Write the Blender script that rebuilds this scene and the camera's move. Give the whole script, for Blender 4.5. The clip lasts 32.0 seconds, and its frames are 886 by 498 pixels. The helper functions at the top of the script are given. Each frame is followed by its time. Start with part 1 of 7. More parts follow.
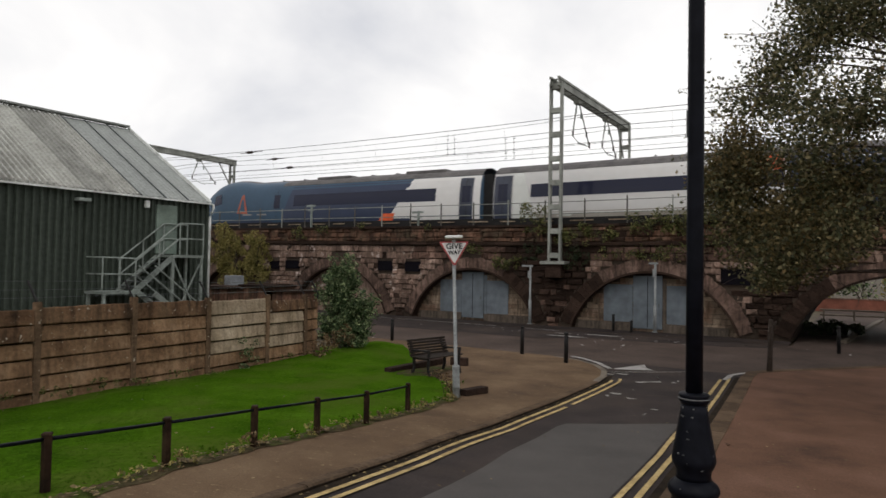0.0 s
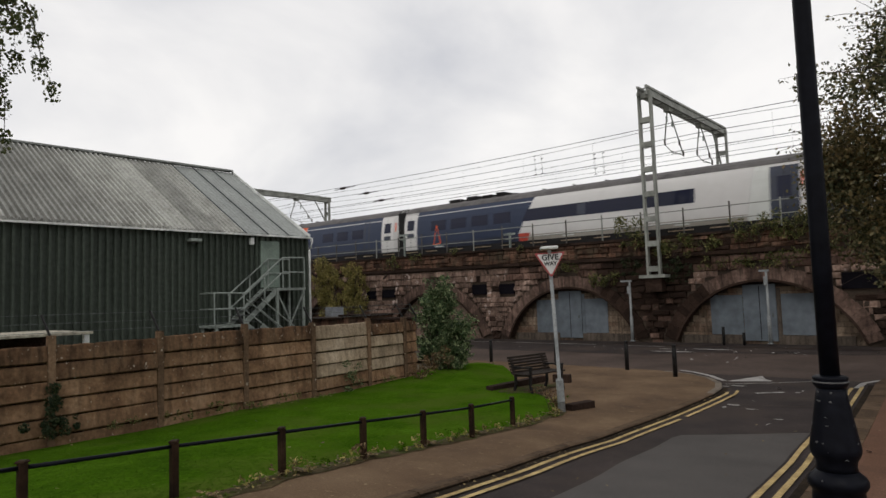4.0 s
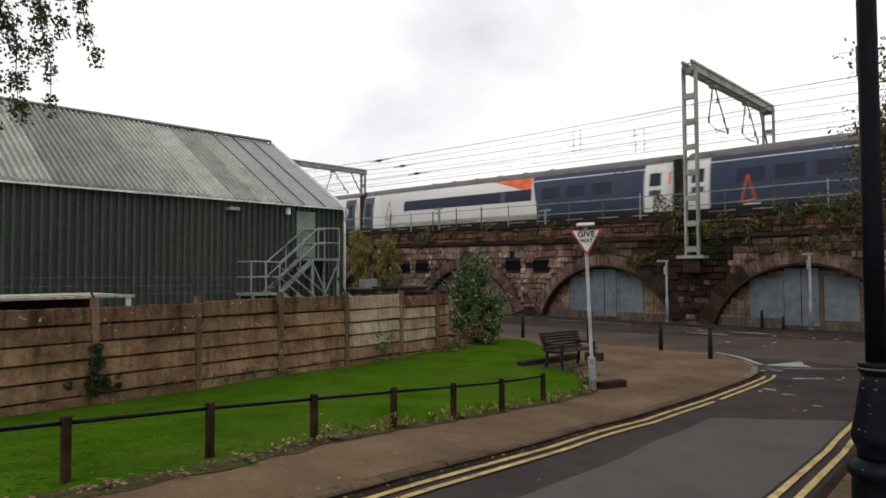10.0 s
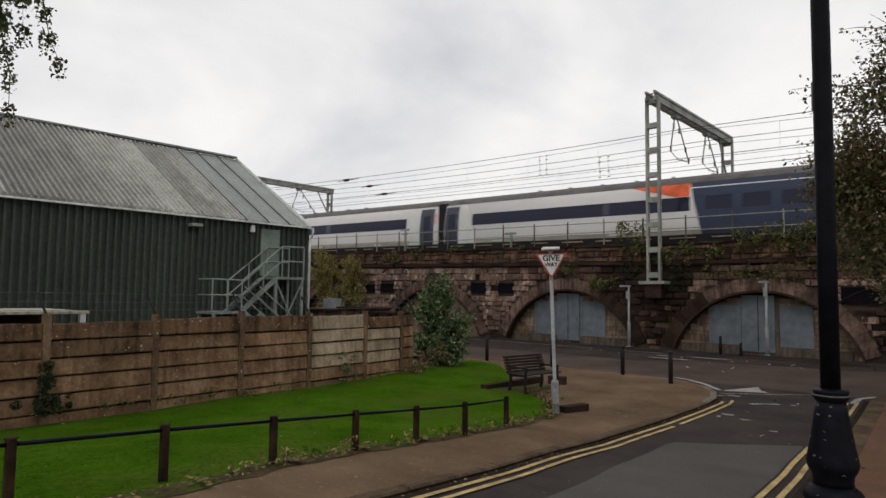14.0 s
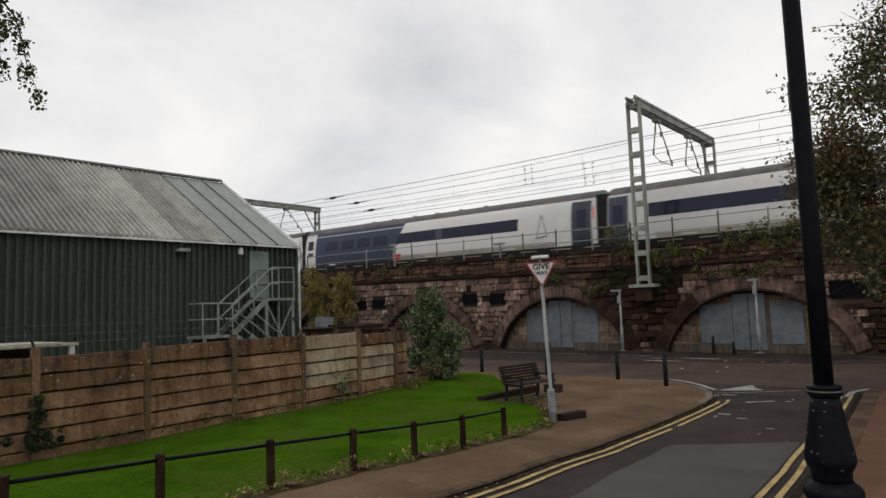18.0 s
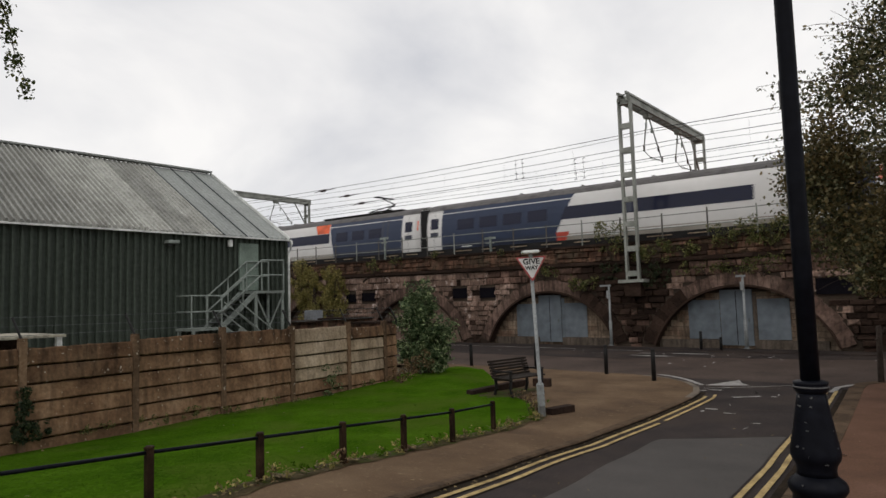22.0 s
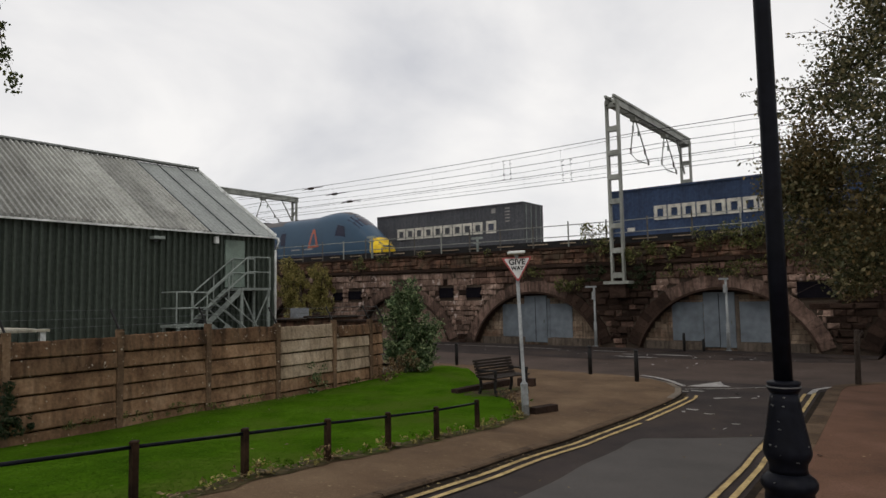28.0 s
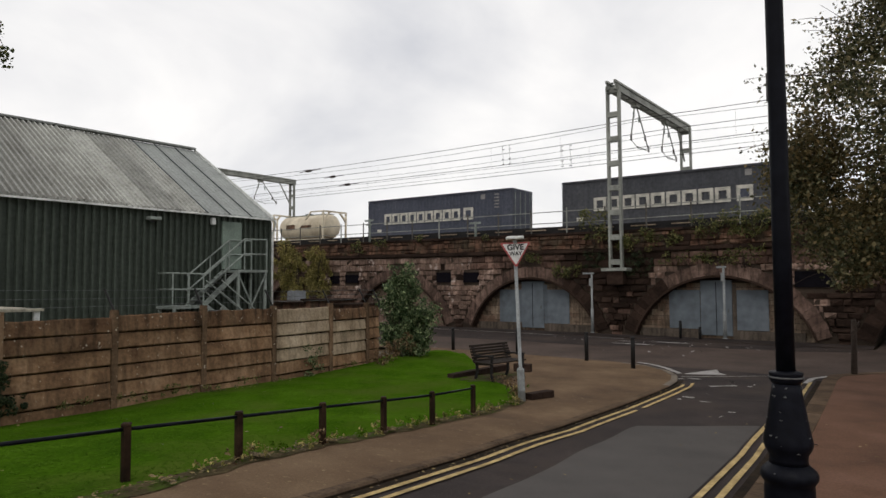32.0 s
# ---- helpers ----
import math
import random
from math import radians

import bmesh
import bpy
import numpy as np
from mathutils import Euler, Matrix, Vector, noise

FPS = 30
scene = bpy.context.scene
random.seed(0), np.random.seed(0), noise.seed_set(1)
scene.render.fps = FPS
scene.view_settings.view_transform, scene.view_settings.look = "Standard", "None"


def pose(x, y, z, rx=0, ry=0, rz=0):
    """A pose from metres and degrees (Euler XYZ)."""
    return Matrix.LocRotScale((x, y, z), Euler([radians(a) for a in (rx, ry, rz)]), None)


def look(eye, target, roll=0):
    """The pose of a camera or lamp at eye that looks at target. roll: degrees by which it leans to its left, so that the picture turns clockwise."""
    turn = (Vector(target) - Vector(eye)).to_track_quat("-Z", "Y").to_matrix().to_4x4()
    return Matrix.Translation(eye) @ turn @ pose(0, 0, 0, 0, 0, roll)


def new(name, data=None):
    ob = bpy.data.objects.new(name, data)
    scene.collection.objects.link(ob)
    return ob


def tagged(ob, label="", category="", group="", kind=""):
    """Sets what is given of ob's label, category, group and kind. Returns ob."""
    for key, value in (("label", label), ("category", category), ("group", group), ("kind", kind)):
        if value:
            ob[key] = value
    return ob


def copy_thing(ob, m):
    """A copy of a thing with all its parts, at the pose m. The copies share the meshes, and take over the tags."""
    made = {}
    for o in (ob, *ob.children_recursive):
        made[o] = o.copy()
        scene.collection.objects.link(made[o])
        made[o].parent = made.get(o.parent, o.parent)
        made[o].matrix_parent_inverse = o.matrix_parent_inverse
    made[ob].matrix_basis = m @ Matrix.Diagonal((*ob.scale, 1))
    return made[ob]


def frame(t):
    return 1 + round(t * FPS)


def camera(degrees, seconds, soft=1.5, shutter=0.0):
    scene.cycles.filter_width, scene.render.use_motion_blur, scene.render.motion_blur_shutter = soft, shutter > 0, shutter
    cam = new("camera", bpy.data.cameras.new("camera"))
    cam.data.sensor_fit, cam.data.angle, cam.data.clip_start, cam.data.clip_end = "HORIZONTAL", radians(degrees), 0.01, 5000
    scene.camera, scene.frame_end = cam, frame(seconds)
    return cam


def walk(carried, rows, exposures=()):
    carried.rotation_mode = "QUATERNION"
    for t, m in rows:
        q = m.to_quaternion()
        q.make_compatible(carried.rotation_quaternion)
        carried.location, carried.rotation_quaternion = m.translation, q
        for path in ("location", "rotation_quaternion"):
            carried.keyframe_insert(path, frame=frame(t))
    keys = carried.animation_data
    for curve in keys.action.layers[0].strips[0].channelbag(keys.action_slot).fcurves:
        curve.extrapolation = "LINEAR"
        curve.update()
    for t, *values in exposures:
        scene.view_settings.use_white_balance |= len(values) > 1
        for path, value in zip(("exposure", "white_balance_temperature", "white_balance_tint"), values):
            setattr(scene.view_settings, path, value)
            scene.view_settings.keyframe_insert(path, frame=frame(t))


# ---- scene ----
cam = camera(68.6, 32.0, 1.5, 0.5)

PATH = [
    (0, (0.132, -0.035, 2.565), (-0.943, 1.651, 2.622), 1.0),
    (0.5, (0.106, -0.108, 2.604), (-0.996, 1.559, 2.673), 2.4),
    (1, (0.09, -0.114, 2.578), (-0.965, 1.58, 2.711), 3.7),
    (1.5, (0.034, -0.098, 2.568), (-1.029, 1.589, 2.723), 3.5),
    (2, (-0.045, -0.103, 2.395), (-1.278, 1.469, 2.483), -1.8),
    (2.5, (-0.104, 0.079, 2.283), (-1.534, 1.46, 2.495), -0.8),
    (3, (0.038, 0.007, 2.275), (-1.315, 1.463, 2.493), -2.4),
    (3.5, (0.057, -0.035, 2.303), (-1.245, 1.474, 2.462), -2.8),
    (5.5, (0.022, 0.011, 2.287), (-1.312, 1.495, 2.411), 0.2),
    (6, (0.034, 0.022, 2.288), (-1.286, 1.516, 2.45), 0.2),
    (6.5, (0.018, 0.003, 2.287), (-1.252, 1.536, 2.487), -0.1),
    (7, (0.037, 0.004, 2.326), (-1.17, 1.579, 2.578), -1.3),
    (7.5, (0.052, -0.02, 2.314), (-1.157, 1.556, 2.549), -1.3),
    (8, (0.05, 0.001, 2.325), (-1.096, 1.634, 2.48), -0.9),
    (8.5, (0.129, 0.028, 2.353), (-0.982, 1.686, 2.486), 0.5),
    (9, (-0.026, 0.058, 2.336), (-1.236, 1.649, 2.417), 0.7),
    (9.5, (0.004, 0.038, 2.276), (-1.375, 1.486, 2.281), 0.7),
    (10, (0.018, -0.004, 2.285), (-1.361, 1.443, 2.355), -0.3),
    (10.5, (0.03, 0.013, 2.295), (-1.357, 1.449, 2.41), 1.1),
    (11, (0.004, 0.011, 2.294), (-1.377, 1.455, 2.397), 1.2),
    (11.5, (0.017, -0.003, 2.295), (-1.356, 1.444, 2.434), 1.4),
    (12, (0.014, 0.006, 2.307), (-1.346, 1.464, 2.464), 0.9),
    (12.5, (-0.008, 0.013, 2.284), (-1.351, 1.489, 2.424), 1.8),
    (13, (0.01, 0.018, 2.296), (-1.324, 1.501, 2.436), 1.2),
    (13.5, (-0.007, 0.01, 2.293), (-1.318, 1.517, 2.405), 0.9),
    (14, (0.006, 0.002, 2.287), (-1.293, 1.517, 2.423), 0.7),
    (14.5, (0.024, -0.01, 2.291), (-1.262, 1.514, 2.437), 0.3),
    (16.5, (0.01, -0.016, 2.297), (-1.283, 1.5, 2.473), -1.1),
    (17, (0.007, 0.001, 2.292), (-1.277, 1.527, 2.451), -1.3),
    (17.5, (0.008, -0.008, 2.29), (-1.275, 1.518, 2.452), -1.4),
    (18, (0.011, -0.001, 2.299), (-1.261, 1.533, 2.474), -2.1),
    (18.5, (0.014, -0.018, 2.301), (-1.219, 1.545, 2.49), -1.0),
    (19, (0.012, -0.019, 2.308), (-1.212, 1.554, 2.477), -2.3),
    (19.5, (0.007, 0.002, 2.301), (-1.237, 1.56, 2.462), -2.2),
    (20, (0.008, -0.018, 2.307), (-1.227, 1.547, 2.472), -2.2),
    (20.5, (0.008, -0.022, 2.299), (-1.224, 1.544, 2.468), -1.3),
    (21, (0.001, -0.006, 2.295), (-1.236, 1.558, 2.439), -1.5),
    (21.5, (0.008, 0.004, 2.3), (-1.225, 1.572, 2.444), -2.0),
    (22, (0.005, -0.012, 2.303), (-1.245, 1.542, 2.458), -1.7),
    (22.5, (0.007, 0.002, 2.301), (-1.233, 1.565, 2.451), -2.9),
    (23, (0.014, 0.003, 2.298), (-1.232, 1.561, 2.449), -3.4),
    (23.5, (0.009, -0.003, 2.299), (-1.245, 1.546, 2.465), -3.2),
    (24, (0.006, -0.001, 2.306), (-1.245, 1.548, 2.489), -2.2),
    (24.5, (0.003, -0.014, 2.298), (-1.259, 1.528, 2.466), -1.3),
    (25, (-0.003, 0.014, 2.301), (-1.26, 1.564, 2.445), -1.1),
    (25.5, (-0.009, -0.013, 2.304), (-1.261, 1.541, 2.432), -0.5),
    (26, (0.008, 0.02, 2.301), (-1.227, 1.587, 2.432), 0.3),
    (26.5, (-0.004, -0.013, 2.304), (-1.227, 1.563, 2.451), -0.1),
    (28.5, (0.081, -0.072, 2.297), (-1.139, 1.506, 2.443), -1.2),
    (29, (-0.035, 0.001, 2.329), (-1.253, 1.582, 2.462), -1.3),
    (29.5, (-0.006, -0.015, 2.328), (-1.236, 1.556, 2.461), -0.5),
    (30, (0.018, -0.007, 2.322), (-1.214, 1.563, 2.453), -0.3),
    (30.5, (-0.01, -0.001, 2.311), (-1.237, 1.575, 2.431), -0.4),
    (31, (0.022, -0.035, 2.308), (-1.199, 1.545, 2.429), -0.2),
    (31.5, (-0.008, 0.011, 2.317), (-1.222, 1.597, 2.42), -0.4),
    (32, (0.001, 0.004, 2.299), (-1.215, 1.589, 2.404), -0.3),
]
EXPOSURE = ((0, 0.17), (1.2, 0.15), (2, 0.0), (3, 0.0), (6, 0.06), (7, -0.02), (8, -0.05), (9.3, 0.0), (10, 0.32), (10.7, 0.08), (11.5, 0.03), (14, 0.0), (17, -0.08), (18, -0.0), (19, -0.05), (20, -0.05), (22, 0.03), (26, 0.0), (31, -0.02), (32, 0.1))
walk(cam, [(t, look(eye, target, roll)) for t, eye, target, roll in PATH], [(t, e, 6580, 11.5) for t, e in EXPOSURE])

# ---- world, light ----
world = bpy.data.worlds.new("overcast")
scene.world = world
world.use_nodes = True
wn, wl = world.node_tree.nodes, world.node_tree.links
wn.clear()
SUN_EL, SUN_AZ = radians(48), radians(200)


def wnode(kind, **kw):
    n = wn.new(kind)
    for k, v in kw.items():
        n.inputs[k].default_value = v
    return n


sky = wn.new("ShaderNodeTexSky")
sky.sky_type, sky.sun_disc, sky.sun_elevation, sky.sun_rotation = "NISHITA", False, SUN_EL, SUN_AZ
sky_dim = wn.new("ShaderNodeMix")
sky_dim.data_type, sky_dim.blend_type = "RGBA", "MULTIPLY"
sky_dim.inputs["Factor"].default_value = 1.0
sky_dim.inputs["B"].default_value = (0.1, 0.1, 0.1, 1)
wl.new(sky.outputs["Color"], sky_dim.inputs["A"])
wco = wn.new("ShaderNodeTexCoord")
wmap = wn.new("ShaderNodeMapping")
wmap.inputs["Scale"].default_value = (1.0, 1.0, 1.7)
wmap.inputs["Rotation"].default_value = (0.1, 0.25, 0.6)
wl.new(wco.outputs["Generated"], wmap.inputs["Vector"])
cloud = wnode("ShaderNodeTexNoise", Scale=1.9, Detail=6.0, Roughness=0.52, Distortion=0.35)
wl.new(wmap.outputs["Vector"], cloud.inputs["Vector"])
cramp = wn.new("ShaderNodeValToRGB")
cramp.color_ramp.elements[0].position, cramp.color_ramp.elements[0].color = 0.34, (0.60, 0.615, 0.645, 1)
cramp.color_ramp.elements[1].position, cramp.color_ramp.elements[1].color = 0.60, (0.915, 0.91, 0.89, 1)
wl.new(cloud.outputs["Fac"], cramp.inputs["Fac"])
wmix = wn.new("ShaderNodeMix")
wmix.data_type = "RGBA"
wmix.inputs["Factor"].default_value = 0.93
wl.new(sky_dim.outputs["Result"], wmix.inputs["A"])
wl.new(cramp.outputs["Color"], wmix.inputs["B"])
wbg = wnode("ShaderNodeBackground", Strength=1.08)
wl.new(wmix.outputs["Result"], wbg.inputs["Color"])
wout = wn.new("ShaderNodeOutputWorld")
wl.new(wbg.outputs["Background"], wout.inputs["Surface"])

sun = new("sun", bpy.data.lights.new("sun", "SUN"))
sun.data.energy, sun.data.angle, sun.data.color = 0.5, radians(25), (1.0, 0.97, 0.92)
sun.matrix_basis = look((20, -40, 60), (0, 0, 0))

# ---- materials ----


def material(name, base, rough=0.8, metal=0.0, dark=None, light=None, scale=1.5, fine=25.0, bump=0.25, depth=0.01, streak=0.0, spec=0.2, rand=0.0, speck=None, stain=0.0, tint=None):
    """A painted or weathered surface: blotches at two sizes, fine relief, streaks that run down, and some difference from piece to piece."""
    m = bpy.data.materials.new(name)
    m.use_nodes = True
    n, l = m.node_tree.nodes, m.node_tree.links
    b = n["Principled BSDF"]
    b.inputs["Metallic"].default_value = metal
    b.inputs["Specular IOR Level"].default_value = spec
    dark = dark or tuple(c * 0.6 for c in base)
    light = light or tuple(min(1, c * 1.35) for c in base)
    co = n.new("ShaderNodeTexCoord")
    big = n.new("ShaderNodeTexNoise")
    big.inputs["Scale"].default_value, big.inputs["Detail"].default_value, big.inputs["Roughness"].default_value = scale, 6, 0.62
    sml = n.new("ShaderNodeTexNoise")
    sml.inputs["Scale"].default_value, sml.inputs["Detail"].default_value = fine, 4
    l.new(co.outputs["Object"], sml.inputs["Vector"])
    mp = n.new("ShaderNodeMapping")
    mp.inputs["Scale"].default_value = (1, 1, 1 - 0.85 * streak)
    l.new(co.outputs["Object"], mp.inputs["Vector"])
    l.new(mp.outputs["Vector"], big.inputs["Vector"])
    ramp = n.new("ShaderNodeValToRGB")
    e = ramp.color_ramp.elements
    e[0].position, e[0].color = 0.3, (*dark, 1)
    e[1].position, e[1].color = 0.72, (*light, 1)
    mid = e.new(0.5)
    mid.color = (*base, 1)
    l.new(big.outputs["Fac"], ramp.inputs["Fac"])
    mx = n.new("ShaderNodeMix")
    mx.data_type, mx.blend_type = "RGBA", "OVERLAY"
    mx.inputs["Factor"].default_value = 0.55 if bump else 0.12
    l.new(ramp.outputs["Color"], mx.inputs["A"])
    l.new(sml.outputs["Fac"], mx.inputs["B"])
    out = mx.outputs["Result"]
    if rand:
        info = n.new("ShaderNodeObjectInfo")
        geo = n.new("ShaderNodeNewGeometry")
        add = n.new("ShaderNodeMath")
        add.operation = "ADD"
        l.new(info.outputs["Random"], add.inputs[0])
        l.new(geo.outputs["Random Per Island"], add.inputs[1])
        fr = n.new("ShaderNodeMath")
        fr.operation = "FRACT"
        l.new(add.outputs[0], fr.inputs[0])
        mr = n.new("ShaderNodeMapRange")
        mr.inputs["To Min"].default_value, mr.inputs["To Max"].default_value = 1 - rand, 1 + rand
        l.new(fr.outputs[0], mr.inputs["Value"])
        hs = n.new("ShaderNodeHueSaturation")
        l.new(mr.outputs["Result"], hs.inputs["Value"])
        l.new(out, hs.inputs["Color"])
        out = hs.outputs["Color"]
    if tint:
        tn = n.new("ShaderNodeTexNoise")
        tn.inputs["Scale"].default_value, tn.inputs["Detail"].default_value = tint[1], 5
        l.new(co.outputs["Object"], tn.inputs["Vector"])
        tm = n.new("ShaderNodeMapRange")
        tm.inputs["From Min"].default_value, tm.inputs["From Max"].default_value = 0.48, 0.66
        l.new(tn.outputs["Fac"], tm.inputs["Value"])
        tx = n.new("ShaderNodeMix")
        tx.data_type = "RGBA"
        tx.inputs["B"].default_value = (*tint[0], 1)
        l.new(tm.outputs["Result"], tx.inputs["Factor"])
        l.new(out, tx.inputs["A"])
        out = tx.outputs["Result"]
    if stain:
        sp = n.new("ShaderNodeMapping")
        sp.inputs["Scale"].default_value = (8.0, 8.0, 1.3)
        l.new(co.outputs["Object"], sp.inputs["Vector"])
        sn = n.new("ShaderNodeTexNoise")
        sn.inputs["Scale"].default_value, sn.inputs["Detail"].default_value = 1.0, 6
        l.new(sp.outputs["Vector"], sn.inputs["Vector"])
        sm = n.new("ShaderNodeMapRange")
        sm.inputs["From Min"].default_value, sm.inputs["From Max"].default_value = 0.44, 0.68
        sm.inputs["To Max"].default_value = stain
        l.new(sn.outputs["Fac"], sm.inputs["Value"])
        sx = n.new("ShaderNodeMix")
        sx.data_type = "RGBA"
        sx.inputs["B"].default_value = (0.016, 0.013, 0.010, 1)
        l.new(sm.outputs["Result"], sx.inputs["Factor"])
        l.new(out, sx.inputs["A"])
        out = sx.outputs["Result"]
    if speck:
        kn = n.new("ShaderNodeTexNoise")
        kn.inputs["Scale"].default_value, kn.inputs["Detail"].default_value = speck[1], 3
        l.new(co.outputs["Object"], kn.inputs["Vector"])
        km = n.new("ShaderNodeMapRange")
        km.inputs["From Min"].default_value, km.inputs["From Max"].default_value = speck[2], speck[2] + 0.06
        l.new(kn.outputs["Fac"], km.inputs["Value"])
        kx = n.new("ShaderNodeMix")
        kx.data_type = "RGBA"
        kx.inputs["B"].default_value = (*speck[0], 1)
        l.new(km.outputs["Result"], kx.inputs["Factor"])
        l.new(out, kx.inputs["A"])
        out = kx.outputs["Result"]
    l.new(out, b.inputs["Base Color"])
    rr = n.new("ShaderNodeMapRange")
    rr.inputs["To Min"].default_value, rr.inputs["To Max"].default_value = max(0.03, rough - 0.12), min(1, rough + 0.12)
    l.new(big.outputs["Fac"], rr.inputs["Value"])
    l.new(rr.outputs["Result"], b.inputs["Roughness"])
    if bump:
        bp = n.new("ShaderNodeBump")
        bp.inputs["Strength"].default_value, bp.inputs["Distance"].default_value = bump, depth
        l.new(sml.outputs["Fac"], bp.inputs["Height"])
        l.new(bp.outputs["Normal"], b.inputs["Normal"])
    return m


def leaf_material(name, a, b2, c2, trans=0.25, spec=0.22):
    m = bpy.data.materials.new(name)
    m.use_nodes = True
    n, l = m.node_tree.nodes, m.node_tree.links
    b = n["Principled BSDF"]
    geo = n.new("ShaderNodeNewGeometry")
    ramp = n.new("ShaderNodeValToRGB")
    e = ramp.color_ramp.elements
    e[0].color, e[1].color = (*a, 1), (*c2, 1)
    e[1].position = 1.0
    mid = e.new(0.6)
    mid.color = (*b2, 1)
    l.new(geo.outputs["Random Per Island"], ramp.inputs["Fac"])
    l.new(ramp.outputs["Color"], b.inputs["Base Color"])
    b.inputs["Roughness"].default_value = 0.6
    b.inputs["Specular IOR Level"].default_value = spec
    tr = n.new("ShaderNodeBsdfTranslucent")
    l.new(ramp.outputs["Color"], tr.inputs["Color"])
    ms = n.new("ShaderNodeMixShader")
    ms.inputs["Fac"].default_value = trans
    l.new(b.outputs["BSDF"], ms.inputs[1])
    l.new(tr.outputs["BSDF"], ms.inputs[2])
    l.new(ms.outputs["Shader"], n["Material Output"].inputs["Surface"])
    return m


def glass_material(name, tint, rough=0.05, spec=0.25):
    m = bpy.data.materials.new(name)
    m.use_nodes = True
    b = m.node_tree.nodes["Principled BSDF"]
    b.inputs["Base Color"].default_value = (*tint, 1)
    b.inputs["Roughness"].default_value = rough
    b.inputs["Specular IOR Level"].default_value = spec
    return m


M_ASPHALT = material("asphalt", (0.0312, 0.0245, 0.0225), 0.85, dark=(0.0175, 0.0136, 0.0128), light=(0.0490, 0.0379, 0.0350), scale=1.1, fine=42, bump=0.7, depth=0.008, spec=0.12, tint=((0.0486, 0.0362, 0.0301), 0.5), speck=((0.0750, 0.0614, 0.0550), 30, 0.66))
M_PATCH = material("newer asphalt", (0.0690, 0.0625, 0.0580), 0.8, dark=(0.0530, 0.0480, 0.0445), light=(0.0850, 0.0770, 0.0715), scale=0.9, fine=90, bump=0.4, depth=0.004, spec=0.15)
M_ROAD2 = material("worn junction asphalt", (0.0679, 0.0488, 0.0401), 0.85, dark=(0.0391, 0.0286, 0.0238), light=(0.0946, 0.0700, 0.0593), scale=0.45, fine=50, bump=0.4, depth=0.005, spec=0.12, stain=0.25)
M_PAVE = material("brown pavement tarmac", (0.109, 0.070, 0.041), 0.9, dark=(0.065, 0.041, 0.025), light=(0.156, 0.106, 0.064), scale=0.8, fine=70, bump=0.6, depth=0.007, spec=0.1, speck=((0.18, 0.134, 0.076), 14, 0.64))
M_RED = material("red paving", (0.1198, 0.0642, 0.0412), 0.9, dark=(0.0720, 0.0409, 0.0284), light=(0.1582, 0.0875, 0.0608), scale=0.8, fine=45, bump=0.3, depth=0.006, rand=0.12, spec=0.1, speck=((0.1150, 0.0778, 0.0393), 11, 0.68))
M_KERB = material("kerb stone", (0.1152, 0.0952, 0.0740), 0.85, scale=2, rand=0.2)
M_KERBD = material("dirty kerb stone", (0.098, 0.067, 0.044), 0.9, scale=2, rand=0.25, spec=0.05, stain=0.3)
M_YELLOW = material("worn yellow line paint", (0.45, 0.330, 0.150), 0.85, dark=(0.24, 0.175, 0.085), light=(0.55, 0.42, 0.21), scale=4, fine=40, spec=0.1, stain=0.3)
M_WHITE = material("worn white road paint", (0.2856, 0.2720, 0.2554), 0.75, dark=(0.1360, 0.1292, 0.1210), light=(0.4080, 0.3944, 0.3763), scale=5, fine=40)
M_LAWN = material("lawn soil and turf", (0.0432, 0.0976, 0.0053), 0.95, dark=(0.0254, 0.0620, 0.0042), light=(0.0658, 0.1331, 0.0105), scale=0.9, fine=22, bump=0.4, depth=0.012, spec=0.0, tint=((0.0620, 0.0948, 0.0135), 0.7))
M_GRASS = leaf_material("grass blades", (0.0376, 0.0894, 0.0053), (0.0498, 0.1085, 0.0068), (0.0733, 0.1295, 0.0150), 0.3, 0.0)
# dark brown of the gutter dirt and of the kerb face strip
M_KERBSIDE = material("gutter dirt", (0.022, 0.016, 0.011), 0.95, dark=(0.012, 0.009, 0.007), light=(0.042, 0.030, 0.020), scale=4, fine=30, spec=0.05)
M_EDGE = material("trodden edge soil", (0.060, 0.046, 0.024), 0.95, dark=(0.030, 0.030, 0.012), light=(0.10, 0.078, 0.040), scale=5, fine=26, bump=0.8, depth=0.02, spec=0.05, tint=((0.045, 0.070, 0.010), 3.0))
M_EARTH = material("bare ground", (0.074, 0.059, 0.039), 0.95, scale=0.3, fine=12)
M_STONE = material("weathered sandstone", (0.2499, 0.1684, 0.1309), 0.95, dark=(0.0987, 0.0662, 0.0526), light=(0.4200, 0.3008, 0.2431), scale=0.9, fine=9, bump=1.0, depth=0.05, streak=0.3, rand=0.34, spec=0.08, stain=0.5, speck=((0.4410, 0.3560, 0.3126), 3.2, 0.62))
M_MORTAR = material("dark mortar", (0.060, 0.045, 0.034), 0.95, scale=0.9, fine=20, streak=0.5, spec=0.08)
M_UPPER = material("red-brown sandstone", (0.1400, 0.0766, 0.0509), 0.95, dark=(0.0360, 0.0223, 0.0173), light=(0.2500, 0.1503, 0.1037), scale=1.3, fine=9, bump=1.0, depth=0.05, streak=0.2, rand=0.5, spec=0.08, stain=0.65, tint=((0.0900, 0.0679, 0.0461), 1.5))
M_STONED = material("brown weather-stained sandstone", (0.1489, 0.0907, 0.0688), 0.95, dark=(0.0490, 0.0305, 0.0244), light=(0.2856, 0.1851, 0.1450), scale=0.9, fine=9, bump=1.0, depth=0.05, streak=0.3, rand=0.45, spec=0.08, stain=0.6)
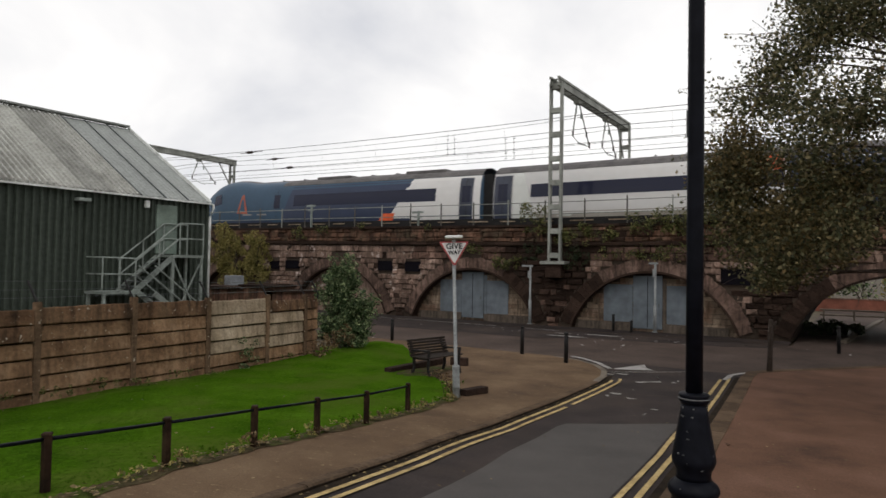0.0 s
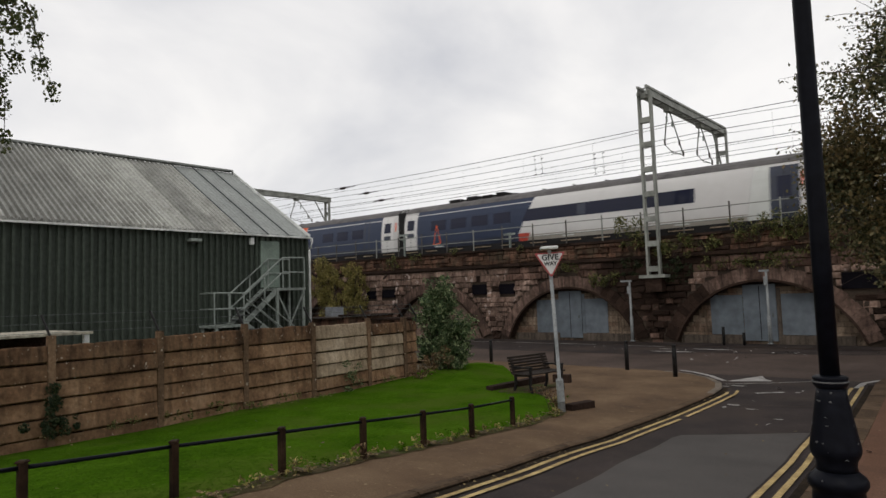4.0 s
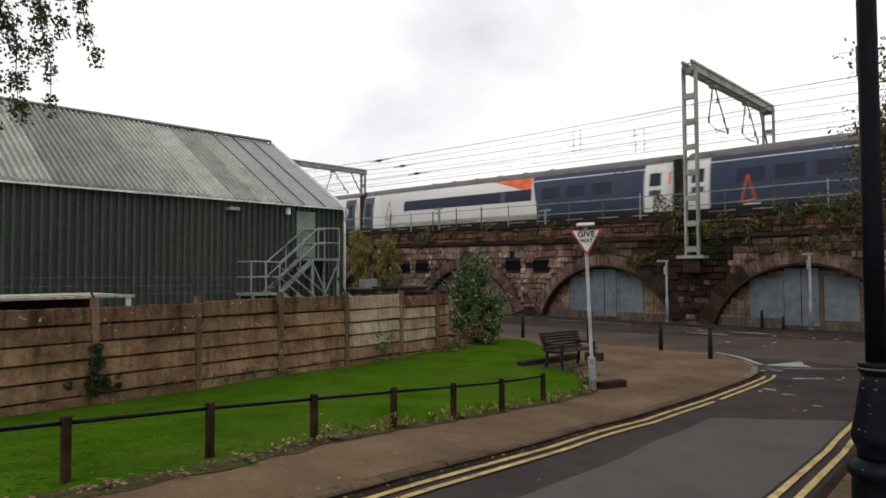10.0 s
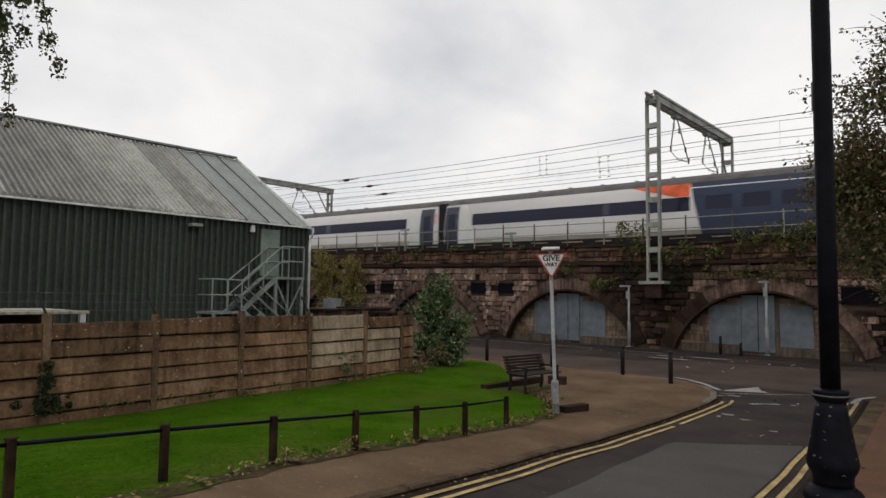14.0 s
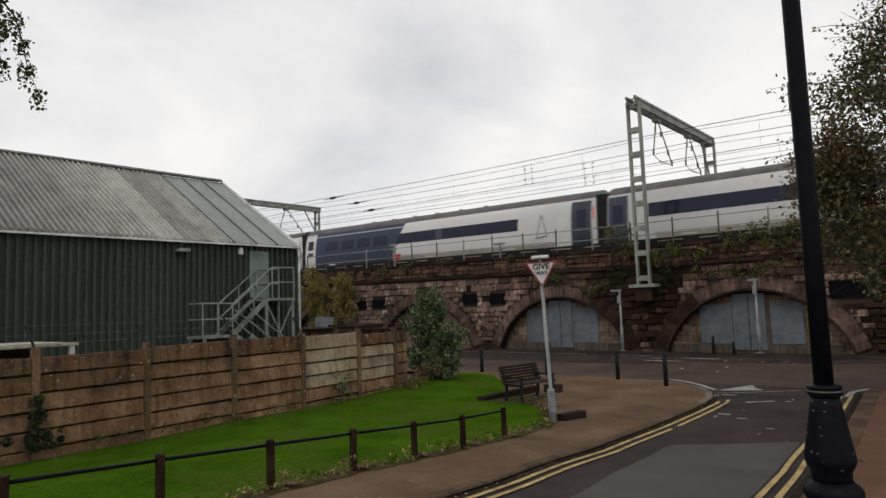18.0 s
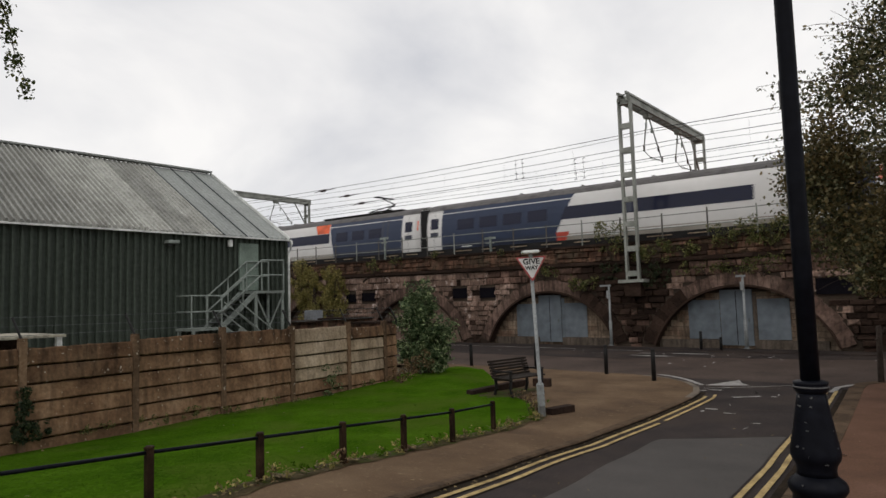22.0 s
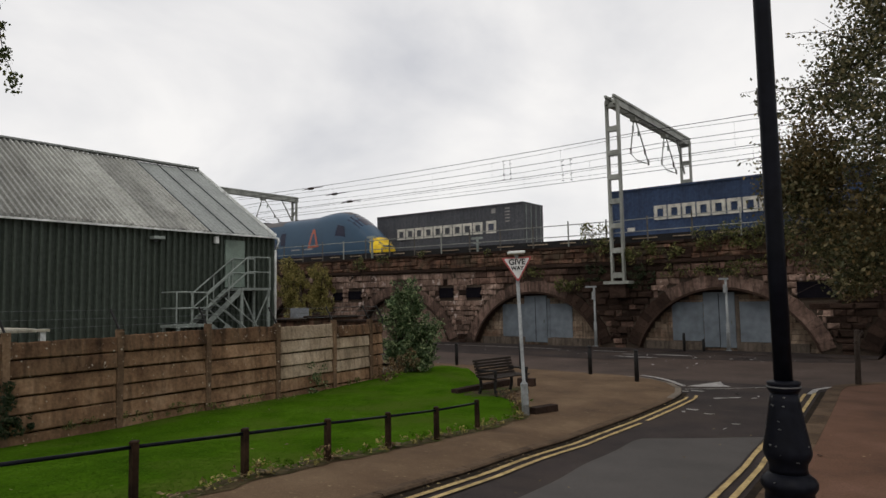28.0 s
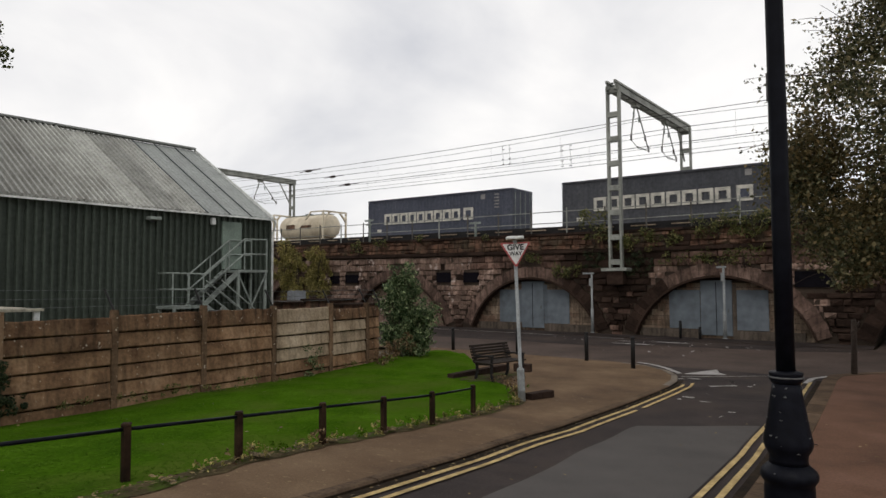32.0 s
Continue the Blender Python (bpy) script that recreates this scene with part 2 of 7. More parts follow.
M_SOOTSHADE = material("soot-dark stone and joint shade", (0.0342, 0.0215, 0.0161), 0.95, scale=0.8, fine=10, bump=0.9, depth=0.05, rand=0.4, spec=0.08)
M_VOUS = material("arch ring sandstone", (0.1453, 0.0942, 0.0741), 0.95, dark=(0.0542, 0.0359, 0.0289), light=(0.2374, 0.1643, 0.1311), scale=0.9, fine=9, bump=0.9, depth=0.04, rand=0.34, spec=0.08, stain=0.6)
M_SKIRT = material("grey rendered skirting", (0.105, 0.085, 0.068), 0.95, scale=1.5, fine=14, bump=0.4, streak=0.4, spec=0.06, stain=0.5)
M_INFILL = material("buff sandstone infill", (0.205, 0.152, 0.108), 0.95, dark=(0.092, 0.066, 0.049), light=(0.315, 0.245, 0.18), scale=1.4, fine=12, bump=0.5, depth=0.02, streak=0.4, rand=0.36, spec=0.08, stain=0.5, tint=((0.160, 0.100, 0.068), 1.6))
M_DOOR = material("blue-grey painted steel", (0.128, 0.148, 0.165), 0.65, dark=(0.108, 0.125, 0.14), light=(0.15, 0.17, 0.19), scale=0.8, fine=2.5, bump=0.05, streak=0.7)
M_VENT = material("black grille", (0.008, 0.007, 0.010), 0.8, scale=3, spec=0.05)
M_CONC = material("stained concrete panel", (0.222, 0.134, 0.077), 0.95, dark=(0.096, 0.054, 0.031), light=(0.32, 0.208, 0.130), scale=1.6, fine=16, bump=0.7, depth=0.014, streak=0.1, rand=0.18, spec=0.06, stain=0.38, speck=((0.36, 0.29, 0.21), 15, 0.68))
M_CONCT = material("mossy stained top panel", (0.128, 0.074, 0.043), 0.95, dark=(0.040, 0.024, 0.015), light=(0.180, 0.116, 0.070), scale=1.8, fine=16, bump=0.7, depth=0.014, streak=0.4, rand=0.14, spec=0.06, stain=0.7, speck=((0.36, 0.31, 0.25), 11, 0.65))
M_CONCL = material("pale concrete panel", (0.34, 0.262, 0.182), 0.95, dark=(0.17, 0.122, 0.080), light=(0.46, 0.37, 0.275), scale=1.1, fine=22, bump=0.5, rand=0.14, spec=0.08, stain=0.4)
M_POSTC = material("concrete post", (0.150, 0.096, 0.060), 0.95, scale=2, fine=18, bump=0.6, streak=0.4, rand=0.15, spec=0.06, stain=0.55, speck=((0.38, 0.33, 0.26), 13, 0.66))
M_GREENW = material("dark green profiled steel", (0.0484, 0.0604, 0.0473), 0.6, dark=(0.0374, 0.0474, 0.0374), light=(0.0594, 0.0733, 0.0583), scale=0.5, fine=6, bump=0.05, streak=0.8, spec=0.25)
M_ROOF = material("grey profiled roof sheet", (0.275, 0.275, 0.252), 0.6, dark=(0.205, 0.202, 0.183), light=(0.345, 0.345, 0.318), scale=1.3, fine=9, bump=0.1, streak=0.5, rand=0.3)
M_CANOPY = material("dull cream canopy board", (0.36, 0.335, 0.265), 0.7, scale=1.0, fine=12, bump=0.1, stain=0.4, spec=0.15)
M_ROOFL = material("smooth pale roof sheet", (0.235, 0.25, 0.235), 0.5, dark=(0.19, 0.2, 0.19), light=(0.275, 0.29, 0.272), scale=0.7, fine=9, bump=0.05, rand=0.06)
M_GUTTER = material("pale grey gutter", (0.6760, 0.6890, 0.6630), 0.5, scale=2)
M_DOORG = material("pale green door", (0.17, 0.215, 0.18), 0.6, scale=1)
M_GALV = material("galvanised steel", (0.245, 0.276, 0.251), 0.5, metal=0.2, scale=2, fine=30)
M_GALVD = material("dark grating steel", (0.10, 0.11, 0.11), 0.6, metal=0.3, scale=2)
M_MAST = material("weathered galvanised mast steel", (0.252, 0.259, 0.232), 0.6, metal=0.1, dark=(0.153, 0.158, 0.139), scale=1.5, fine=25, streak=0.5)
M_WIRE = material("dark copper wire", (0.05, 0.05, 0.05), 0.6, metal=0.4, bump=0)
M_INSUL = material("brown insulator", (0.04, 0.025, 0.02), 0.3)
M_BLACK = material("chipped black paint", (0.0048, 0.0054, 0.0083), 0.42, dark=(0.0032, 0.0036, 0.0055), light=(0.0088, 0.0099, 0.0143), scale=3, fine=18, bump=0.35, depth=0.006, spec=0.07)
M_CHIP = material("bare chipped patch", (0.10, 0.10, 0.10), 0.7)
M_BOLL = material("dull black iron", (0.016, 0.015, 0.015), 0.55, scale=3)
M_POSTB = material("brown-black painted post", (0.027, 0.016, 0.010), 0.65, dark=(0.013, 0.008, 0.006), light=(0.052, 0.032, 0.019), scale=5, fine=20, streak=0.5, spec=0.05)
M_BENCH = material("dark weathered slat", (0.024, 0.018, 0.014), 0.75, scale=4, fine=30, streak=0)
M_SIGNW = material("white sign sheet", (0.612, 0.612, 0.595), 0.5, scale=2, fine=10, bump=0)
M_SIGNR = material("faded red sign border", (0.36, 0.07, 0.07), 0.5, scale=2, bump=0)
M_SIGNK = material("black sign lettering", (0.02, 0.02, 0.022), 0.5, bump=0)
M_POLE = material("grey sign pole", (0.240, 0.252, 0.252), 0.55, scale=2, fine=25, streak=0.5)
M_TW = material("white coach paint", (0.6480, 0.6336, 0.6142), 0.35, dark=(0.6287, 0.6142, 0.5949), light=(0.6674, 0.6529, 0.6336), scale=0.4, fine=3, bump=0, streak=0.3, spec=0.4)
M_TWD = material("dirty white lower panel", (0.335, 0.305, 0.262), 0.5, dark=(0.25, 0.225, 0.19), light=(0.41, 0.38, 0.335), scale=0.5, fine=3, bump=0, streak=0.2, spec=0.3)
M_TB = material("dark blue coach paint", (0.027, 0.039, 0.076), 0.45, dark=(0.024, 0.035, 0.069), light=(0.030, 0.043, 0.083), scale=0.6, fine=4, bump=0, spec=0.3)
M_TB2 = material("teal-blue cab paint", (0.028, 0.066, 0.112), 0.42, dark=(0.024, 0.057, 0.098), light=(0.032, 0.073, 0.122), scale=0.6, fine=4, bump=0, spec=0.3)
M_TO = material("orange flash paint", (0.72, 0.13, 0.05), 0.35, scale=2, bump=0)
M_TRED = material("faded red corner paint", (0.48, 0.075, 0.05), 0.4, scale=2, bump=0)
M_TOF = material("faded orange emblem paint", (0.36, 0.10, 0.06), 0.4, scale=1, fine=2, bump=0)
M_EMB = material("dull grey emblem paint", (0.26, 0.25, 0.24), 0.5, scale=1, fine=2, bump=0)
M_TY = material("yellow nose paint", (0.78, 0.52, 0.02), 0.4, scale=1, fine=2, bump=0)
M_TR = material("grey coach roof", (0.115, 0.108, 0.106), 0.7, scale=1.2, fine=10, bump=0.05)
M_TG = glass_material("dark coach glass", (0.010, 0.012, 0.032), 0.15)
M_TD = material("dark blue coach door", (0.022, 0.028, 0.05), 0.35, scale=1, bump=0, spec=0.5)
M_TU = material("black underframe", (0.018, 0.017, 0.017), 0.8, scale=2)
M_TGREY = material("pale grey flash", (0.60, 0.61, 0.58), 0.4, dark=(0.56, 0.57, 0.54), light=(0.64, 0.65, 0.62), scale=0.5, fine=2, bump=0)
M_CONT = material("slate-blue container steel", (0.067, 0.0735, 0.098), 0.55, dark=(0.0515, 0.0565, 0.0755), light=(0.0885, 0.0945, 0.121), scale=0.7, fine=6, bump=0.05, streak=0.6)
M_CONTG = material("slate-grey container steel", (0.071, 0.0735, 0.082), 0.6, dark=(0.054, 0.056, 0.064), light=(0.092, 0.094, 0.101), scale=0.7, fine=6, bump=0.05, streak=0.6)
M_CONT2 = material("dark blue container steel", (0.03, 0.05, 0.10), 0.55, scale=0.7, fine=6, bump=0.05, streak=0.6)
M_CONTR = material("red container steel", (0.33, 0.06, 0.03), 0.55, scale=0.7, fine=6, bump=0.05, streak=0.6)
M_LOGO = material("faded grey-white lettering paint", (0.5250, 0.5040, 0.4400), 0.6, scale=3, bump=0)
M_TANK = material("cream tank paint", (0.62, 0.55, 0.42), 0.45, dark=(0.42, 0.35, 0.25), scale=0.8, fine=6, bump=0, streak=0.4)
M_WAGON = material("rusty brown wagon steel", (0.06, 0.04, 0.032), 0.8, scale=1.5)
M_CARP = material("silver car paint", (0.37, 0.37, 0.38), 0.25, metal=0.6, dark=(0.35, 0.35, 0.36), light=(0.39, 0.39, 0.40), scale=1, fine=200, bump=0, spec=0.5)
M_CARG = glass_material("dark car glass", (0.028, 0.034, 0.040), 0.06, 0.6)
M_TYRE = material("black rubber", (0.012, 0.012, 0.012), 0.85)
M_RIM = material("silver wheel trim", (0.27, 0.27, 0.28), 0.4, metal=0.5, bump=0)
M_LAMPR = material("red lamp lens", (0.2100, 0.0108, 0.0135), 0.2, bump=0)
M_LAMPW = material("clear lamp lens", (0.55, 0.56, 0.58), 0.15, bump=0)
M_PLATE = material("pale yellow plate", (0.55, 0.50, 0.28), 0.5, bump=0)
M_BARK = material("dark bark", (0.055, 0.042, 0.034), 0.95, scale=5, fine=25, bump=1, depth=0.02, streak=0.7)
M_LEAF = leaf_material("autumn green leaves", (0.026, 0.032, 0.015), (0.094, 0.095, 0.043), (0.26, 0.215, 0.112), 0.36)
M_LEAFY = leaf_material("browning leaves", (0.05, 0.042, 0.018), (0.115, 0.092, 0.037), (0.21, 0.15, 0.066), 0.34)
M_BUSH = leaf_material("bush leaves", (0.0189, 0.0378, 0.0142), (0.0756, 0.1188, 0.0482), (0.3375, 0.3915, 0.1985), 0.28)
M_BIRCH = leaf_material("birch leaves", (0.0405, 0.0567, 0.0187), (0.0743, 0.0945, 0.0328), (0.1350, 0.1260, 0.0410), 0.3)
M_IVY = leaf_material("wall plants", (0.0442, 0.0576, 0.0182), (0.1144, 0.1232, 0.0390), (0.2600, 0.2276, 0.0858), 0.28)
M_IVYY = leaf_material("olive shrub leaves", (0.1000, 0.0975, 0.0300), (0.2562, 0.2275, 0.0700), (0.4875, 0.3875, 0.1438), 0.28)
M_STRAW = leaf_material("withered weeds", (0.060, 0.036, 0.020), (0.150, 0.092, 0.045), (0.31, 0.225, 0.115), 0.25)
M_CREEP = leaf_material("dark creeper leaves", (0.012, 0.022, 0.010), (0.025, 0.04, 0.016), (0.06, 0.07, 0.03), 0.2)
M_LITTER = leaf_material("fallen leaves", (0.045, 0.028, 0.013), (0.115, 0.078, 0.030), (0.27, 0.20, 0.085), 0.1)
M_BRICKR = material("red brick", (0.20, 0.075, 0.05), 0.9, scale=1, fine=20)
M_GREY = material("grey metal cabinet", (0.24, 0.255, 0.27), 0.6)

# ---- mesh helpers ----


def part(name, bm, mat, parent=None, label="", smooth=False):
    me = bpy.data.meshes.new(name)
    bm.to_mesh(me)
    bm.free()
    for m in mat if isinstance(mat, (list, tuple)) else (mat,):
        me.materials.append(m)
    if smooth:
        me.shade_smooth()
    ob = new(name, me)
    if parent:
        ob.parent = parent
    if label:
        tagged(ob, label)
    return ob


def soup(name, verts, faces, mat, parent=None, label="", smooth=False):
    me = bpy.data.meshes.new(name)
    me.from_pydata(verts, [], faces)
    me.materials.append(mat)
    if smooth:
        me.shade_smooth()
    ob = new(name, me)
    if parent:
        ob.parent = parent
    if label:
        tagged(ob, label)
    return ob


def thing(name, m, label, category, group="", kind=""):
    ob = new(name)
    ob.empty_display_size = 0.1
    ob.matrix_basis = m
    return tagged(ob, label, category, group, kind)


def box(bm, x0, x1, y0, y1, z0, z1):
    v = [bm.verts.new((x, y, z)) for x in (x0, x1) for y in (y0, y1) for z in (z0, z1)]
    for f in ((0, 1, 3, 2), (4, 6, 7, 5), (0, 4, 5, 1), (2, 3, 7, 6), (0, 2, 6, 4), (1, 5, 7, 3)):
        bm.faces.new([v[i] for i in f])
    return v


def B(*boxes, bevel=0.0):
    bm = bmesh.new()
    for b in boxes:
        box(bm, *b)
    if bevel:
        bmesh.ops.bevel(bm, geom=bm.edges[:], offset=bevel, segments=2, affect="EDGES", profile=0.6)
    return bm


def prism(bm, poly, place0, place1):
    """A closed solid between two copies of a polygon; the places turn (u, v) into points."""
    a, b = [bm.verts.new(place0(u, v)) for u, v in poly], [bm.verts.new(place1(u, v)) for u, v in poly]
    n = len(poly)
    bm.faces.new(a[::-1])
    bm.faces.new(b)
    for i in range(n):
        bm.faces.new((a[i], a[(i + 1) % n], b[(i + 1) % n], b[i]))


def tube(bm, pts, r, n=8, cap=True):
    pts = [Vector([float(v) for v in p]) for p in pts]
    rs = [float(v) for v in (r if isinstance(r, (list, tuple)) else [r] * len(pts))]
    rings = []
    for i, p in enumerate(pts):
        d = (pts[min(i + 1, len(pts) - 1)] - pts[max(i - 1, 0)]).normalized()
        u = d.cross(Vector((0, 0, 1)) if abs(d.z) < 0.95 else Vector((1, 0, 0))).normalized()
        w = d.cross(u)
        rings.append([bm.verts.new(p + rs[i] * (math.cos(k * math.tau / n) * u + math.sin(k * math.tau / n) * w)) for k in range(n)])
    for a, b in zip(rings, rings[1:]):
        for k in range(n):
            bm.faces.new((a[k], a[(k + 1) % n], b[(k + 1) % n], b[k]))
    if cap:
        bm.faces.new(rings[0][::-1])
        bm.faces.new(rings[-1])
    return bm


def T(*paths, r=0.02, n=8):
    bm = bmesh.new()
    for p in paths:
        tube(bm, p, r, n)
    return bm


def beam(bm, a, b, w, h):
    """A bar of rectangular section between two points."""
    a, b = Vector(a), Vector(b)
    d = (b - a).normalized()
    u = d.cross(Vector((0, 0, 1)) if abs(d.z) < 0.99 else Vector((1, 0, 0))).normalized()
    v = u.cross(d)
    q = [(-w / 2, -h / 2), (w / 2, -h / 2), (w / 2, h / 2), (-w / 2, h / 2)]
    prism(bm, q, lambda s, t: a + s * u + t * v, lambda s, t: b + s * u + t * v)
    return bm


def BEAM(*segs, w=0.05, h=0.05):
    bm = bmesh.new()
    for a, b in segs:
        beam(bm, a, b, w, h)
    return bm


def lathe(profile, n=24, at=(0, 0, 0)):
    bm = bmesh.new()
    rings = [[bm.verts.new((at[0] + r * math.cos(k * math.tau / n), at[1] + r * math.sin(k * math.tau / n), at[2] + z)) for k in range(n)] for r, z in profile]
    for a, b in zip(rings, rings[1:]):
        for k in range(n):
            bm.faces.new((a[k], a[(k + 1) % n], b[(k + 1) % n], b[k]))
    bm.faces.new(rings[0][::-1])
    bm.faces.new(rings[-1])
    return bm


def leaves(name, centres, size, mat, parent=None, label="", seed=1, flat=0.0, wide=0.48):
    """Many small pointed leaves, one rhombus each, round the given centres."""
    rng = np.random.default_rng(seed)
    c = np.asarray(centres, float)
    n = len(c)
    u = rng.normal(size=(n, 3))
    u[:, 2] *= 1 - flat
    u /= np.linalg.norm(u, axis=1)[:, None]
    w = np.cross(u, rng.normal(size=(n, 3)))
    w /= np.linalg.norm(w, axis=1)[:, None]
    s = size * rng.uniform(0.6, 1.3, n)[:, None]
    v = np.stack([c - u * s, c + w * s * wide + u * s * 0.1, c + u * s, c - w * s * wide + u * s * 0.1], 1).reshape(-1, 3)
    f = np.arange(4 * n).reshape(-1, 4)
    return soup(name, v.tolist(), f.tolist(), mat, parent, label)


def interp(pairs, t):
    return float(np.interp(t, [p[0] for p in pairs], [p[1] for p in pairs]))


# ---- lie of the land ----
SLOPE = [(-60, 1.1), (-5, 0.95), (0, 0.78), (4, 0.5), (6.6, 0.25), (9.5, 0.05), (12, 0), (200, 0)]


def gz(x, y):
    k = min(max((-x - 6) / 6, 0), 1)
    return interp(SLOPE, y) * (1 - 0.5 * k * k * (3 - 2 * k))


KERB_L = [(-12, -3.36), (3.5, -4.26), (5.2, -4.49), (8, -4.86), (10, -4.94), (14.0, -4.94), (15.3, -4.98), (16.36, -5.2), (17.0, -5.55), (17.5, -5.9), (17.9, -6.3), (18.2, -6.8), (18.4, -7.6)]
_y = np.arange(-12, 18.41, 0.1)
_x = np.array([interp(KERB_L, y) for y in _y])
for _ in range(30):
    _x[1:-40] = (_x[:-41] + 2 * _x[1:-40] + _x[2:-39]) / 4
KERB_L = [(float(y), float(x)) for y, x in zip(_y, _x)]
KERB_R = [(-12, -0.6), (3, -1.3), (6.65, -1.58), (10.3, -1.88), (12.4, -2.0), (14.9, -2.14), (17.9, -2.33), (18.6, -2.28), (19.0, -2.1), (20.1, -1.1), (22.3, 0.72), (27.2, 5.0)]
LAWN_R = [(-12, -4.2), (0, -5.0), (3.1, -5.4), (4.0, -5.66), (5.4, -5.95), (6.6, -6.1), (8.35, -6.24), (9.8, -6.35), (11, -6.5), (12.2, -7.4), (13, -8.6), (14.5, -10.0), (16, -11.2), (17.3, -12.4)]
FENCE = [(-12, -10.6), (3.6, -11.75), (5.69, -11.85), (9.3, -12.1), (12.74, -12.45), (13.5, -12.5), (18, -12.9)]


LAWN_FOOT = [(-12, 0.3), (2, 0.12), (4, 0.09), (5.6, 0.08), (7.2, 0.12), (9, 0.1), (10.5, 0.08), (12.5, 0.13), (14.5, 0.15), (17.3, 0.1)]


def lz(x, y):
    """The lawn: it rises from the pavement to the foot of the fence."""
    a, b = interp(LAWN_R, y), interp(FENCE, y)
    u = min(max((a - x) / (a - b), 0), 1) if a - b > 0.5 else 0
    return gz(x, y) + (interp(LAWN_FOOT, y) - gz(b, y)) * u**0.8


def sheet(name, mat, y0, y1, step, left, right, cols, lift, label, category, fall=0.0, lie=gz):
    """A strip of ground between two edges that follow y."""
    n = max(2, int((y1 - y0) / step) + 1)
    verts, faces = [], []
    for y in np.linspace(y0, y1, n):
        a, b = left(y), right(y)
        for k, x in enumerate(np.linspace(a, b, cols)):
            verts.append((x, y, lie(x, y) + lift - fall * max(0, k / (cols - 1) - 0.5) * 2 + 0.006 * noise.noise((x * 1.3, y * 1.3, 3))))
    for i in range(n - 1):
        for j in range(cols - 1):
            k = i * cols + j
            faces.append((k, k + 1, k + cols + 1, k + cols))
    ob = soup(name, verts, faces, mat, None, "", True)
    return tagged(ob, label, category, "", "structure")


# the ground sheet that reaches the horizon
gv, gf = [], []
gxs = [-2500, -600, -200, -80, -40] + list(np.arange(-30, 20.1, 2.0)) + [40, 80, 200, 600, 2500]
gys = [-2500, -600, -200, -80, -40] + list(np.arange(-20, 50.1, 2.0)) + [80, 200, 600, 2500]
for y in gys:
    for x in gxs:
        gv.append((x, y, gz(x, min(max(y, -60), 200)) - 0.22))
for i in range(len(gys) - 1):
    for j in range(len(gxs) - 1):
        k = i * len(gxs) + j
        gf.append((k, k + 1, k + len(gxs) + 1, k + len(gxs)))
tagged(soup("ground", gv, gf, M_EARTH), "bare dark earth ground beyond the streets", "ground", "", "structure")

road = sheet("road_side", M_ASPHALT, -12, 18.6, 0.4, lambda y: interp(KERB_L, y) - 0.05, lambda y: min(interp(KERB_R, y), -1.9 if y > 17 else 9) + 0.05, 12, -0.1, "dark patched asphalt side road with litter", "road")
sheet("road_patch", M_PATCH, -12, 11.8, 0.25, lambda y: min(interp(KERB_L, y) + interp([(-12, 1.0), (7, 1.0), (10.5, 0.82), (11.8, 2.4)], y), -2.4), lambda y: interp(KERB_R, y) - 0.5, 8, -0.094, "paler newer asphalt patch in the side road", "road patch")
sheet("road_main", M_ROAD2, 18.3, 27.2, 0.6, lambda y: -70, lambda y: 45, 60, -0.104, "worn grey-brown asphalt junction along the viaduct", "road")
sheet("road_dark_strip", M_ASPHALT, 23.2, 27.1, 0.6, lambda y: -70, lambda y: interp([(23.2, -10.5), (24.6, -8.5), (25.3, -2.6), (27.1, -2.0)], y), 40, -0.097, "darker asphalt strip beside the viaduct", "road patch")
sheet("road_arch", M_ROAD2, 27.2, 70, 2, lambda y: -1.9, lambda y: 45, 12, -0.104, "asphalt road running under the open arch", "road")
sheet("pavement_left", M_PAVE, -12, 18.4, 0.4, lambda y: interp(LAWN_R, y) - 0.05 if y < 17.3 else -18, lambda y: interp(KERB_L, y) - 0.14, 14, 0.0, "brown tarmac pavement with damp leaf litter", "pavement", 0.04)
sheet("pavement_right", M_RED, -12, 27.2, 0.5, lambda y: interp(KERB_R, y) + 0.29, lambda y: 30, 30, 0.0, "reddish-brown paving with fallen leaves", "pavement")
sheet("pavement_viaduct", M_ASPHALT, 27.2, 28.75, 0.5, lambda y: -70, lambda y: -2.0, 40, -0.085, "narrow pavement along the viaduct foot", "pavement")
lawn = sheet("lawn", M_LAWN, -12, 17.3, 0.4, lambda y: -13.2, lambda y: interp(LAWN_R, y), 24, 0.012, "bright green mown lawn with scattered leaves", "lawn", 0.0, lz)
sheet("yard", M_EARTH, -12, 27.2, 1.5, lambda y: -60, lambda y: -13.1, 20, -0.12, "dark yard ground behind the concrete fence", "yard")


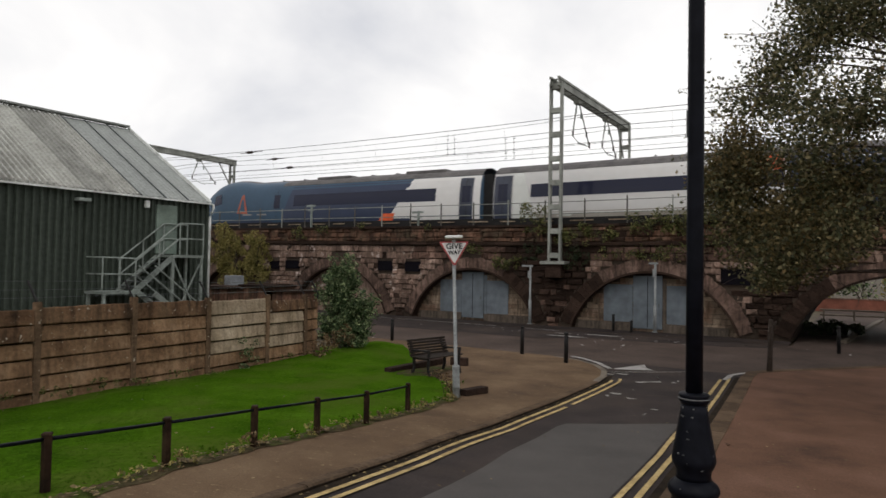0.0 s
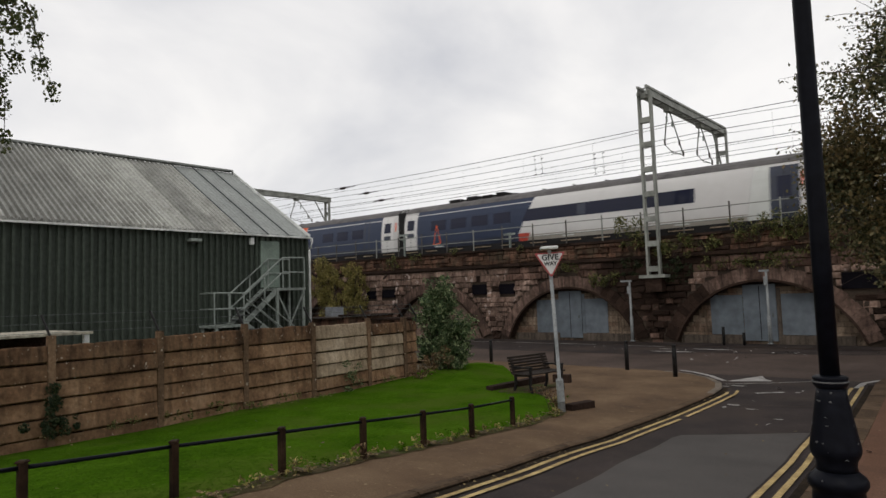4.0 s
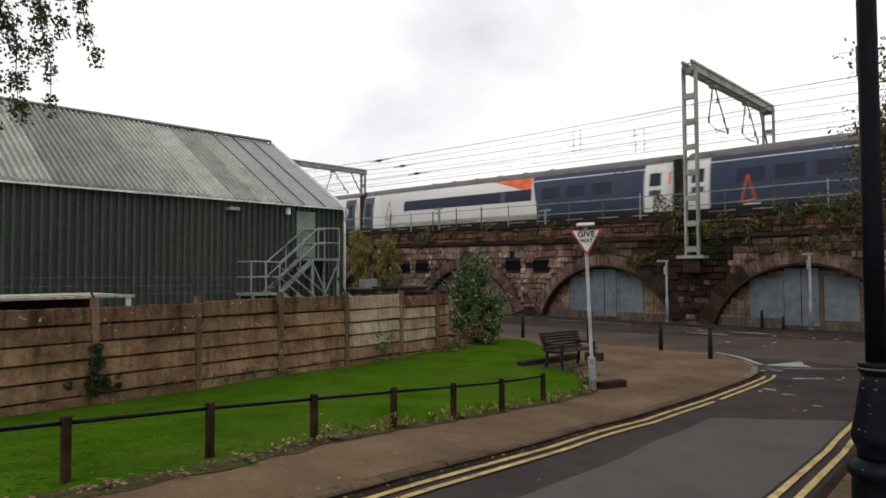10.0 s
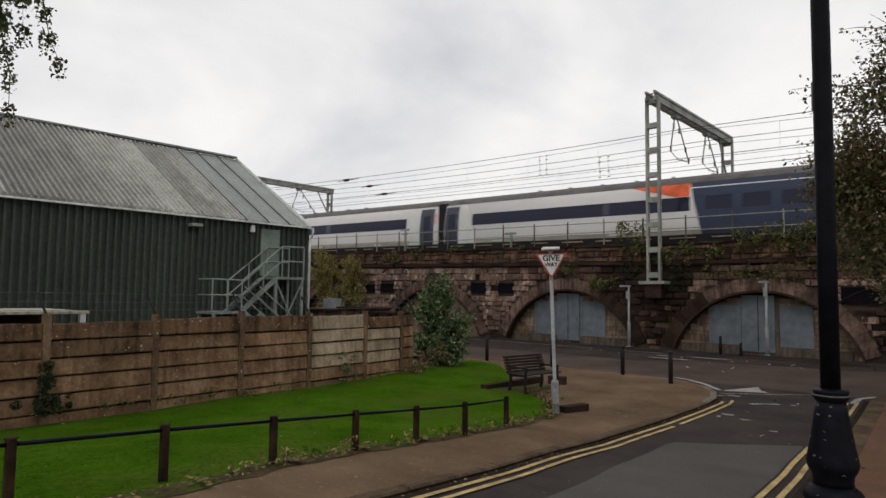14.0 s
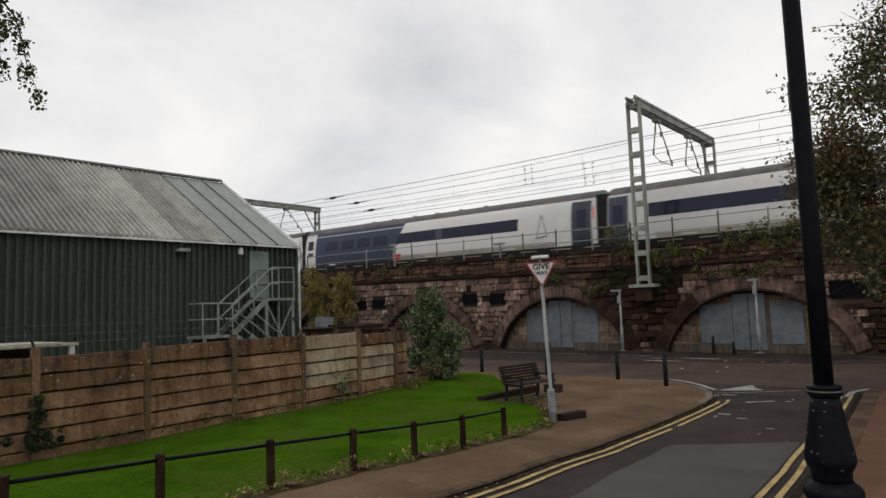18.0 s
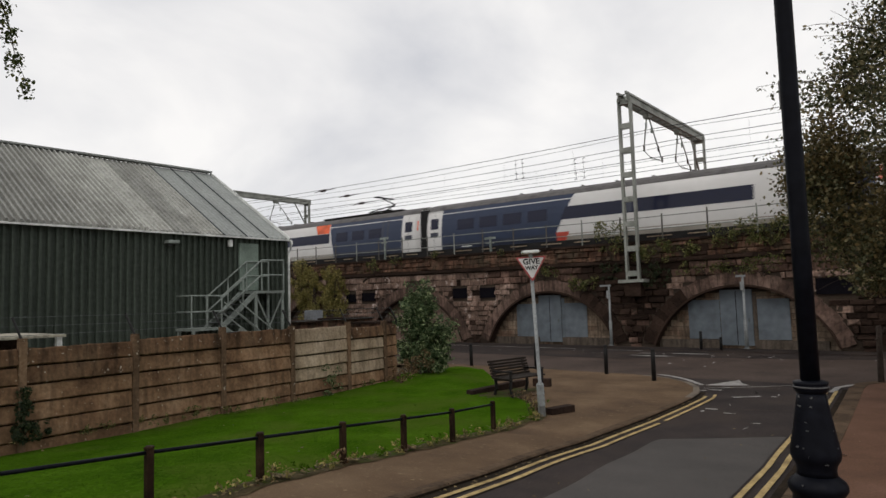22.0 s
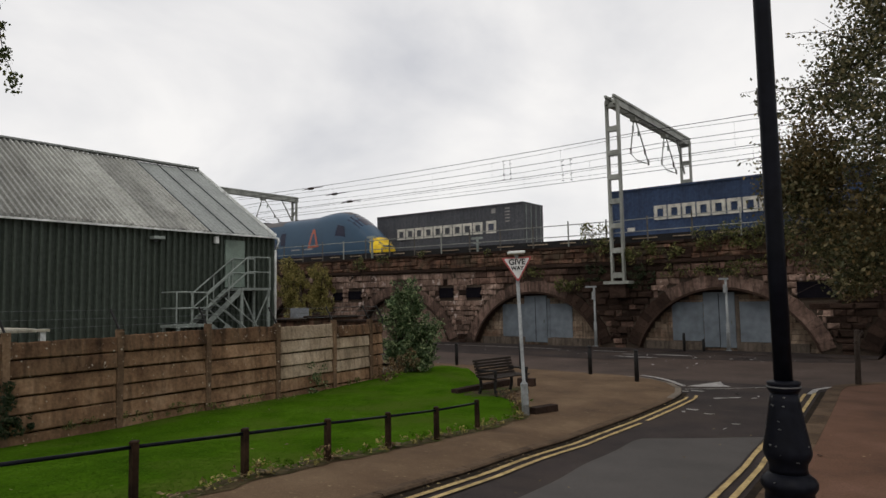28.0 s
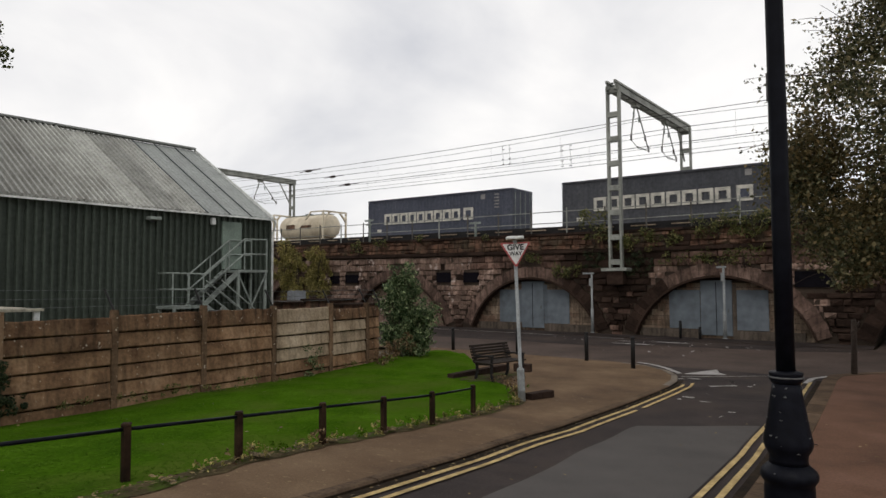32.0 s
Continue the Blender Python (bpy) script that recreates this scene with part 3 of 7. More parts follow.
def kerb(name, pairs, y0, y1, side, mat, label, drop=0.0, width=0.15):
    """Kerb stones laid end to end along an edge."""
    root = thing(name, Matrix(), label, "kerb", "", "structure")
    pts, y = [], y0
    fine = [(interp(pairs, t), t) for t in np.arange(y0, y1, 0.02)]
    last = fine[0]
    for p in fine[1:]:
        if math.dist(last, p) >= 0.92:
            bm = bmesh.new()
            d = Vector((p[0] - last[0], p[1] - last[1], 0)).normalized()
            nrm = Vector((d.y, -d.x, 0)) * side
            a, b = Vector((*last, gz(*last))) + d * 0.008, Vector((*p, gz(*p))) - d * 0.008
            q = [(0, -0.18), (0, -0.02 - drop), (0.02, 0.004 - drop), (width, 0.006 - drop), (width, -0.18)]
            prism(bm, q, lambda u, v: a - nrm * u + Vector((0, 0, v)), lambda u, v: b - nrm * u + Vector((0, 0, v)))
            part("kerb_stone", bm, M_KERB if side > 0 and p[1] > 15.6 else mat, root)
            # a thin dark strip covers the face of each left kerb stone
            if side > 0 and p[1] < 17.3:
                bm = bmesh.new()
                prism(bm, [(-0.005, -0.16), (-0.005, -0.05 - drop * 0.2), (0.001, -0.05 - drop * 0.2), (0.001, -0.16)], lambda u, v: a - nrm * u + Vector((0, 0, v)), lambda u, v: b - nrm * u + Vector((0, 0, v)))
                part("mud_splash", bm, M_KERBSIDE, root, "dark strip on the kerb face")
            last = p


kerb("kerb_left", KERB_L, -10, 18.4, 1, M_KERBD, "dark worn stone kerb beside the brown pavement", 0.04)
kerb("kerb_right", KERB_R, -10, 27.2, -1, M_KERBD, "worn stone kerb beside the red paving", 0.0, 0.3)


def line(name, pairs, offset, y0, y1, width, mat, label, worn=0.0, seed=3):
    rng = random.Random(seed)
    verts, faces = [], []
    ys = np.arange(y0, y1, 0.3)
    for y in ys:
        x = interp(pairs, y) + offset
        w = width / 2 * (1 + rng.uniform(-0.06, 0.06))
        for dx in (-w, w):
            verts.append((x + dx, y, gz(x, y) - 0.083))
    for i in range(len(ys) - 1):
        if rng.random() >= worn:
            faces.append((2 * i, 2 * i + 1, 2 * i + 3, 2 * i + 2))
    return tagged(soup(name, verts, faces, mat), label, "road marking" if mat is not M_KERBSIDE else "gutter dirt", "double yellow lines" if mat is M_YELLOW else "", "structure")


line("gutter_dirt_1", KERB_L, 0.055, -10, 16.2, 0.11, M_KERBSIDE, "dark damp dirt in the gutter")
line("gutter_dirt_2", KERB_R, -0.07, -10, 18.2, 0.14, M_KERBSIDE, "dark damp dirt in the gutter", 0.0, 4)
line("yellow_line_1", KERB_L, 0.165, -10, 15.6, 0.07, M_YELLOW, "worn yellow no-parking line", 0.012)
line("yellow_line_2", KERB_L, 0.345, -10, 15.9, 0.07, M_YELLOW, "worn yellow no-parking line", 0.02, 5)
line("yellow_line_3", KERB_R, -0.24, -10, 17.6, 0.07, M_YELLOW, "worn yellow no-parking line", 0.02, 7)
line("yellow_line_4", KERB_R, -0.42, -10, 17.4, 0.07, M_YELLOW, "worn yellow no-parking line", 0.012, 9)
M_RAILP = material("dull brown-grey railing post", (0.10, 0.092, 0.08), 0.8, scale=3, spec=0.1)

# ---- viaduct ----
FACE, BACK, PITCH, HALF, RISE, RING = 28.6, 39.6, 8.95, 3.55, 2.5, 0.62
RAD = (HALF**2 + RISE**2) / (2 * RISE)
CENTRES = [-7.45 + PITCH * k for k in range(-7, 5)]
TOPZ = 4.5
GRADE = 0.0105


def rise(x):
    """The railway climbs gently towards -x, west of the first portal."""
    return GRADE * max(0.0, -12.0 - x)


def climb(ob, z0=0.0, full=False):
    """Lift the upper part of a mesh with the gradient; z0 is the height of its origin."""
    for v in ob.data.vertices:
        k = 1.0 if full else min(max((v.co.z + z0 - 3.0) / 0.69, 0), 1)
        v.co.z += rise(v.co.x) * k


viaduct = thing("viaduct", Matrix(), "old sandstone railway viaduct with boarded-up arches and plants on its parapet", "viaduct", "", "structure")


def arc(c, a0, a1, n, rad=RAD):
    """Points on an arch ring; the angle counts from straight up, to the right."""
    return [(c + rad * math.sin(a), RISE - RAD + rad * math.cos(a)) for a in np.linspace(a0, a1, n)]


AMAX = math.asin(HALF / RAD)
for c0, c1 in zip(CENTRES, CENTRES[1:]):
    poly = arc(c0, 0, AMAX, 12) + [(c0 + HALF, -0.3), (c1 - HALF, -0.3)] + arc(c1, -AMAX, 0, 12) + [(c1, TOPZ), (c0, TOPZ)]
    bm = bmesh.new()
    prism(bm, poly, lambda u, v: (u, FACE + 0.05, v), lambda u, v: (u, BACK, v))
    part("pier", bm, M_MORTAR, viaduct)
for c in (CENTRES[0], CENTRES[-1]):
    s = -1 if c == CENTRES[0] else 1
    part("abutment", B((min(c, c + 340 * s), max(c, c + 340 * s), FACE + 0.05, BACK, -0.3, TOPZ)), M_MORTAR, viaduct)

OPEN = 8  # the arch that the road runs through
for k, c in enumerate(CENTRES):
    n = 33
    for i in range(n):
        a0, a1 = -AMAX + 2 * AMAX * i / n + 0.0012, -AMAX + 2 * AMAX * (i + 1) / n - 0.0012
        if c < -40 or c > 20:
            continue
        q = arc(c, a0, a1, 3, RAD + 0.003) + arc(c, a1, a0, 3, RAD + RING * (0.9 + 0.13 * ((i * 7 + k * 3) % 5) / 5))
        bm = bmesh.new()
        d = 0.05 + 0.008 * ((i * 5) % 3)
        prism(bm, q, lambda u, v: (u, FACE - d, v), lambda u, v: (u, FACE + 0.35, v))
        xm = c + RAD * math.sin((a0 + a1) / 2)
        part("arch_stone", bm, M_SOOTSHADE if -14.6 < xm < -9.5 or -3.4 < xm < -0.6 else M_VOUS, viaduct)
    if -40 < c < 20:
        lip = arc(c, -AMAX, AMAX, 30, RAD - 0.02) + arc(c, AMAX, -AMAX, 30, RAD + 0.07)
        bm = bmesh.new()
        prism(bm, lip, lambda u, v: (u, FACE - 0.11, v), lambda u, v: (u, FACE + 0.3, v))
        part("arch_lip", bm, M_SOOTSHADE, viaduct)
    if k != OPEN:
        poly = [(c - HALF, -0.3)] + arc(c, -AMAX, AMAX, 25) + [(c + HALF, -0.3)]
        bm = bmesh.new()
        prism(bm, poly, lambda u, v: (u, FACE + 0.4, v), lambda u, v: (u, FACE + 0.8, v))
        part("infill_wall", bm, M_MORTAR if -18 < c < 0 else M_STONE, viaduct)
        if -18 < c < 0:
            z, row = -0.1, 0
            while z < RISE:
                hz = 0.19 + 0.05 * ((row * 2) % 3)
                x = c - HALF - (0.31 if row % 2 else 0.0)
                while x < c + HALF:
                    x1 = x + random.uniform(0.3, 0.85)
                    lim = math.sqrt(max(0, RAD**2 - (z + hz - 0.03 - RISE + RAD) ** 2)) if z + hz > 0 else HALF
                    a, b = max(x, c - lim), min(x1, c + lim)
                    if b - a > 0.12:
                        part("infill_stone", B((a + 0.008, b - 0.008, FACE + 0.372, FACE + 0.42, z + 0.008, z + hz - 0.008)), M_INFILL, viaduct)
                    x = x1
                z += hz
                row += 1

VENTS = [(-29.05, 2.6, 1.15, 0.5), (-30.6, 2.55, 0.9, 0.5), (-21.9, 2.62, 1.0, 0.54), (-20.05, 2.6, 1.0, 0.54), (-3.9, 2.38, 1.35, 0.62)]


def stone(x0, x1, z0, z1, d):
    """A face stone: a block with its front edges dressed off."""
    e = min(0.035, (x1 - x0) / 4)
    j = lambda: random.uniform(-0.045, 0.045)
    bk = [(x0, FACE + 0.1, z0), (x1, FACE + 0.1, z0), (x1, FACE + 0.1, z1), (x0, FACE + 0.1, z1)]
    md = [(x0, FACE + 0.02, z0), (x1, FACE + 0.02, z0), (x1, FACE + 0.02, z1), (x0, FACE + 0.02, z1)]
    fr = [(x0 + e + j(), FACE - d + j(), z0 + e), (x1 - e + j(), FACE - d + j(), z0 + e), (x1 - e + j(), FACE - d + j(), z1 - e), (x0 + e + j(), FACE - d + j(), z1 - e)]
    v = bk + md + fr
    f = [(8, 9, 10, 11)] + [(a + o, (a + 1) % 4 + o, (a + 1) % 4 + o + 4, a + o + 4) for o in (0, 4) for a in range(4)]
    return v, f


def ring_edge(z):
    """Half the width that an arch with its ring takes up at height z, or 0 above it."""
    t = RAD + RING + 0.02
    h = z - (RISE - RAD)
    return math.sqrt(max(0, t * t - h * h))


def courses(z0, z1, heights, lengths, mat, near, rest_name, arches, proud):
    single, rest_v, rest_f = 0, [], []
    z = z0
    while z < z1 - 0.06:
        h = min(random.uniform(*heights), z1 - z)
        x = -50.0 + random.uniform(0, 0.5)
        while x < 22:
            ln = random.uniform(*lengths)
            a, b = x, x + ln
            x = b
            pieces = [(a, b)]
            if arches:
                w = ring_edge(z + h * 0.3)
                for c in CENTRES:
                    pieces = [p for q in pieces for p in ((q[0], min(q[1], c - w)), (max(q[0], c + w), q[1])) if p[1] - p[0] > 0.09] if w else pieces
                for vx, vz, vw, vh in VENTS:
                    if vz - vh / 2 - h < z < vz + vh / 2:
                        pieces = [p for q in pieces for p in ((q[0], min(q[1], vx - vw / 2)), (max(q[0], vx + vw / 2), q[1])) if p[1] - p[0] > 0.09]
            for p in pieces:
                v, f = stone(p[0] + 0.008, p[1] - 0.008, z + 0.008, z + h - 0.008, random.uniform(*proud))
                mx = (p[0] + p[1]) / 2
                flaked = arches and z < 1.7 and -13.4 < mx < -10.4 and random.random() < 0.45
                dirty = random.random() < 0.03 or arches and (abs(mx + 12.0 + 0.3 * math.sin(z * 3)) < 1.0 + 0.42 * z + random.uniform(-0.3, 0.3) or -3.4 < mx < -1.0 and z < 1.9 or z < 0.2) or not arches and -12.5 < mx < -8.5 and random.random() < 0.5
                if near[0] < p[0] < near[1] and single < 290 or dirty or arches and z > 2.75 and mx > -20 and mx < -2:
                    single += 0 if dirty else 1
                    soup("stone", v, f, M_STONED if flaked else M_SOOTSHADE if dirty else M_STONED if arches and z > 2.75 else mat, viaduct)
                else:
                    o = len(rest_v)
                    rest_v += v
                    rest_f += [tuple(i + o for i in q) for q in f]
        z += h
    tagged(soup(rest_name, rest_v, rest_f, mat, viaduct), "", "", "", "stuff")


courses(-0.1, 3.68, (0.17, 0.33), (0.25, 0.85), M_STONE, (-19, -4), "far_stones", True, (-0.03, 0.11))
courses(3.86, 4.56, (0.2, 0.33), (0.3, 0.9), M_UPPER, (-24, -8), "far_parapet_stones", False, (-0.02, 0.07))
for i in range(70):
    x = -50 + i * 1.03
    part("string_stone", B((x, x + 1.02, FACE - 0.13 - 0.015 * (i % 3), FACE + 0.2, 3.69, 3.85)), M_SOOTSHADE, viaduct)
    part("coping_stone", B((x, x + 1.02, FACE - 0.08 - 0.01 * (i % 4), FACE + 0.4, 4.57, 4.67 + 0.008 * (i % 3))), M_SOOTSHADE, viaduct)
part("string_course", B((-90, -50.0, FACE - 0.13, FACE + 0.2, 3.69, 3.85), (22.1, 60, FACE - 0.13, FACE + 0.2, 3.69, 3.85)), M_SOOTSHADE, viaduct)
part("coping", B((-90, -70.0, FACE - 0.08, FACE + 0.4, 4.57, 4.67), (-70, -50.0, FACE - 0.08, FACE + 0.4, 4.57, 4.67), (22.1, 60, FACE - 0.08, FACE + 0.4, 4.57, 4.67), (-90, 60, BACK - 0.45, BACK, 4.57, 4.67)), M_SOOTSHADE, viaduct)
for ob in viaduct.children:
    climb(ob)
for vx, vz, vw, vh in VENTS:
    vent = thing("vent_opening", pose(vx, FACE, vz), "black-painted boarded vent opening in the stone wall", "vent", "vent openings")
    part("frame", B((-vw / 2, vw / 2, -0.03, 0.05, vh / 2 - 0.05, vh / 2), (-vw / 2, vw / 2, -0.03, 0.05, -vh / 2, -vh / 2 + 0.05), (-vw / 2, -vw / 2 + 0.05, -0.03, 0.05, -vh / 2, vh / 2), (vw / 2 - 0.05, vw / 2, -0.03, 0.05, -vh / 2, vh / 2)), M_VENT, vent)
    part("board", B((-vw / 2 + 0.05, vw / 2 - 0.05, 0.0, 0.05, -vh / 2 + 0.05, vh / 2 - 0.05)), M_VENT, vent)
    for i in range(4):
        zz = -vh / 2 + vh * (i + 1) / 5
        part("slat", B((-vw / 2 + 0.05, vw / 2 - 0.05, -0.015, 0.0, zz - 0.02, zz + 0.02)), M_VENT, vent)

# steel doors in the arches
for n, c in enumerate((-16.45, -7.6)):
    door = thing(f"door_{n + 1}", pose(c, FACE + 0.35, 0), "blue-grey steel arch door between two fixed panels", "door", "arch doors", "structure")
    part("door_leaf", B((-0.65, 0.62, -0.07, 0, 0.03, 2.36), bevel=0.012), M_DOOR, door)
    part("side_panel", B((-2.0, -0.68, -0.03, 0, 0.28, 1.95), bevel=0.01), M_DOOR, door)
    part("side_panel", B((0.79, 2.0, -0.03, 0, 0.28, 1.95), bevel=0.01), M_DOOR, door)
    part("jamb", B((0.63, 0.775, -0.02, 0.02, 0.0, 2.2)), M_DOOR if c < -10 else M_SKIRT, door)
    part("seam", B((-0.025, 0.0, -0.078, -0.07, 0.06, 2.3)), M_VENT, door)
    for z in (0.5, 1.2, 1.9):
        part("hinge", B((-0.66, -0.55, -0.09, -0.07, z, z + 0.09)), M_DOOR, door)
    part("handle", B((0.45, 0.5, -0.11, -0.07, 1.0, 1.16)), M_GALVD, door)
    part("head_board", B((-0.9, 0.9, -0.02, 0.01, 2.37, 2.44)), M_SOOTSHADE, door)
    part("plinth", B((-3.3, -0.68, -0.06, 0.03, -0.1, 0.26)), M_SKIRT, door)
    part("plinth", B((0.64, 3.3, -0.06, 0.03, -0.1, 0.26)), M_SKIRT, door)
part("hatch", B((-2.5, -2.2, -0.02, 0.02, 1.0, 1.35), bevel=0.008), M_INFILL, door, "small buff hatch beside the door")

# slim pale poles before the wall
for x, tall in ((-12.72, 2.72), (-7.0, 2.9)):
    pole = thing("wall_pole", pose(x, 27.75, 0.01), "slim pale grey pole with a small lamp arm before the viaduct", "pole", "wall poles")
    part("shaft", T([(0, 0, 0), (0, 0, 1.1), (0, 0, 1.12), (0, 0, tall)], r=[0.075, 0.07, 0.05, 0.045]), M_POLE, pole, "", True)
    part("base_plate", B((-0.1, 0.1, -0.1, 0.1, 0, 0.02)), M_POLE, pole)
    part("arm", B((-0.42 if x < -10 else -0.26, 0.1, -0.05, 0.05, tall - 0.06, tall + 0.02), bevel=0.01), M_POLE, pole)
    part("lamp_box", B((-0.09, 0.03, -0.1, 0.02, tall - 0.6, tall - 0.25), bevel=0.015), M_POLE, pole)

# railing on the parapet
railing = thing("parapet_railing", pose(0, FACE + 0.25, 4.67), "pale galvanised tube railing along the viaduct parapet", "railing", "", "structure")
for i in range(40):
    x = -62 + i * 1.98
    part("post", B((x - 0.028, x + 0.028, -0.025, 0.025, 0, 1.22 + 0.06 * (i % 3 == 0)), (x - 0.08, x + 0.08, -0.06, 0.06, 0, 0.02)), M_RAILP if i % 4 else M_MAST, railing)
for z in (0.54, 1.1):
    part("rail", T([(-63, 0, z), (-30, 0, z + 0.01), (-12, 0, z), (16, 0, z)], r=0.024, n=6), M_MAST, railing)
# the trough's black colour paints the shade along the track edge
part("cable_trough", B((-63, -12, 0.4, 0.75, -0.35, 0.2), (-63, -12, 0.75, 0.8, -0.35, 0.42), (-12, 16, 0.4, 0.75, -0.35, 0.2), (-12, 16, 0.75, 0.8, -0.35, 0.42)), M_TU, railing, "lineside cable trough, coloured black for the shaded gap behind the railing")
for i in range(40):
    x = -60 + i * 1.87
    part("trough_cover", B((x, x + 0.85 + 0.15 * (i % 3), 0.34, 0.4, 0.22, 0.27)), M_CONCL, railing, "pale cable tray cover")

for ob in railing.children:
    climb(ob, 4.67)

# T-headed marker posts beside the track
for x, tall in ((-28.04, 1.9), (-20.07, 1.35)):
    mk = thing("lineside_post", pose(x, FACE + 0.5, 4.2 + rise(x)), "pale grey lineside post with a crossboard", "post", "lineside posts")
    part("shaft", B((-0.05, 0.05, -0.05, 0.05, 0, tall)), M_GALV, mk)
    part("crossboard", B((-0.38, 0.38, -0.07, -0.05, tall - 0.14, tall - 0.02), bevel=0.01), M_GALV, mk)
    part("lower_board", B((-0.26, 0.26, -0.07, -0.05, tall - 0.38, tall - 0.3), bevel=0.01), M_GALV, mk)

# tracks
RAILZ, NEAR_T, FAR_T = 4.45, 31.5, 35.15
trackbed = thing("trackbed", Matrix(), "ballasted double railway track on the viaduct", "railway track", "", "structure")
bm = B((-360, -12, FACE + 0.45, BACK - 0.45, 3.9, 4.24), (-12, 360, FACE + 0.45, BACK - 0.45, 3.9, 4.24))
part("ballast", bm, M_EARTH, trackbed)
for y in (NEAR_T, FAR_T):
    for s in (-0.7175, 0.7175):
        part("rail", B(*[q for a, b in ((-360, -12), (-12, 360)) for q in ((a, b, y + s - 0.035, y + s + 0.035, 4.3, RAILZ), (a, b, y + s - 0.07, y + s + 0.07, 4.29, 4.31))]), M_WAGON, trackbed)
    bm = bmesh.new()
    for i in range(200):
        box(bm, -80 + i * 0.65, -80 + i * 0.65 + 0.25, y - 1.3, y + 1.3, 4.2, 4.3)
    tagged(part("sleepers", bm, M_POSTC, trackbed), "", "", "", "stuff")

for ob in trackbed.children:
    climb(ob)

# overhead line portals
BEAMZ = 11.36


def portal(x):
    g = thing("overhead_portal", pose(x, 0, 0), "weathered grey steel lattice portal over the railway", "gantry", "overhead portals")
    for y, z0 in ((28.25, 2.95), (38.9, 3.2)):
        mast = part("mast", BEAM(*[((s, y, z0), (s, y, BEAMZ - 0.02)) for s in (-0.27, 0.27)], w=0.22, h=0.10), M_MAST, g)
        for k in range(8):
            z = z0 + 0.15 + k * (BEAMZ - z0 - 0.5) / 7
            part("batten", B((-0.215, 0.215, y - 0.11, y + 0.11, z, z + 0.24)), M_MAST, mast)
        part("base_plate", B((-0.6, 0.6, y - 0.35, y + 0.35, z0 - 0.14, z0)), M_MAST, mast)
        if y < 30:
            part("bracket", B((-0.38, 0.38, y - 0.2, y + 0.4, z0 - 0.75, z0 - 0.14)), M_SOOTSHADE, mast, "dark stone corbel block")
    bm = BEAM(*[((s, 27.95, BEAMZ + z), (s, 39.2, BEAMZ + z)) for s in (-0.2, 0.2) for z in (-0.2, 0.14)], w=0.1, h=0.11)
    top = part("cross_beam", bm, M_MAST, g)
    for sx in (-0.2, 0.2):
        part("web", B((sx - 0.006, sx + 0.006, 27.95, 39.2, BEAMZ - 0.16, BEAMZ + 0.1)), M_MAST, top)
    for k in range(13):
        y = 28.4 + k * 0.86
        part("rung", B((-0.19, 0.19, y - 0.05, y + 0.05, BEAMZ - 0.23, BEAMZ - 0.2)), M_MAST, top)
        part("rung", B((-0.19, 0.19, y - 0.05, y + 0.05, BEAMZ + 0.16, BEAMZ + 0.19)), M_MAST, top)
    part("knee_brace", BEAM(((0, 38.6, BEAMZ - 2.0), (0, 37.4, BEAMZ - 0.15)), w=0.08, h=0.08), M_MAST, g)
    for y, low in ((NEAR_T, 2.15), (FAR_T + 0.75, 2.0)):
        hang = part("drop_frame", BEAM(((0, y - 0.55, BEAMZ - 0.2), (0, y - 1.2, BEAMZ - low)), ((0, y - 0.45, BEAMZ - 0.2), (0, y + 1.2, BEAMZ - low - 0.15)), w=0.05, h=0.05), M_MAST, g)
        part("hanger_plate", B((-0.14, 0.14, y - 0.75, y - 0.3, BEAMZ - 0.45, BEAMZ - 0.2)), M_MAST, hang)
        part("registration_arm", T([(0, y - 1.2, BEAMZ - low), (0, y - 0.2, BEAMZ - low - 0.28), (0, y + 1.25, BEAMZ - low - 0.15)], r=0.02, n=6), M_MAST, hang)
        part("steady_arm", T([(0, y - 0.5, BEAMZ - low - 0.2), (0.4, y - 0.2, BEAMZ - low - 0.42)], r=0.016, n=6), M_WIRE, hang)
        for dy, dz in ((-0.75, -0.85), (-0.05, -0.95), (0.75, -1.75), (1.2, -low - 0.1), (-1.15, -low + 0.1)):
            part("insulator", lathe([(0.02, -0.15), (0.055, -0.11), (0.035, -0.07), (0.06, -0.02), (0.035, 0.03), (0.06, 0.08), (0.03, 0.15)], 8, (0, y + dy, BEAMZ + dz)), M_GALV if dz > -1 else M_INSUL, hang)
    return g


portal_a = portal(-11.73)
portal_b = copy_thing(portal_a, pose(-47.4, 0, rise(-47.4)))

wires = thing("overhead_wires", Matrix(), "dark overhead contact and catenary wires along both tracks", "overhead wire", "", "structure")
SPANS = [(-83.1, -47.4), (-47.4, -11.73), (-11.73, 24.0)]


def strand(name, y, z, sag, r, sway=0.15):
    """One wire over all spans: its height at the portals, the sag between them and a slight zigzag."""
    for k, (a, b) in enumerate(SPANS):
        part(name, T([(x, y + sway * math.cos((x + 11.73) * math.pi / 35.7), z - sag * (1 - ((2 * x - a - b) / (b - a)) ** 2)) for x in np.linspace(a, b, 13)], r=r, n=5), M_WIRE, wires)


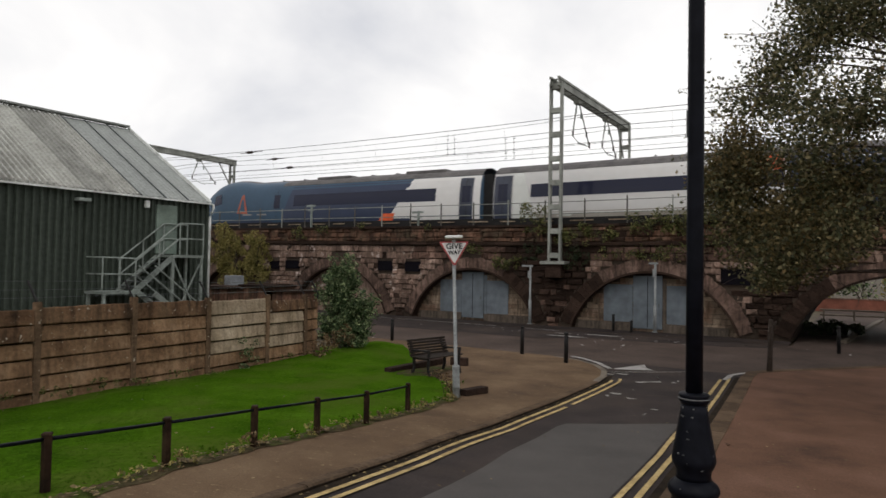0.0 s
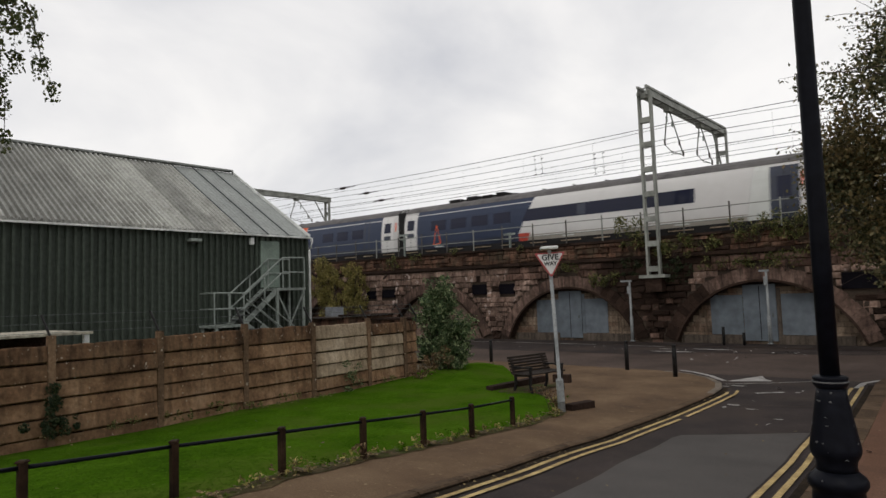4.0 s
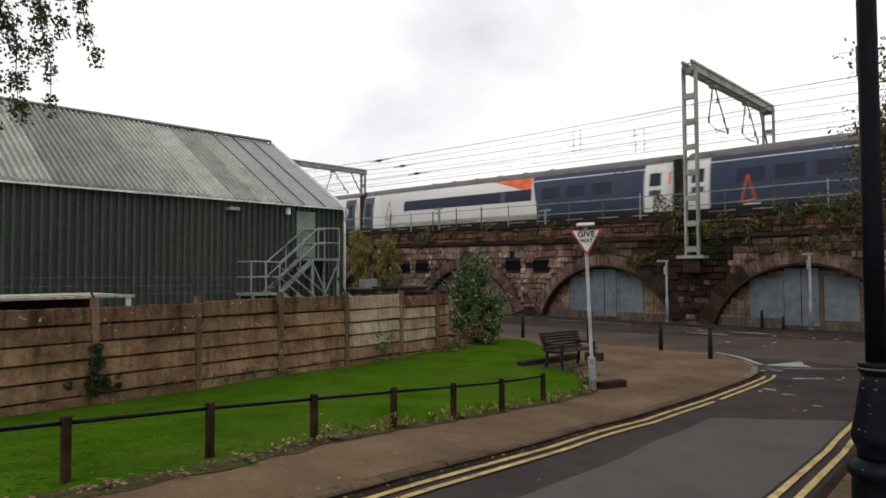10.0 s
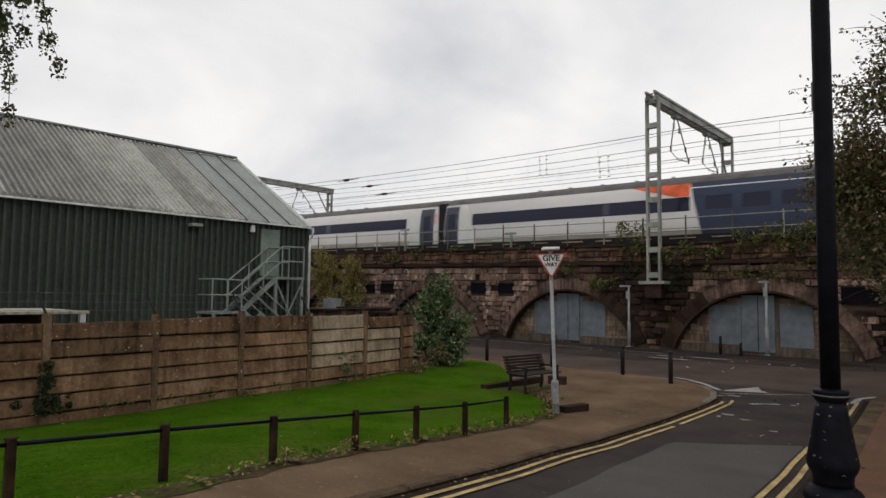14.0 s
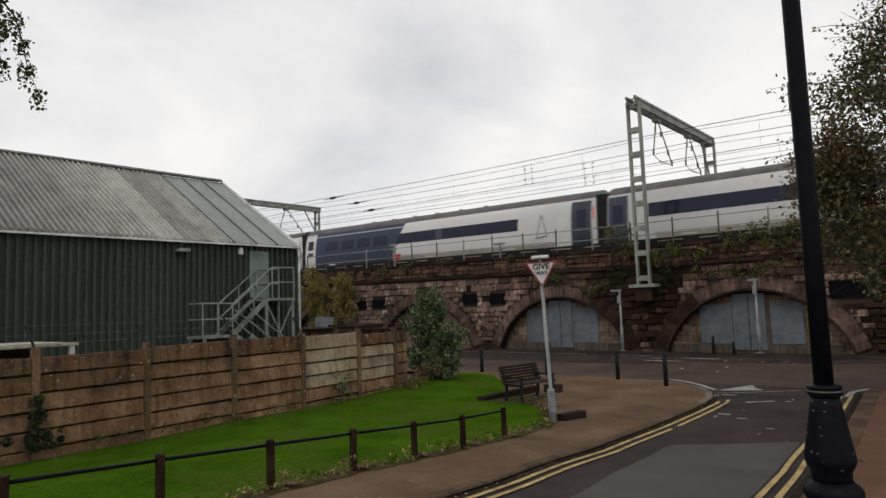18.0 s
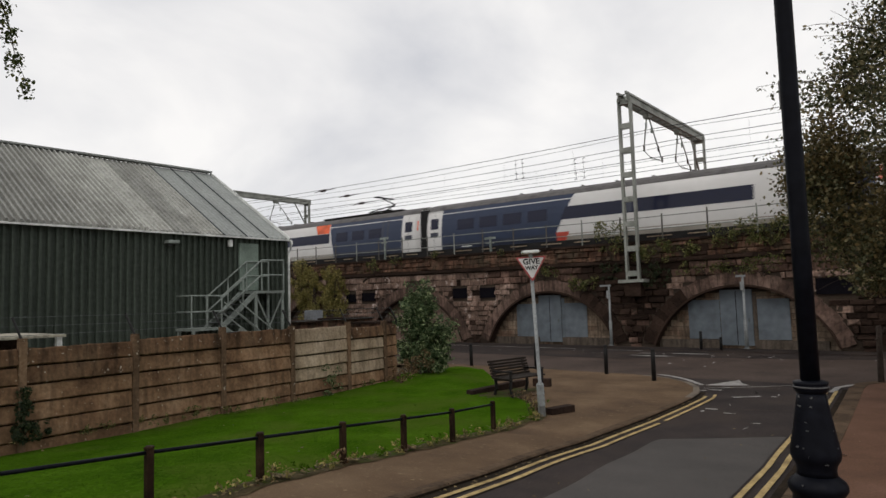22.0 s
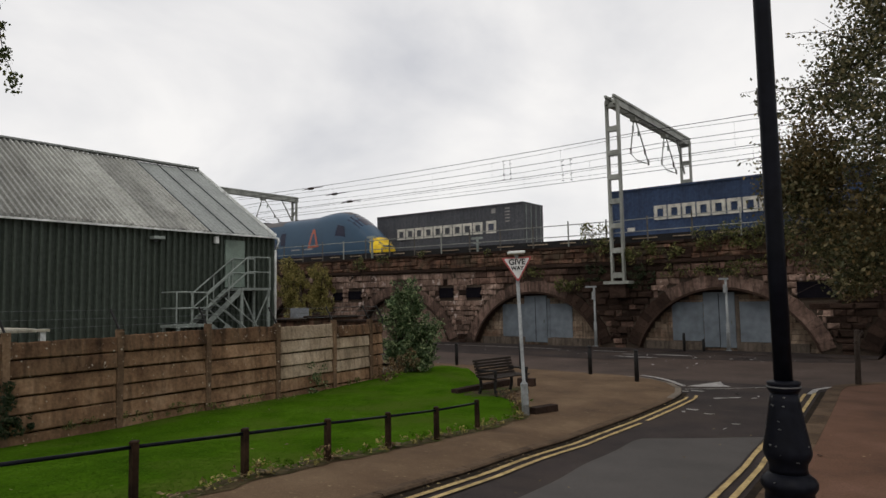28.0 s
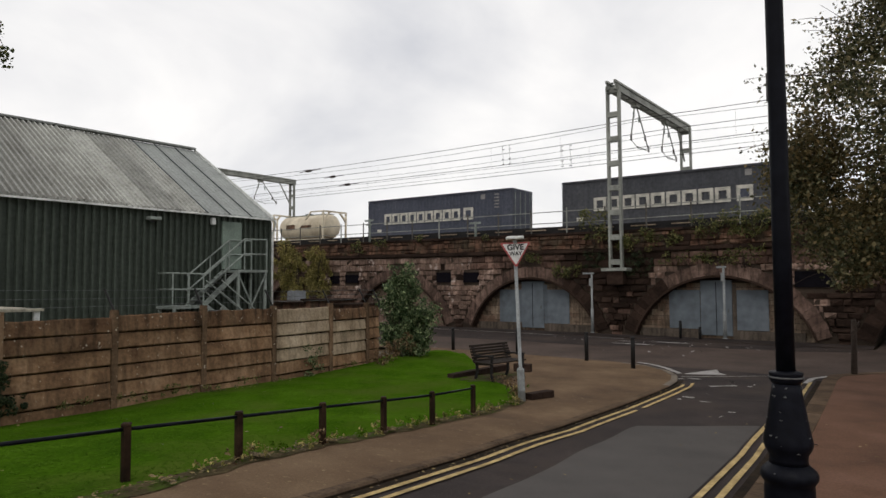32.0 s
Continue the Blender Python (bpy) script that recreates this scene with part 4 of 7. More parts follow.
for y, dz in ((NEAR_T, 0.0), (FAR_T, 0.12)):
    strand("catenary_wire", y, 10.52 + dz, 0.2, 0.017)
    strand("auxiliary_wire", y, 10.4, 0.42, 0.011)
    strand("contact_wire", y, 9.05 + 0.8 * dz, 0.08, 0.016)
    for a, b in SPANS:
        for x in np.linspace(a, b, 9)[1:-1]:
            q = 1 - ((2 * x - a - b) / (b - a)) ** 2
            yy = y + 0.15 * math.cos((x + 11.73) * math.pi / 35.7)
            part("dropper", T([(x, yy, 10.4 - 0.42 * q), (x, yy, 9.05 + 0.8 * dz - 0.08 * q)], r=0.004, n=4), M_WIRE, wires)
strand("feeder_wire", 38.4, 10.35, 0.1, 0.012, 0.0)
strand("feeder_wire", 37.2, 9.75, 0.05, 0.011, 0.0)
for x, z in ((-19.75, 9.0), (-19.3, 9.0), (-16.0, 8.5), (-15.5, 8.5)):
    part("jumper", T([(x, 31.5, z), (x - 0.06, 31.5, z + 1.08)], r=0.008, n=5), M_WIRE, wires)
    for dz in (0.0, 0.3, 0.85, 1.08):
        part("clamp", T([(x - 0.09, 31.5, z + dz), (x + 0.05, 31.5, z + dz + 0.02)], r=0.02, n=6), M_WIRE, wires)
for x, y, z in ((-36.6, NEAR_T, 10.3), (-38.0, FAR_T, 10.47), (-36.5, 35.3, 9.74)):
    part("section_insulator", T([(x - 0.9, y, z - 0.04), (x - 0.3, y, z), (x - 0.12, y, z), (x + 0.3, y, z), (x + 0.42, y, z), (x + 1.4, y, z)], r=[0.02, 0.03, 0.1, 0.1, 0.03, 0.02], n=8), M_INSUL, wires)

for ob in wires.children:
    climb(ob, 0, True)

# ---- green shed ----
SX, SY1, SY0, EAVE, RIDX, RIDZ = -23.6, 18.17, -8.0, 5.22, -29.78, 9.0
shed = thing("shed", pose(SX, SY1, 0), "dark green profiled steel shed with a grey corrugated roof", "shed")


def profile_wave(t, period, h):
    """A trapezoid rib."""
    p = (t / period) % 1
    return h * min(1, max(0, min((p - 0.1) / 0.12, (0.62 - p) / 0.12)))


def ribbed(name, length, origin, along, across, out, mat, parent, period, h, label="", back=0.03):
    """A profiled sheet: ribs run along 'across'."""
    ts = sorted({round(k * period + q * period, 4) for k in range(int(length / period) + 1) for q in (0, 0.1, 0.22, 0.5, 0.62) if k * period + q * period <= length} | {length})
    o, a, c, n = Vector(origin), Vector(along), Vector(across), Vector(out)
    verts, faces = [], []
    for t in ts:
        p = o + a * t + n * profile_wave(t, period, h)
        verts += [p, p + c, o + a * t - n * back, o + a * t + c - n * back]
    for i in range(len(ts) - 1):
        k = 4 * i
        faces += [(k, k + 4, k + 5, k + 1), (k + 2, k + 3, k + 7, k + 6), (k, k + 2, k + 6, k + 4), (k + 1, k + 5, k + 7, k + 3)]
    return soup(name, [tuple(v) for v in verts], faces, mat, parent, label)


L_SHED = SY1 - SY0
ribbed("long_wall", L_SHED, (0, -L_SHED, 0), (0, 1, 0), (0, 0, EAVE), (1, 0, 0), M_GREENW, shed, 0.26, 0.115)
bm = bmesh.new()
gp = [(0, 0), (0, EAVE), (RIDX - SX, RIDZ), (2 * (RIDX - SX), EAVE), (2 * (RIDX - SX), 0)]
prism(bm, gp, lambda u, v: (u - 0.04, -0.02, v), lambda u, v: (u - 0.04, -0.12, v))
part("gable_wall", bm, M_GREENW, shed)
bm = bmesh.new()
prism(bm, gp, lambda u, v: (u - 0.04, -L_SHED + 0.12, v), lambda u, v: (u - 0.04, -L_SHED + 0.02, v))
part("gable_wall", bm, M_GREENW, shed)
part("back_wall", B((2 * (RIDX - SX), 2 * (RIDX - SX) + 0.1, -L_SHED, 0, 0, EAVE)), M_GREENW, shed)
slope = Vector((RIDX - SX - 0.0, 0, RIDZ - EAVE))
nrm = Vector((RIDZ - EAVE, 0, -(RIDX - SX))).normalized()
sheet_w = 1.06
nsheet = int(L_SHED / sheet_w)
for i in range(nsheet + 1):
    y0 = -i * sheet_w - sheet_w - 0.03
    flat = i < 3
    mt = M_ROOFL if flat else M_ROOF
    ribbed("roof_sheet", sheet_w - 0.01, (0.16, y0, EAVE - 0.05), (0, 1, 0), tuple(slope * 1.02), tuple(nrm), mt, shed, 0.212, 0.008 if flat else 0.06 if i < 6 else 0.12)
    if flat:
        part("sheet_seam", BEAM((Vector((0.16, y0, EAVE - 0.05)) + nrm * 0.03, Vector((0.16, y0, EAVE - 0.05)) + slope * 1.02 + nrm * 0.03), w=0.04, h=0.04), M_GALVD, shed)
bm = bmesh.new()
prism(bm, [(RIDX - SX, RIDZ), (RIDX - SX, RIDZ - 0.1), (2 * (RIDX - SX) - 0.3, EAVE - 0.3), (2 * (RIDX - SX) - 0.3, EAVE - 0.2)], lambda u, v: (u, -0.02, v), lambda u, v: (u, -L_SHED - 0.2, v))
part("back_roof", bm, M_ROOF, shed)
part("ridge_cap", BEAM(((RIDX - SX + 0.02, -0.02, RIDZ + 0.13), (RIDX - SX + 0.02, -L_SHED, RIDZ + 0.13)), w=0.4, h=0.08), M_ROOFL, shed)
part("verge_trim", BEAM(((0.18, 0.0, EAVE - 0.05), (RIDX - SX, 0.0, RIDZ + 0.05)), w=0.03, h=0.22), M_GUTTER, shed)
part("gutter", BEAM(((0.24, 0.02, EAVE - 0.1), (0.24, -L_SHED, EAVE - 0.1)), w=0.13, h=0.06), M_GUTTER, shed)
part("downpipe", T([(0.24, 0.06, EAVE - 0.1), (0.23, 0.1, EAVE - 0.26), (0.17, 0.08, EAVE - 0.5), (0.1, 0.03, EAVE - 0.65), (0.1, 0.03, 0.0)], r=0.06), M_GUTTER, shed, "", True)
part("corner_trim", B((-0.02, 0.06, -0.1, 0.03, 0, EAVE - 0.2)), M_GREENW, shed)
dr = part("door", B((0.02, 0.13, -2.5, -1.58, 2.93, 4.9), bevel=0.01), M_DOORG, shed, "pale green steel door")
part("door_handle", B((0.13, 0.17, -1.72, -1.66, 3.9, 3.97)), M_GALVD, dr)
fl = part("floodlight", B((0.06, 0.42, -5.75, -5.3, 4.72, 4.84), bevel=0.02), M_GALV, shed, "grey wall floodlight")
part("bracket", B((0.0, 0.2, -5.58, -5.48, 4.64, 4.74)), M_GALVD, fl)
part("bulkhead_lamp", B((0.08, 0.24, -3.05, -2.88, 4.72, 5.0), bevel=0.03), M_GUTTER, shed, "white bulkhead lamp")

# steel stair to the shed's upper door
stair = thing("steel_stair", pose(SX, SY1 - 0.78, 0), "galvanised steel outside stair with tube handrails", "staircase")
LZ, PZ = 2.88, 1.5
part("upper_landing", B((0.12, 1.25, -1.75, -0.3, LZ - 0.1, LZ)), M_GALV, stair)
part("lower_landing", B((0.12, 1.25, -4.52, -3.2, PZ - 0.1, PZ)), M_GALV, stair)
for i in range(7):
    z, y = LZ - (i + 1) * (LZ - PZ) / 8, -1.75 - (i + 0.5) * 0.21
    part("tread", B((0.2, 1.17, y - 0.13, y + 0.13, z - 0.03, z)), M_GALVD, stair)
for x in (0.17, 1.2):
    part("stringer", BEAM(((x, -1.7, LZ - 0.08), (x, -3.3, PZ - 0.06)), w=0.05, h=0.2), M_GALV, stair)
for i in range(7):
    z, y = PZ - (i + 1) * PZ / 8, -3.1 + (i + 0.5) * 0.25
    part("tread", B((1.35, 2.3, y - 0.13, y + 0.13, z - 0.03, z)), M_GALVD, stair)
for x in (1.32, 2.33):
    part("stringer", BEAM(((x, -3.2, PZ - 0.05), (x, -1.15, -0.1)), w=0.05, h=0.2), M_GALV, stair)
    part("handrail", T([(x, -3.2, PZ + 0.95), (x, -1.15, 0.9)], [(x, -3.2, PZ + 0.5), (x, -1.15, 0.45)], r=0.025, n=6), M_GALV, stair)
for x in (0.17, 1.22):
    part("handrail", T([(x, -0.33, LZ + 1.27), (x, -1.42, LZ + 1.25), (x, -3.3, PZ + 1.14)], [(x, -0.33, LZ + 0.65), (x, -1.42, LZ + 0.65), (x, -3.3, PZ + 0.55)], r=0.03, n=6), M_GALV, stair)
    for y, z0, z1 in ((-0.33, LZ, LZ + 1.27), (-1.42, LZ, LZ + 1.25), (-2.3, LZ - 0.6, LZ + 0.58), (-3.25, PZ, PZ + 1.16)):
        part("baluster", T([(x, y, z0), (x, y, z1)], r=0.03, n=6), M_GALV, stair)
part("handrail", T([(1.22, -4.5, PZ + 1.22), (1.22, -3.25, PZ + 1.2)], [(1.22, -4.5, PZ + 0.62), (1.22, -3.25, PZ + 0.62)], [(0.2, -4.5, PZ + 1.22), (1.22, -4.5, PZ + 1.22)], [(0.2, -4.5, PZ + 0.62), (1.22, -4.5, PZ + 0.62)], r=0.03, n=6), M_GALV, stair)
for y in (-4.5, -3.85):
    part("baluster", T([(1.22, y, PZ), (1.22, y, PZ + 1.22)], r=0.03, n=6), M_GALV, stair)
for x, y, z in ((0.2, -0.4, LZ), (1.2, -0.4, LZ), (1.2, -1.7, LZ), (0.2, -4.42, PZ), (1.2, -4.42, PZ), (1.2, -3.3, PZ)):
    part("leg", B((x - 0.05, x + 0.05, y - 0.05, y + 0.05, -0.12, z - 0.1)), M_GALV, stair)
part("brace", BEAM(((1.22, -0.4, 0.2), (1.22, -1.7, LZ - 0.2)), ((1.22, -1.7, 0.2), (1.22, -0.4, LZ - 0.2)), w=0.05, h=0.05), M_GALV, stair)

# ---- concrete panel fence ----
fence = thing("panel_fence", Matrix(), "stained brown concrete panel fence beside the lawn", "fence")
fy = [3.87 - 1.86 * k for k in range(1, 8)][::-1] + [3.87, 5.71, 7.57, 9.42, 11.33, 12.79, 13.36]
TOP_JOINT = [(0, 1.45), (8, 1.43), (10, 1.375), (13, 1.365)]
for i, y in enumerate(fy):
    x = interp(FENCE, y)
    z = interp(TOP_JOINT, y)
    if i + 1 < len(fy):
        post = part("post", B((x - 0.06, x + 0.075, y - 0.058, y + 0.058, z - 1.8, z + 0.385), bevel=0.015), M_POSTC, fence)
        part("post_cap", B((x - 0.045, x + 0.065, y - 0.055, y + 0.055, z + 0.385, z + 0.41 + 0.03 * (i % 2))), M_POSTC, post)
        y1 = fy[i + 1]
        x1 = interp(FENCE, y1)
        zj = interp(TOP_JOINT, (y + y1) / 2) + 0.012 * math.sin(i * 2.7)
        for r in range(6):
            mt = M_CONCL if 9 < y < 11 and r > 1 or 11 < y < 12.5 and r in (2, 3, 4) else M_CONCT if r == 5 or (r == 4 and i % 3 == 1 and y < 9) else M_CONC
            lo, hi = zj - (5 - r) * 0.293 + 0.012, zj - (4 - r) * 0.293 - 0.012
            off = 0.022 * ((r * 3 + i * 5) % 4) / 4
            a, b = Vector((x + 0.01 + off, y + 0.06, 0)), Vector((x1 + 0.01 + off, y1 - 0.06, 0))
            tw = 0.012 * math.sin(r * 4.1 + i * 2.3)
            rg = random.Random(100 * i + r)
            n = 14
            verts, faces = [], []
            for k in range(n + 1):
                p = a.lerp(b, k / n)
                top = hi + 0.6 * tw * k / n if r < 5 else zj + 0.31 + 0.03 * math.sin(i * 5.1) + 0.022 * noise.noise((p.y * 2.2, i, 0)) + rg.uniform(-0.012, 0.01)
                low = lo + 0.6 * tw * k / n + rg.uniform(-0.004, 0.004)
                for u, v in ((0.012, low), (0.034, low + 0.02), (0.006, top - 0.02), (-0.006, top), (-0.045, top), (-0.045, low)):
                    verts.append((p.x + u + tw * k / n + 0.004 * noise.noise((p.y * 3, v * 3, r)), p.y, v))
            for k in range(n):
                for q in range(6):
                    faces.append((6 * k + q, 6 * k + (q + 1) % 6, 6 * k + 6 + (q + 1) % 6, 6 * k + 6 + q))
            faces += [tuple(range(6)), tuple(range(6 * n + 5, 6 * n - 1, -1))]
            soup("panel", verts, faces, mt, fence)
# dark sheet behind the panels, coloured for the shadow lines at their joints
for a, b in zip(fy, fy[1:]):
    xa, xb = interp(FENCE, a) - 0.05, interp(FENCE, b) - 0.05
    z = interp(TOP_JOINT, (a + b) / 2)
    bm = bmesh.new()
    prism(bm, [(0, z - 1.5), (0, z + 0.2), (-0.03, z + 0.2), (-0.03, z - 1.5)], lambda u, v: (xa + u, a + 0.05, v), lambda u, v: (xb + u, b - 0.05, v))
    part("backing", bm, M_SOOTSHADE, fence)
# barbed wire arms over the fence
barb = thing("barbed_wire", Matrix(), "rusty barbed wire strands on bent iron arms", "barbed wire")
for y in fy:
    x, z = interp(FENCE, y) - 0.02, interp(TOP_JOINT, y) + 0.36
    part("arm", T([(x, y, z - 0.1), (x, y, z + 0.05), (x - 0.16, y - 0.09, z + 0.42)], r=0.02, n=6), M_BOLL, barb)
for k in range(3):
    pts = []
    for y in fy:
        pts.append((interp(FENCE, y) - 0.07 - 0.05 * k, y - 0.04 - 0.03 * k, interp(TOP_JOINT, y) + 0.5 + 0.13 * k + 0.02 * math.sin(y * 3 + k)))
    part("strand", T(pts, r=0.004, n=4), M_GALVD, barb)
# pale flat canopy behind the fence
canopy = thing("yard_canopy", pose(-14.6, 4.25, 0), "pale flat-roofed lean-to behind the concrete fence", "canopy")
part("roof_board", B((-2.0, 0.6, -5.5, 1.13, 1.79, 1.84)), M_CANOPY, canopy)
part("post", B((0.45, 0.55, 0.98, 1.08, -0.1, 1.79)), M_GUTTER, canopy)
part("post", B((0.45, 0.55, -3.5, -3.4, -0.1, 1.79)), M_GUTTER, canopy)
part("post", B((-1.9, -1.8, 0.98, 1.08, -0.1, 1.79), (-1.9, -1.8, -3.5, -3.4, -0.1, 1.79)), M_GUTTER, canopy)
part("back_board", B((-1.8, -1.75, -4.4, 1.08, -0.1, 1.79)), M_SOOTSHADE, canopy)

# ---- low rail beside the lawn ----
lowrail = thing("low_rail_fence", Matrix(), "low knee rail on brown-black posts along the lawn", "rail fence")
rp = [(-5.4, -2.2), (-5.5, -0.8), (-5.6, 0.45), (-5.7, 1.68), (-5.77, 2.91), (-5.78, 4.08), (-5.97, 5.39), (-6.12, 6.63), (-6.13, 7.71), (-6.34, 9.08)]
tops = []
for x, y in rp:
    z = gz(x, y)
    p = part("post", B((x - 0.033, x + 0.033, y - 0.033, y + 0.033, z - 0.15, z + 0.485), bevel=0.008), M_POSTB, lowrail)
    part("post_top", lathe([(0.053, 0), (0.053, 0.01), (0.04, 0.02)], 4, (x, y, z + 0.485)), M_POSTB, p)
    tops.append((x, y, z + 0.448))
for a, b in zip(tops, tops[1:]):
    part("rail", T([a, b], r=0.018, n=8), M_BLACK, lowrail, "black round rail", True)

# ---- give way sign ----
SIGN_AT = (-6.5, 10.95)
sign = thing("give_way_sign", pose(*SIGN_AT, gz(*SIGN_AT), 0, -2.0, 38), "white triangular give way sign on a grey pole", "road sign")
part("pole", T([(0, 0, -0.1), (0, 0, 0.62), (0, 0, 0.64), (0, 0, 3.08)], r=[0.07, 0.07, 0.034, 0.034], n=14), M_POLE, sign, "", True)
ZB, ZT, HW = 2.59, 3.06, 0.285


def tri(s, y0, y1, name, mat, parent):
    cz = (ZB + 2 * ZT) / 3
    q = [(s * (px), cz + s * (pz - cz)) for px, pz in ((0, ZB), (0.02, ZB + 0.01), (HW, ZT - 0.02), (HW - 0.01, ZT), (-HW + 0.01, ZT), (-HW, ZT - 0.02), (-0.02, ZB + 0.01))]
    bm = bmesh.new()
    prism(bm, q, lambda u, v: (u, y1, v), lambda u, v: (u, y0, v))
    return part(name, bm, mat, parent)


plate = tri(1.0, -0.075, -0.06, "border", M_SIGNR, sign)
tri(0.84, -0.079, -0.075, "face", M_SIGNW, plate)
for word, size, z, x in (("GIVE", 0.155, 2.915, 0.0), ("WAY", 0.105, 2.81, 0.0)):
    cu = bpy.data.curves.new("lettering", "FONT")
    cu.align_x = "CENTER"
    cu.body, cu.size, cu.extrude, cu.offset = word, size, 0.001, 0.0045
    cu.materials.append(M_SIGNK)
    tx = new("lettering", cu)
    tx.parent = plate
    tx.matrix_basis = pose(x, -0.081, z, 90, 0, 0)
part("clip", B((-0.07, 0.07, -0.06, 0.05, 2.76, 2.8), (-0.07, 0.07, -0.06, 0.05, 2.94, 2.98)), M_POLE, sign)
part("lamp_unit", B((-0.17, 0.16, -0.2, 0.06, 3.12, 3.18), bevel=0.025), M_GUTTER, sign, "pale sign lamp housing", False)
part("bracket", B((-0.03, 0.03, -0.1, 0.05, 3.04, 3.12)), M_POLE, sign)
part("control_box", B((-0.06, 0.06, -0.1, -0.04, 0.2, 0.62), bevel=0.01), M_POLE, sign)

# ---- bench ----
bench = thing("bench", pose(-8.45, 13.2, 0.0, 0, 0, 80), "dark slatted park bench with black iron ends at the lawn edge", "bench")
BW = 0.66
for s in (-BW + 0.12, BW - 0.12):
    end = part("iron_end", BEAM(((s, -0.3, 0), (s, -0.25, 0.22)), ((s, -0.25, 0.22), (s, -0.27, 0.42)), ((s, 0.28, 0), (s, 0.2, 0.2)), ((s, 0.2, 0.2), (s, 0.22, 0.42)), ((s, -0.28, 0.42), (s, 0.24, 0.40)), ((s, 0.22, 0.40), (s, 0.36, 0.8)), w=0.05, h=0.05), M_BOLL, bench)
    part("arm_rest", BEAM(((s, -0.26, 0.42), (s, -0.28, 0.6)), ((s, -0.31, 0.6), (s, 0.27, 0.58)), w=0.05, h=0.04), M_BOLL, end)
for i in range(5):
    y = -0.28 + i * 0.105
    part("seat_slat", B((-BW, BW, y, y + 0.08, 0.425, 0.455), bevel=0.006), M_BENCH, bench)
for i in range(6):
    z = 0.475 + i * 0.066
    y = 0.24 + (z - 0.4) * 0.35
    part("back_slat", BEAM(((-BW, y - 0.04, z), (BW, y - 0.04, z)), w=0.03, h=0.052), M_BENCH, bench)
for x, y, w, h, rz in ((-9.25, 13.5, 2.3, 0.16, 89), (-8.72, 14.75, 0.45, 0.2, 10), (-6.42, 11.5, 0.66, 0.14, 76)):
    st = thing("edging_block", pose(x, y, 0, 0, 0, rz), "dark low stone edging block by the bench", "edging block", "edging blocks")
    part("block", B((-w / 2, w / 2, -0.1, 0.1, -0.05, h), bevel=0.02), M_SOOTSHADE, st)

rg = random.Random(8)
verts = [(-8.75 + 0.5 * math.cos(a) * rg.uniform(0.7, 1.1), 13.35 + 1.15 * math.sin(a) * rg.uniform(0.75, 1.1)) for a in np.linspace(0, math.tau, 28, endpoint=False)]
verts = [(x, y, max(gz(x, y), lz(x, y)) + 0.016) for x, y in verts] + [(-8.75, 13.35, max(gz(-8.75, 13.35), lz(-8.75, 13.35)) + 0.03)]
tagged(soup("bench_dirt", verts, [(i, (i + 1) % 28, 28) for i in range(28)], M_EDGE), "trodden bare soil under the bench", "dirt patch", "", "structure")

# ---- bollards ----
for x, y, h in ((-13.5, 18.15, 0.75), (-10.95, 18.2, 0.84), (-8.5, 18.1, 0.82), (-6.72, 17.2, 0.82), (-0.37, 25.2, 0.85), (-8.72, 27.6, 0.68), (-7.95, 27.65, 0.45)):
    b = thing("bollard", pose(x, y, 0), "slim black iron bollard on the pavement edge", "bollard", "bollards")
    part("shaft", lathe([(0.06, -0.05), (0.06, h - 0.12), (0.05, h - 0.1), (0.05, h - 0.06), (0.062, h - 0.05), (0.058, h - 0.015), (0.03, h)], 12), M_BOLL, b, "", True)

stake = thing("timber_stake", pose(-1.8, 19.0, 0, 0, 1.5, 0), "dark weathered timber stake on the paving corner", "post")
part("stake", lathe([(0.07, -0.1), (0.065, 0.6), (0.06, 1.3), (0.04, 1.36)], 10), M_BARK, stake, "", True)
part("cross_piece", BEAM(((-0.05, -0.05, 1.0), (0.12, 0.1, 1.3)), w=0.05, h=0.05), M_BARK, stake)

# ---- lamp post ----
LX, LY = -0.862, 4.94
lamp = thing("lamp_post", pose(LX, LY, gz(LX, LY), 0, 0, 0), "tall black painted cast-iron lamp post with a swelling base", "lamp post")
part("plinth", lathe([(0.19, -0.1), (0.19, 0.05), (0.158, 0.09), (0.155, 0.5), (0.152, 0.54), (0.165, 0.555), (0.178, 0.58), (0.178, 0.605), (0.165, 0.63), (0.14, 0.65), (0.122, 0.67)], 32), M_BLACK, lamp, "", True)
part("base_bulb", lathe([(0.122, 0.67), (0.118, 0.70), (0.124, 0.735), (0.142, 0.765), (0.151, 0.79), (0.152, 0.815), (0.146, 0.85), (0.13, 0.935), (0.112, 1.04), (0.096, 1.14), (0.088, 1.2)], 32), M_BLACK, lamp, "", True)
part("collar", lathe([(0.088, 1.2), (0.098, 1.215), (0.106, 1.228), (0.108, 1.245), (0.1, 1.252), (0.107, 1.262), (0.105, 1.274), (0.09, 1.28), (0.062, 1.285)], 32), M_BLACK, lamp, "", True)
part("collar_rim", lathe([(0.1075, 1.238), (0.1092, 1.243), (0.1075, 1.248)], 32), M_CHIP, lamp, "worn pale collar rim", True)
part("shaft", lathe([(0.06, 1.27), (0.059, 2.2), (0.058, 3.4), (0.056, 5.2), (0.054, 6.0)], 24), M_BLACK, lamp, "", True)
part("worn_label", B((-0.062, -0.05, -0.03, -0.018, 3.14, 3.34), bevel=0.003), M_CHIP, lamp, "pale peeling label on the shaft")
part("lantern", lathe([(0.05, 6.0), (0.12, 6.05), (0.16, 6.15), (0.2, 6.5), (0.1, 6.6), (0.02, 6.75)], 12), M_BLACK, lamp)
rng = random.Random(11)
